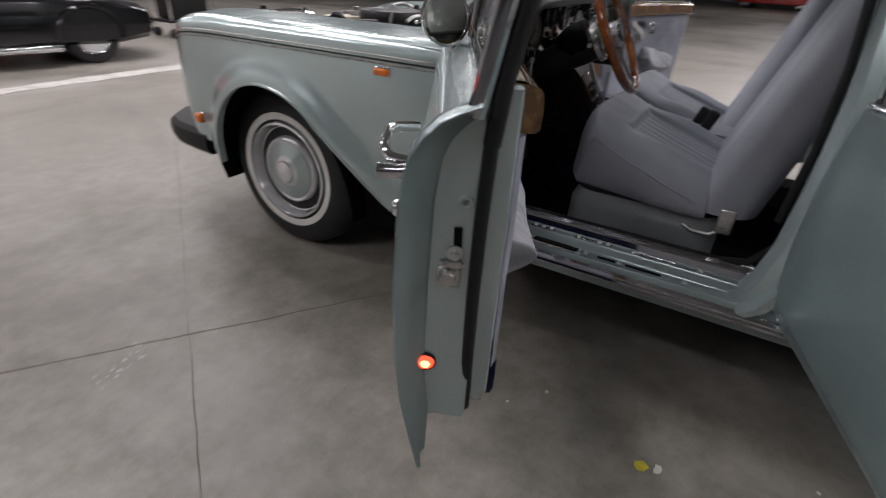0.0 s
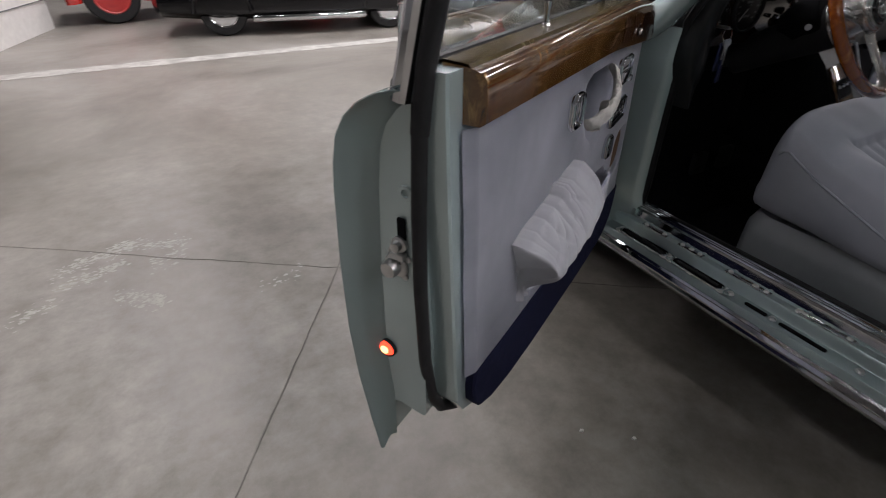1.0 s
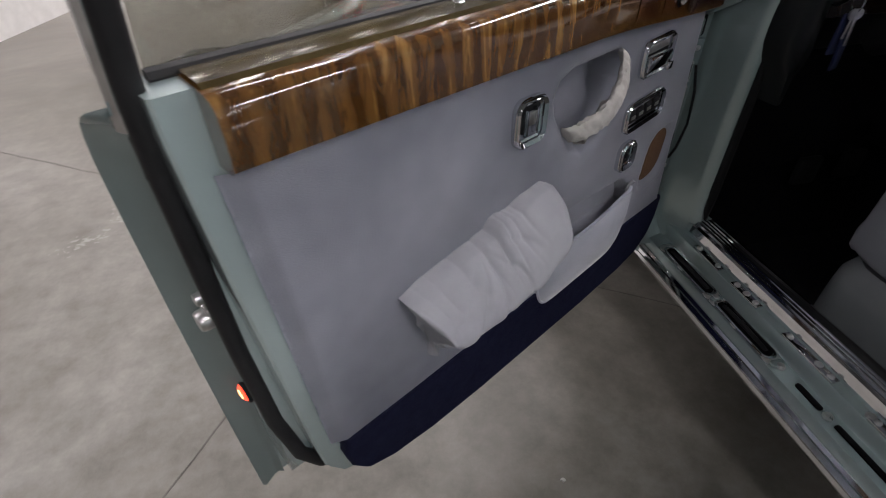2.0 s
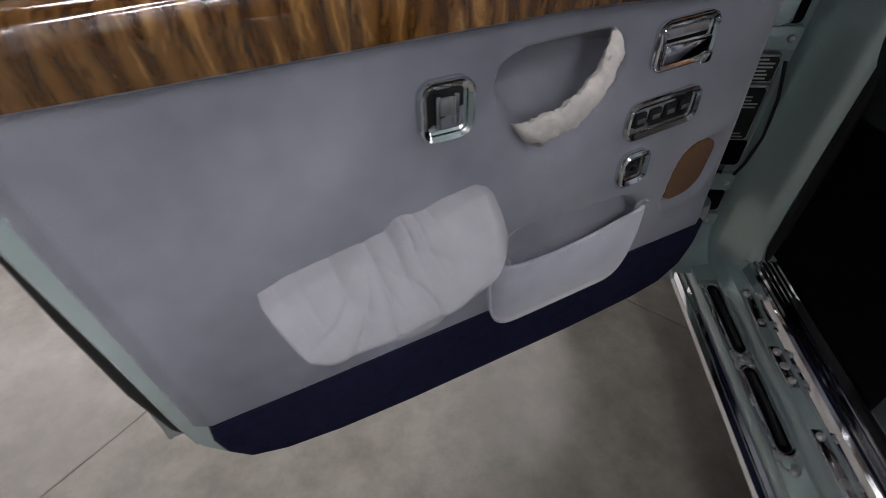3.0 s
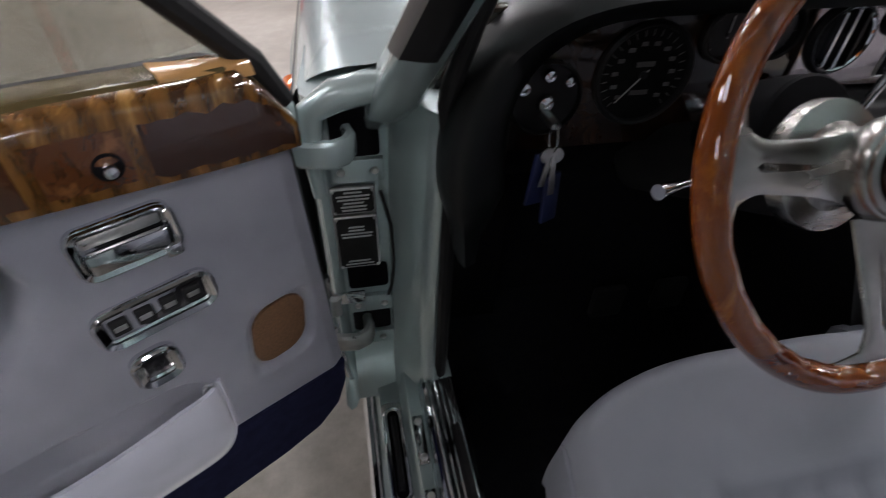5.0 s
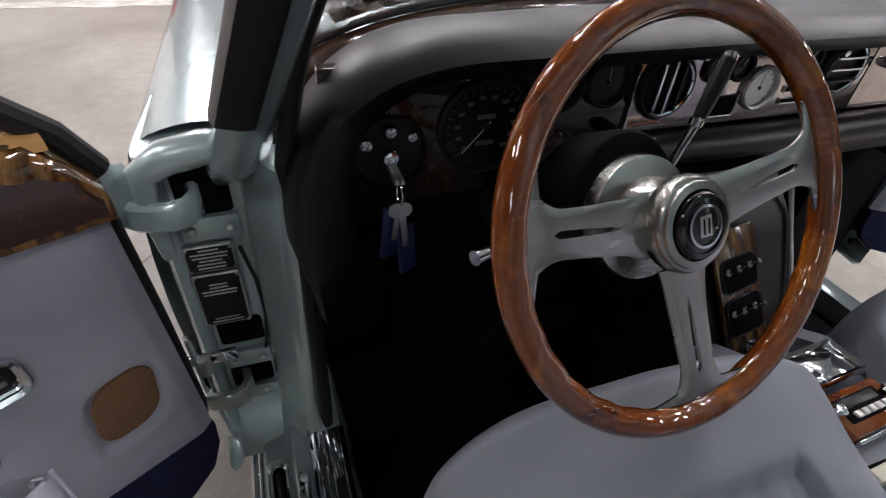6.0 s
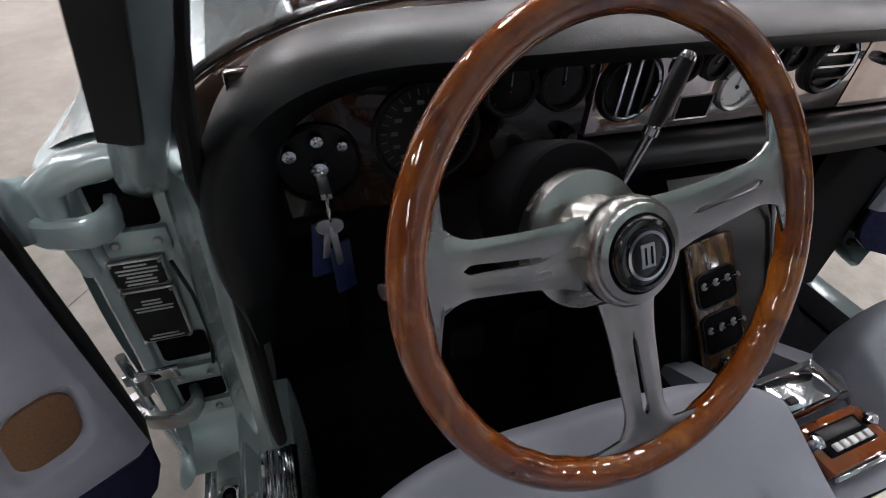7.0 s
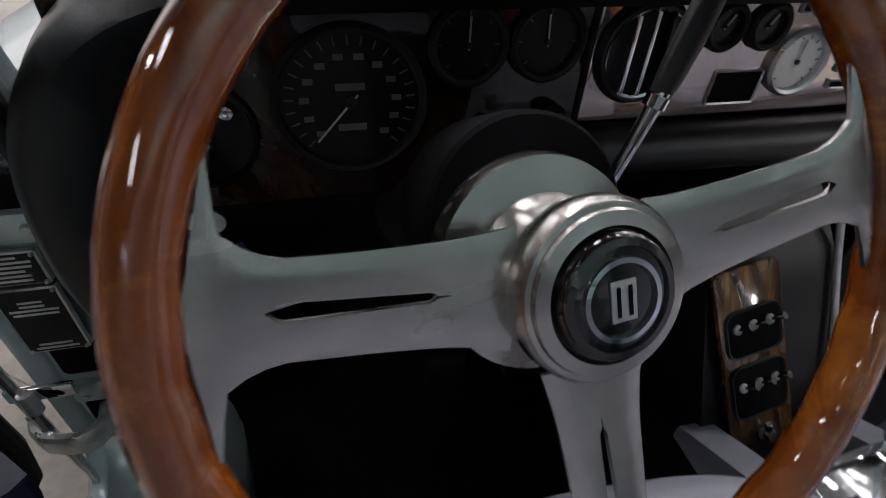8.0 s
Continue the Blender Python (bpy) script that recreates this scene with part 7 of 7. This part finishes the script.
def black_coupe():
    m = pose(0.92, 6.86, 0, 0, 0, -10) @ Matrix.Scale(0.84, 4)
    ob = thing("sports_coupe", "glossy black sixties sports coupe with chrome wheels", "car", (0.92, 6.86, 0))
    bm = bmesh.new()
    body_loft(bm, m, [(-2.2, 0.55, 0.35, 0.62, 0.66, 0.4), (-2.1, 0.78, 0.28, 0.70, 0.74, 0.6), (-1.3, 0.88, 0.22, 0.80, 0.84, 0.7), (-0.55, 0.86, 0.22, 0.80, 0.86, 0.68), (0.6, 0.86, 0.22, 0.80, 0.84, 0.68), (1.4, 0.89, 0.22, 0.80, 0.83, 0.7), (2.05, 0.78, 0.30, 0.66, 0.72, 0.5), (2.2, 0.5, 0.38, 0.55, 0.60, 0.3)])
    sit(part("body", bm, BLACKCAR), ob)
    bm = bmesh.new()
    body_loft(bm, m, [(-1.5, 0.60, 0.78, 0.82, 0.86, 0.5), (-0.9, 0.66, 0.78, 0.84, 1.15, 0.48), (-0.3, 0.66, 0.78, 0.84, 1.24, 0.48), (0.2, 0.66, 0.78, 0.84, 1.18, 0.46), (0.6, 0.62, 0.78, 0.82, 0.86, 0.5)])
    sit(part("cabin", bm, BLACKCAR), ob)
    for x in (-1.25, 1.25):
        for y in (-0.80, 0.80):
            far_wheel(ob, m, x, y, 0.335, CHROME)
    for y in (-0.90, 0.90):
        bm = bmesh.new()
        box(bm, -0.85, 0.85, y - 0.05, y + 0.05, 0.19, 0.29, 0.03, m)
        sit(part("side_pipe", bm, CHROME, None, "chrome side pipe"), ob)
        for x in (-1.25, 1.25):
            bm = bmesh.new()
            pts = [(x + 0.40 * math.cos(a), y * 0.965, 0.335 + 0.40 * math.sin(a)) for a in (radians(180 * k / 20) for k in range(21))]
            tube(bm, [m @ V(*p) for p in pts], 0.03, 8)
            sit(part("wheel_arch", bm, BLACKCAR), ob)


def red_truck(x, y, turn, s=1.0):
    m = pose(x, y, 0, 0, 0, turn)
    ob = thing("pickup_truck", "bright red vintage pickup truck by the far wall", "truck", (x, y, 0))
    bm = bmesh.new()
    body_loft(bm, m, [(-2.4, 0.78, 0.45, 0.95, 1.0, 0.72), (-0.6, 0.80, 0.42, 0.98, 1.02, 0.74), (-0.5, 0.82, 0.40, 1.05, 1.70, 0.62), (0.6, 0.82, 0.40, 1.05, 1.70, 0.62), (0.9, 0.78, 0.42, 1.05, 1.15, 0.55), (1.9, 0.62, 0.45, 1.0, 1.08, 0.42), (2.1, 0.5, 0.5, 0.9, 1.0, 0.35)])
    sit(part("body", bm, REDCAR), ob)
    for wx in (-1.5, 1.45):
        for wy in (-0.78, 0.78):
            far_wheel(ob, m, wx, wy, 0.36, REDWHEEL)
            bm = bmesh.new()
            pts = [(wx + 0.46 * math.cos(a), wy, 0.36 + 0.46 * math.sin(a)) for a in (radians(-10 + 200 * k / 20) for k in range(21))]
            tube(bm, [m @ V(*p) for p in pts], 0.10, 10)
            sit(part("mudguard", bm, REDCAR), ob)
    bm = bmesh.new()
    box(bm, 2.02, 2.12, -0.85, 0.85, 0.38, 0.52, 0.03, m)
    sit(part("bumper", bm, CHROME), ob)


def red_roadster():
    m = pose(34.0, -0.3, 0, 0, 0, 80)
    ob = thing("sports_car", "bright red low sports car across the hall", "car", (34.0, -0.3, 0))
    bm = bmesh.new()
    body_loft(bm, m, [(-2.1, 0.65, 0.32, 0.72, 0.78, 0.5), (-1.2, 0.86, 0.22, 0.82, 0.88, 0.7), (-0.6, 0.86, 0.22, 0.84, 1.10, 0.5), (0.3, 0.86, 0.22, 0.84, 1.12, 0.5), (0.9, 0.86, 0.22, 0.80, 0.86, 0.66), (1.7, 0.80, 0.24, 0.70, 0.76, 0.6), (2.15, 0.55, 0.32, 0.55, 0.60, 0.3)])
    sit(part("body", bm, REDCAR), ob)
    for wx in (-1.3, 1.3):
        for wy in (-0.78, 0.78):
            far_wheel(ob, m, wx, wy, 0.32, CHROME)


def work_trolley(x, y):
    ob = thing("work_trolley", "dark workshop trolley with blue rags and a red can", "trolley", (x, y, 0))
    for z in (0.22, 0.78):
        bm = bmesh.new()
        box(bm, x - 0.42, x + 0.42, y - 0.26, y + 0.26, z, z + 0.04, 0.012)
        sit(part("tray", bm, RUBBER), ob)
    bm = bmesh.new()
    box(bm, x - 0.34, x + 0.30, y - 0.22, y + 0.22, 0.27, 0.70, 0.03)
    sit(part("tool_chest", bm, LABEL), ob)
    for dx in (-0.39, 0.39):
        for dy in (-0.23, 0.23):
            bm = bmesh.new()
            tube(bm, [(x + dx, y + dy, 0.08), (x + dx, y + dy, 0.90)], 0.016, 8)
            sit(part("upright", bm, STEEL), ob)
            bm = bmesh.new()
            lathe(bm, facing((x + dx, y + dy - 0.02, 0.07), (0, -1, 0)), [(0.02, -0.03), (0.07, -0.025), (0.07, 0.02), (0.02, 0.03)], 18)
            sit(part("castor", bm, TYRE), ob)
    bm = bmesh.new()
    lathe(bm, pose(x - 0.22, y, 0.82), [(0.06, 0), (0.07, 0.01), (0.07, 0.22), (0.03, 0.26), (0.03, 0.30), (0.002, 0.30)], 24)
    tagged(part("oil_can", bm, REDCAR), "red oil can standing on the trolley", "oil can")
    bm = bmesh.new()
    rings = []
    for k in range(13):
        a = math.pi * k / 12
        rings.append([V(x + 0.12 - 0.20 * math.cos(a), y, 0.82) + V(0, math.cos(b) * 0.15, max(math.sin(b), 0) * 0.14) * (math.sin(a) ** 0.6 * (1 + 0.25 * noise.noise(V(3 * a, 2 * b, 5))) + 0.02) for b in (2 * math.pi * q / 16 for q in range(16))])
    ring_skin(bm, rings)
    tagged(part("rag_heap", bm, BLUERAG), "heap of pale blue rags on the trolley", "rags")


black_coupe()
work_trolley(4.1, 7.6)
red_truck(-0.05, 9.0, 184)
red_roadster()


def far_wall_details():
    # a partition runs back from the floor line; u along it, v out of its face
    a, b = V(-3.55, 2.8, 0), V(-2.22, 8.1, 0)
    d = (b - a).normalized()
    m = Matrix.Translation(a) @ Matrix.Rotation(math.atan2(d.y, d.x), 4, "Z")
    l = (b - a).length
    bm = bmesh.new()
    box(bm, 0, l, 0.0, 0.15, 0, 3.2, 0.0, m)
    tagged(part("wall_partition", bm, WHITEWALL, smooth=False), "white painted partition wall with scuffs", "wall", kind="structure")
    bm = bmesh.new()
    for k in range(5):
        box(bm, 0.2, l, -0.012, 0.0, 0.35 + k * 0.55, 0.36 + k * 0.55, 0.0, m)
    tagged(part("trim", bm, CEILM, smooth=False), "thin grey board joints on the wall", "wall joint", kind="structure")
    bm = bmesh.new()
    box(bm, 2.72, 3.50, -0.03, 0.0, 0.02, 2.1, 0.004, m)
    door = tagged(part("door_1", bm, CEILM), "plain grey steel service door, shut", "door", kind="structure")
    for u0, u1, z0, z1 in ((2.66, 2.715, 0.0, 2.16), (3.505, 3.56, 0.0, 2.16), (2.72, 3.50, 2.105, 2.16)):
        bm = bmesh.new()
        box(bm, u0, u1, -0.045, 0.0, z0, z1, 0.003, m)
        part("door_frame", bm, STEEL, door)
    p = m @ V(2.50, -0.10, 0)
    post = thing("safety_post", "red painted steel safety post by the service door", "post", tuple(p))
    bm = bmesh.new()
    lathe(bm, Matrix.Translation(p), [(0.045, 0), (0.045, 1.1), (0.03, 1.14), (0.002, 1.15)], 20)
    sit(part("pipe", bm, REDCAR), post)


far_wall_details()
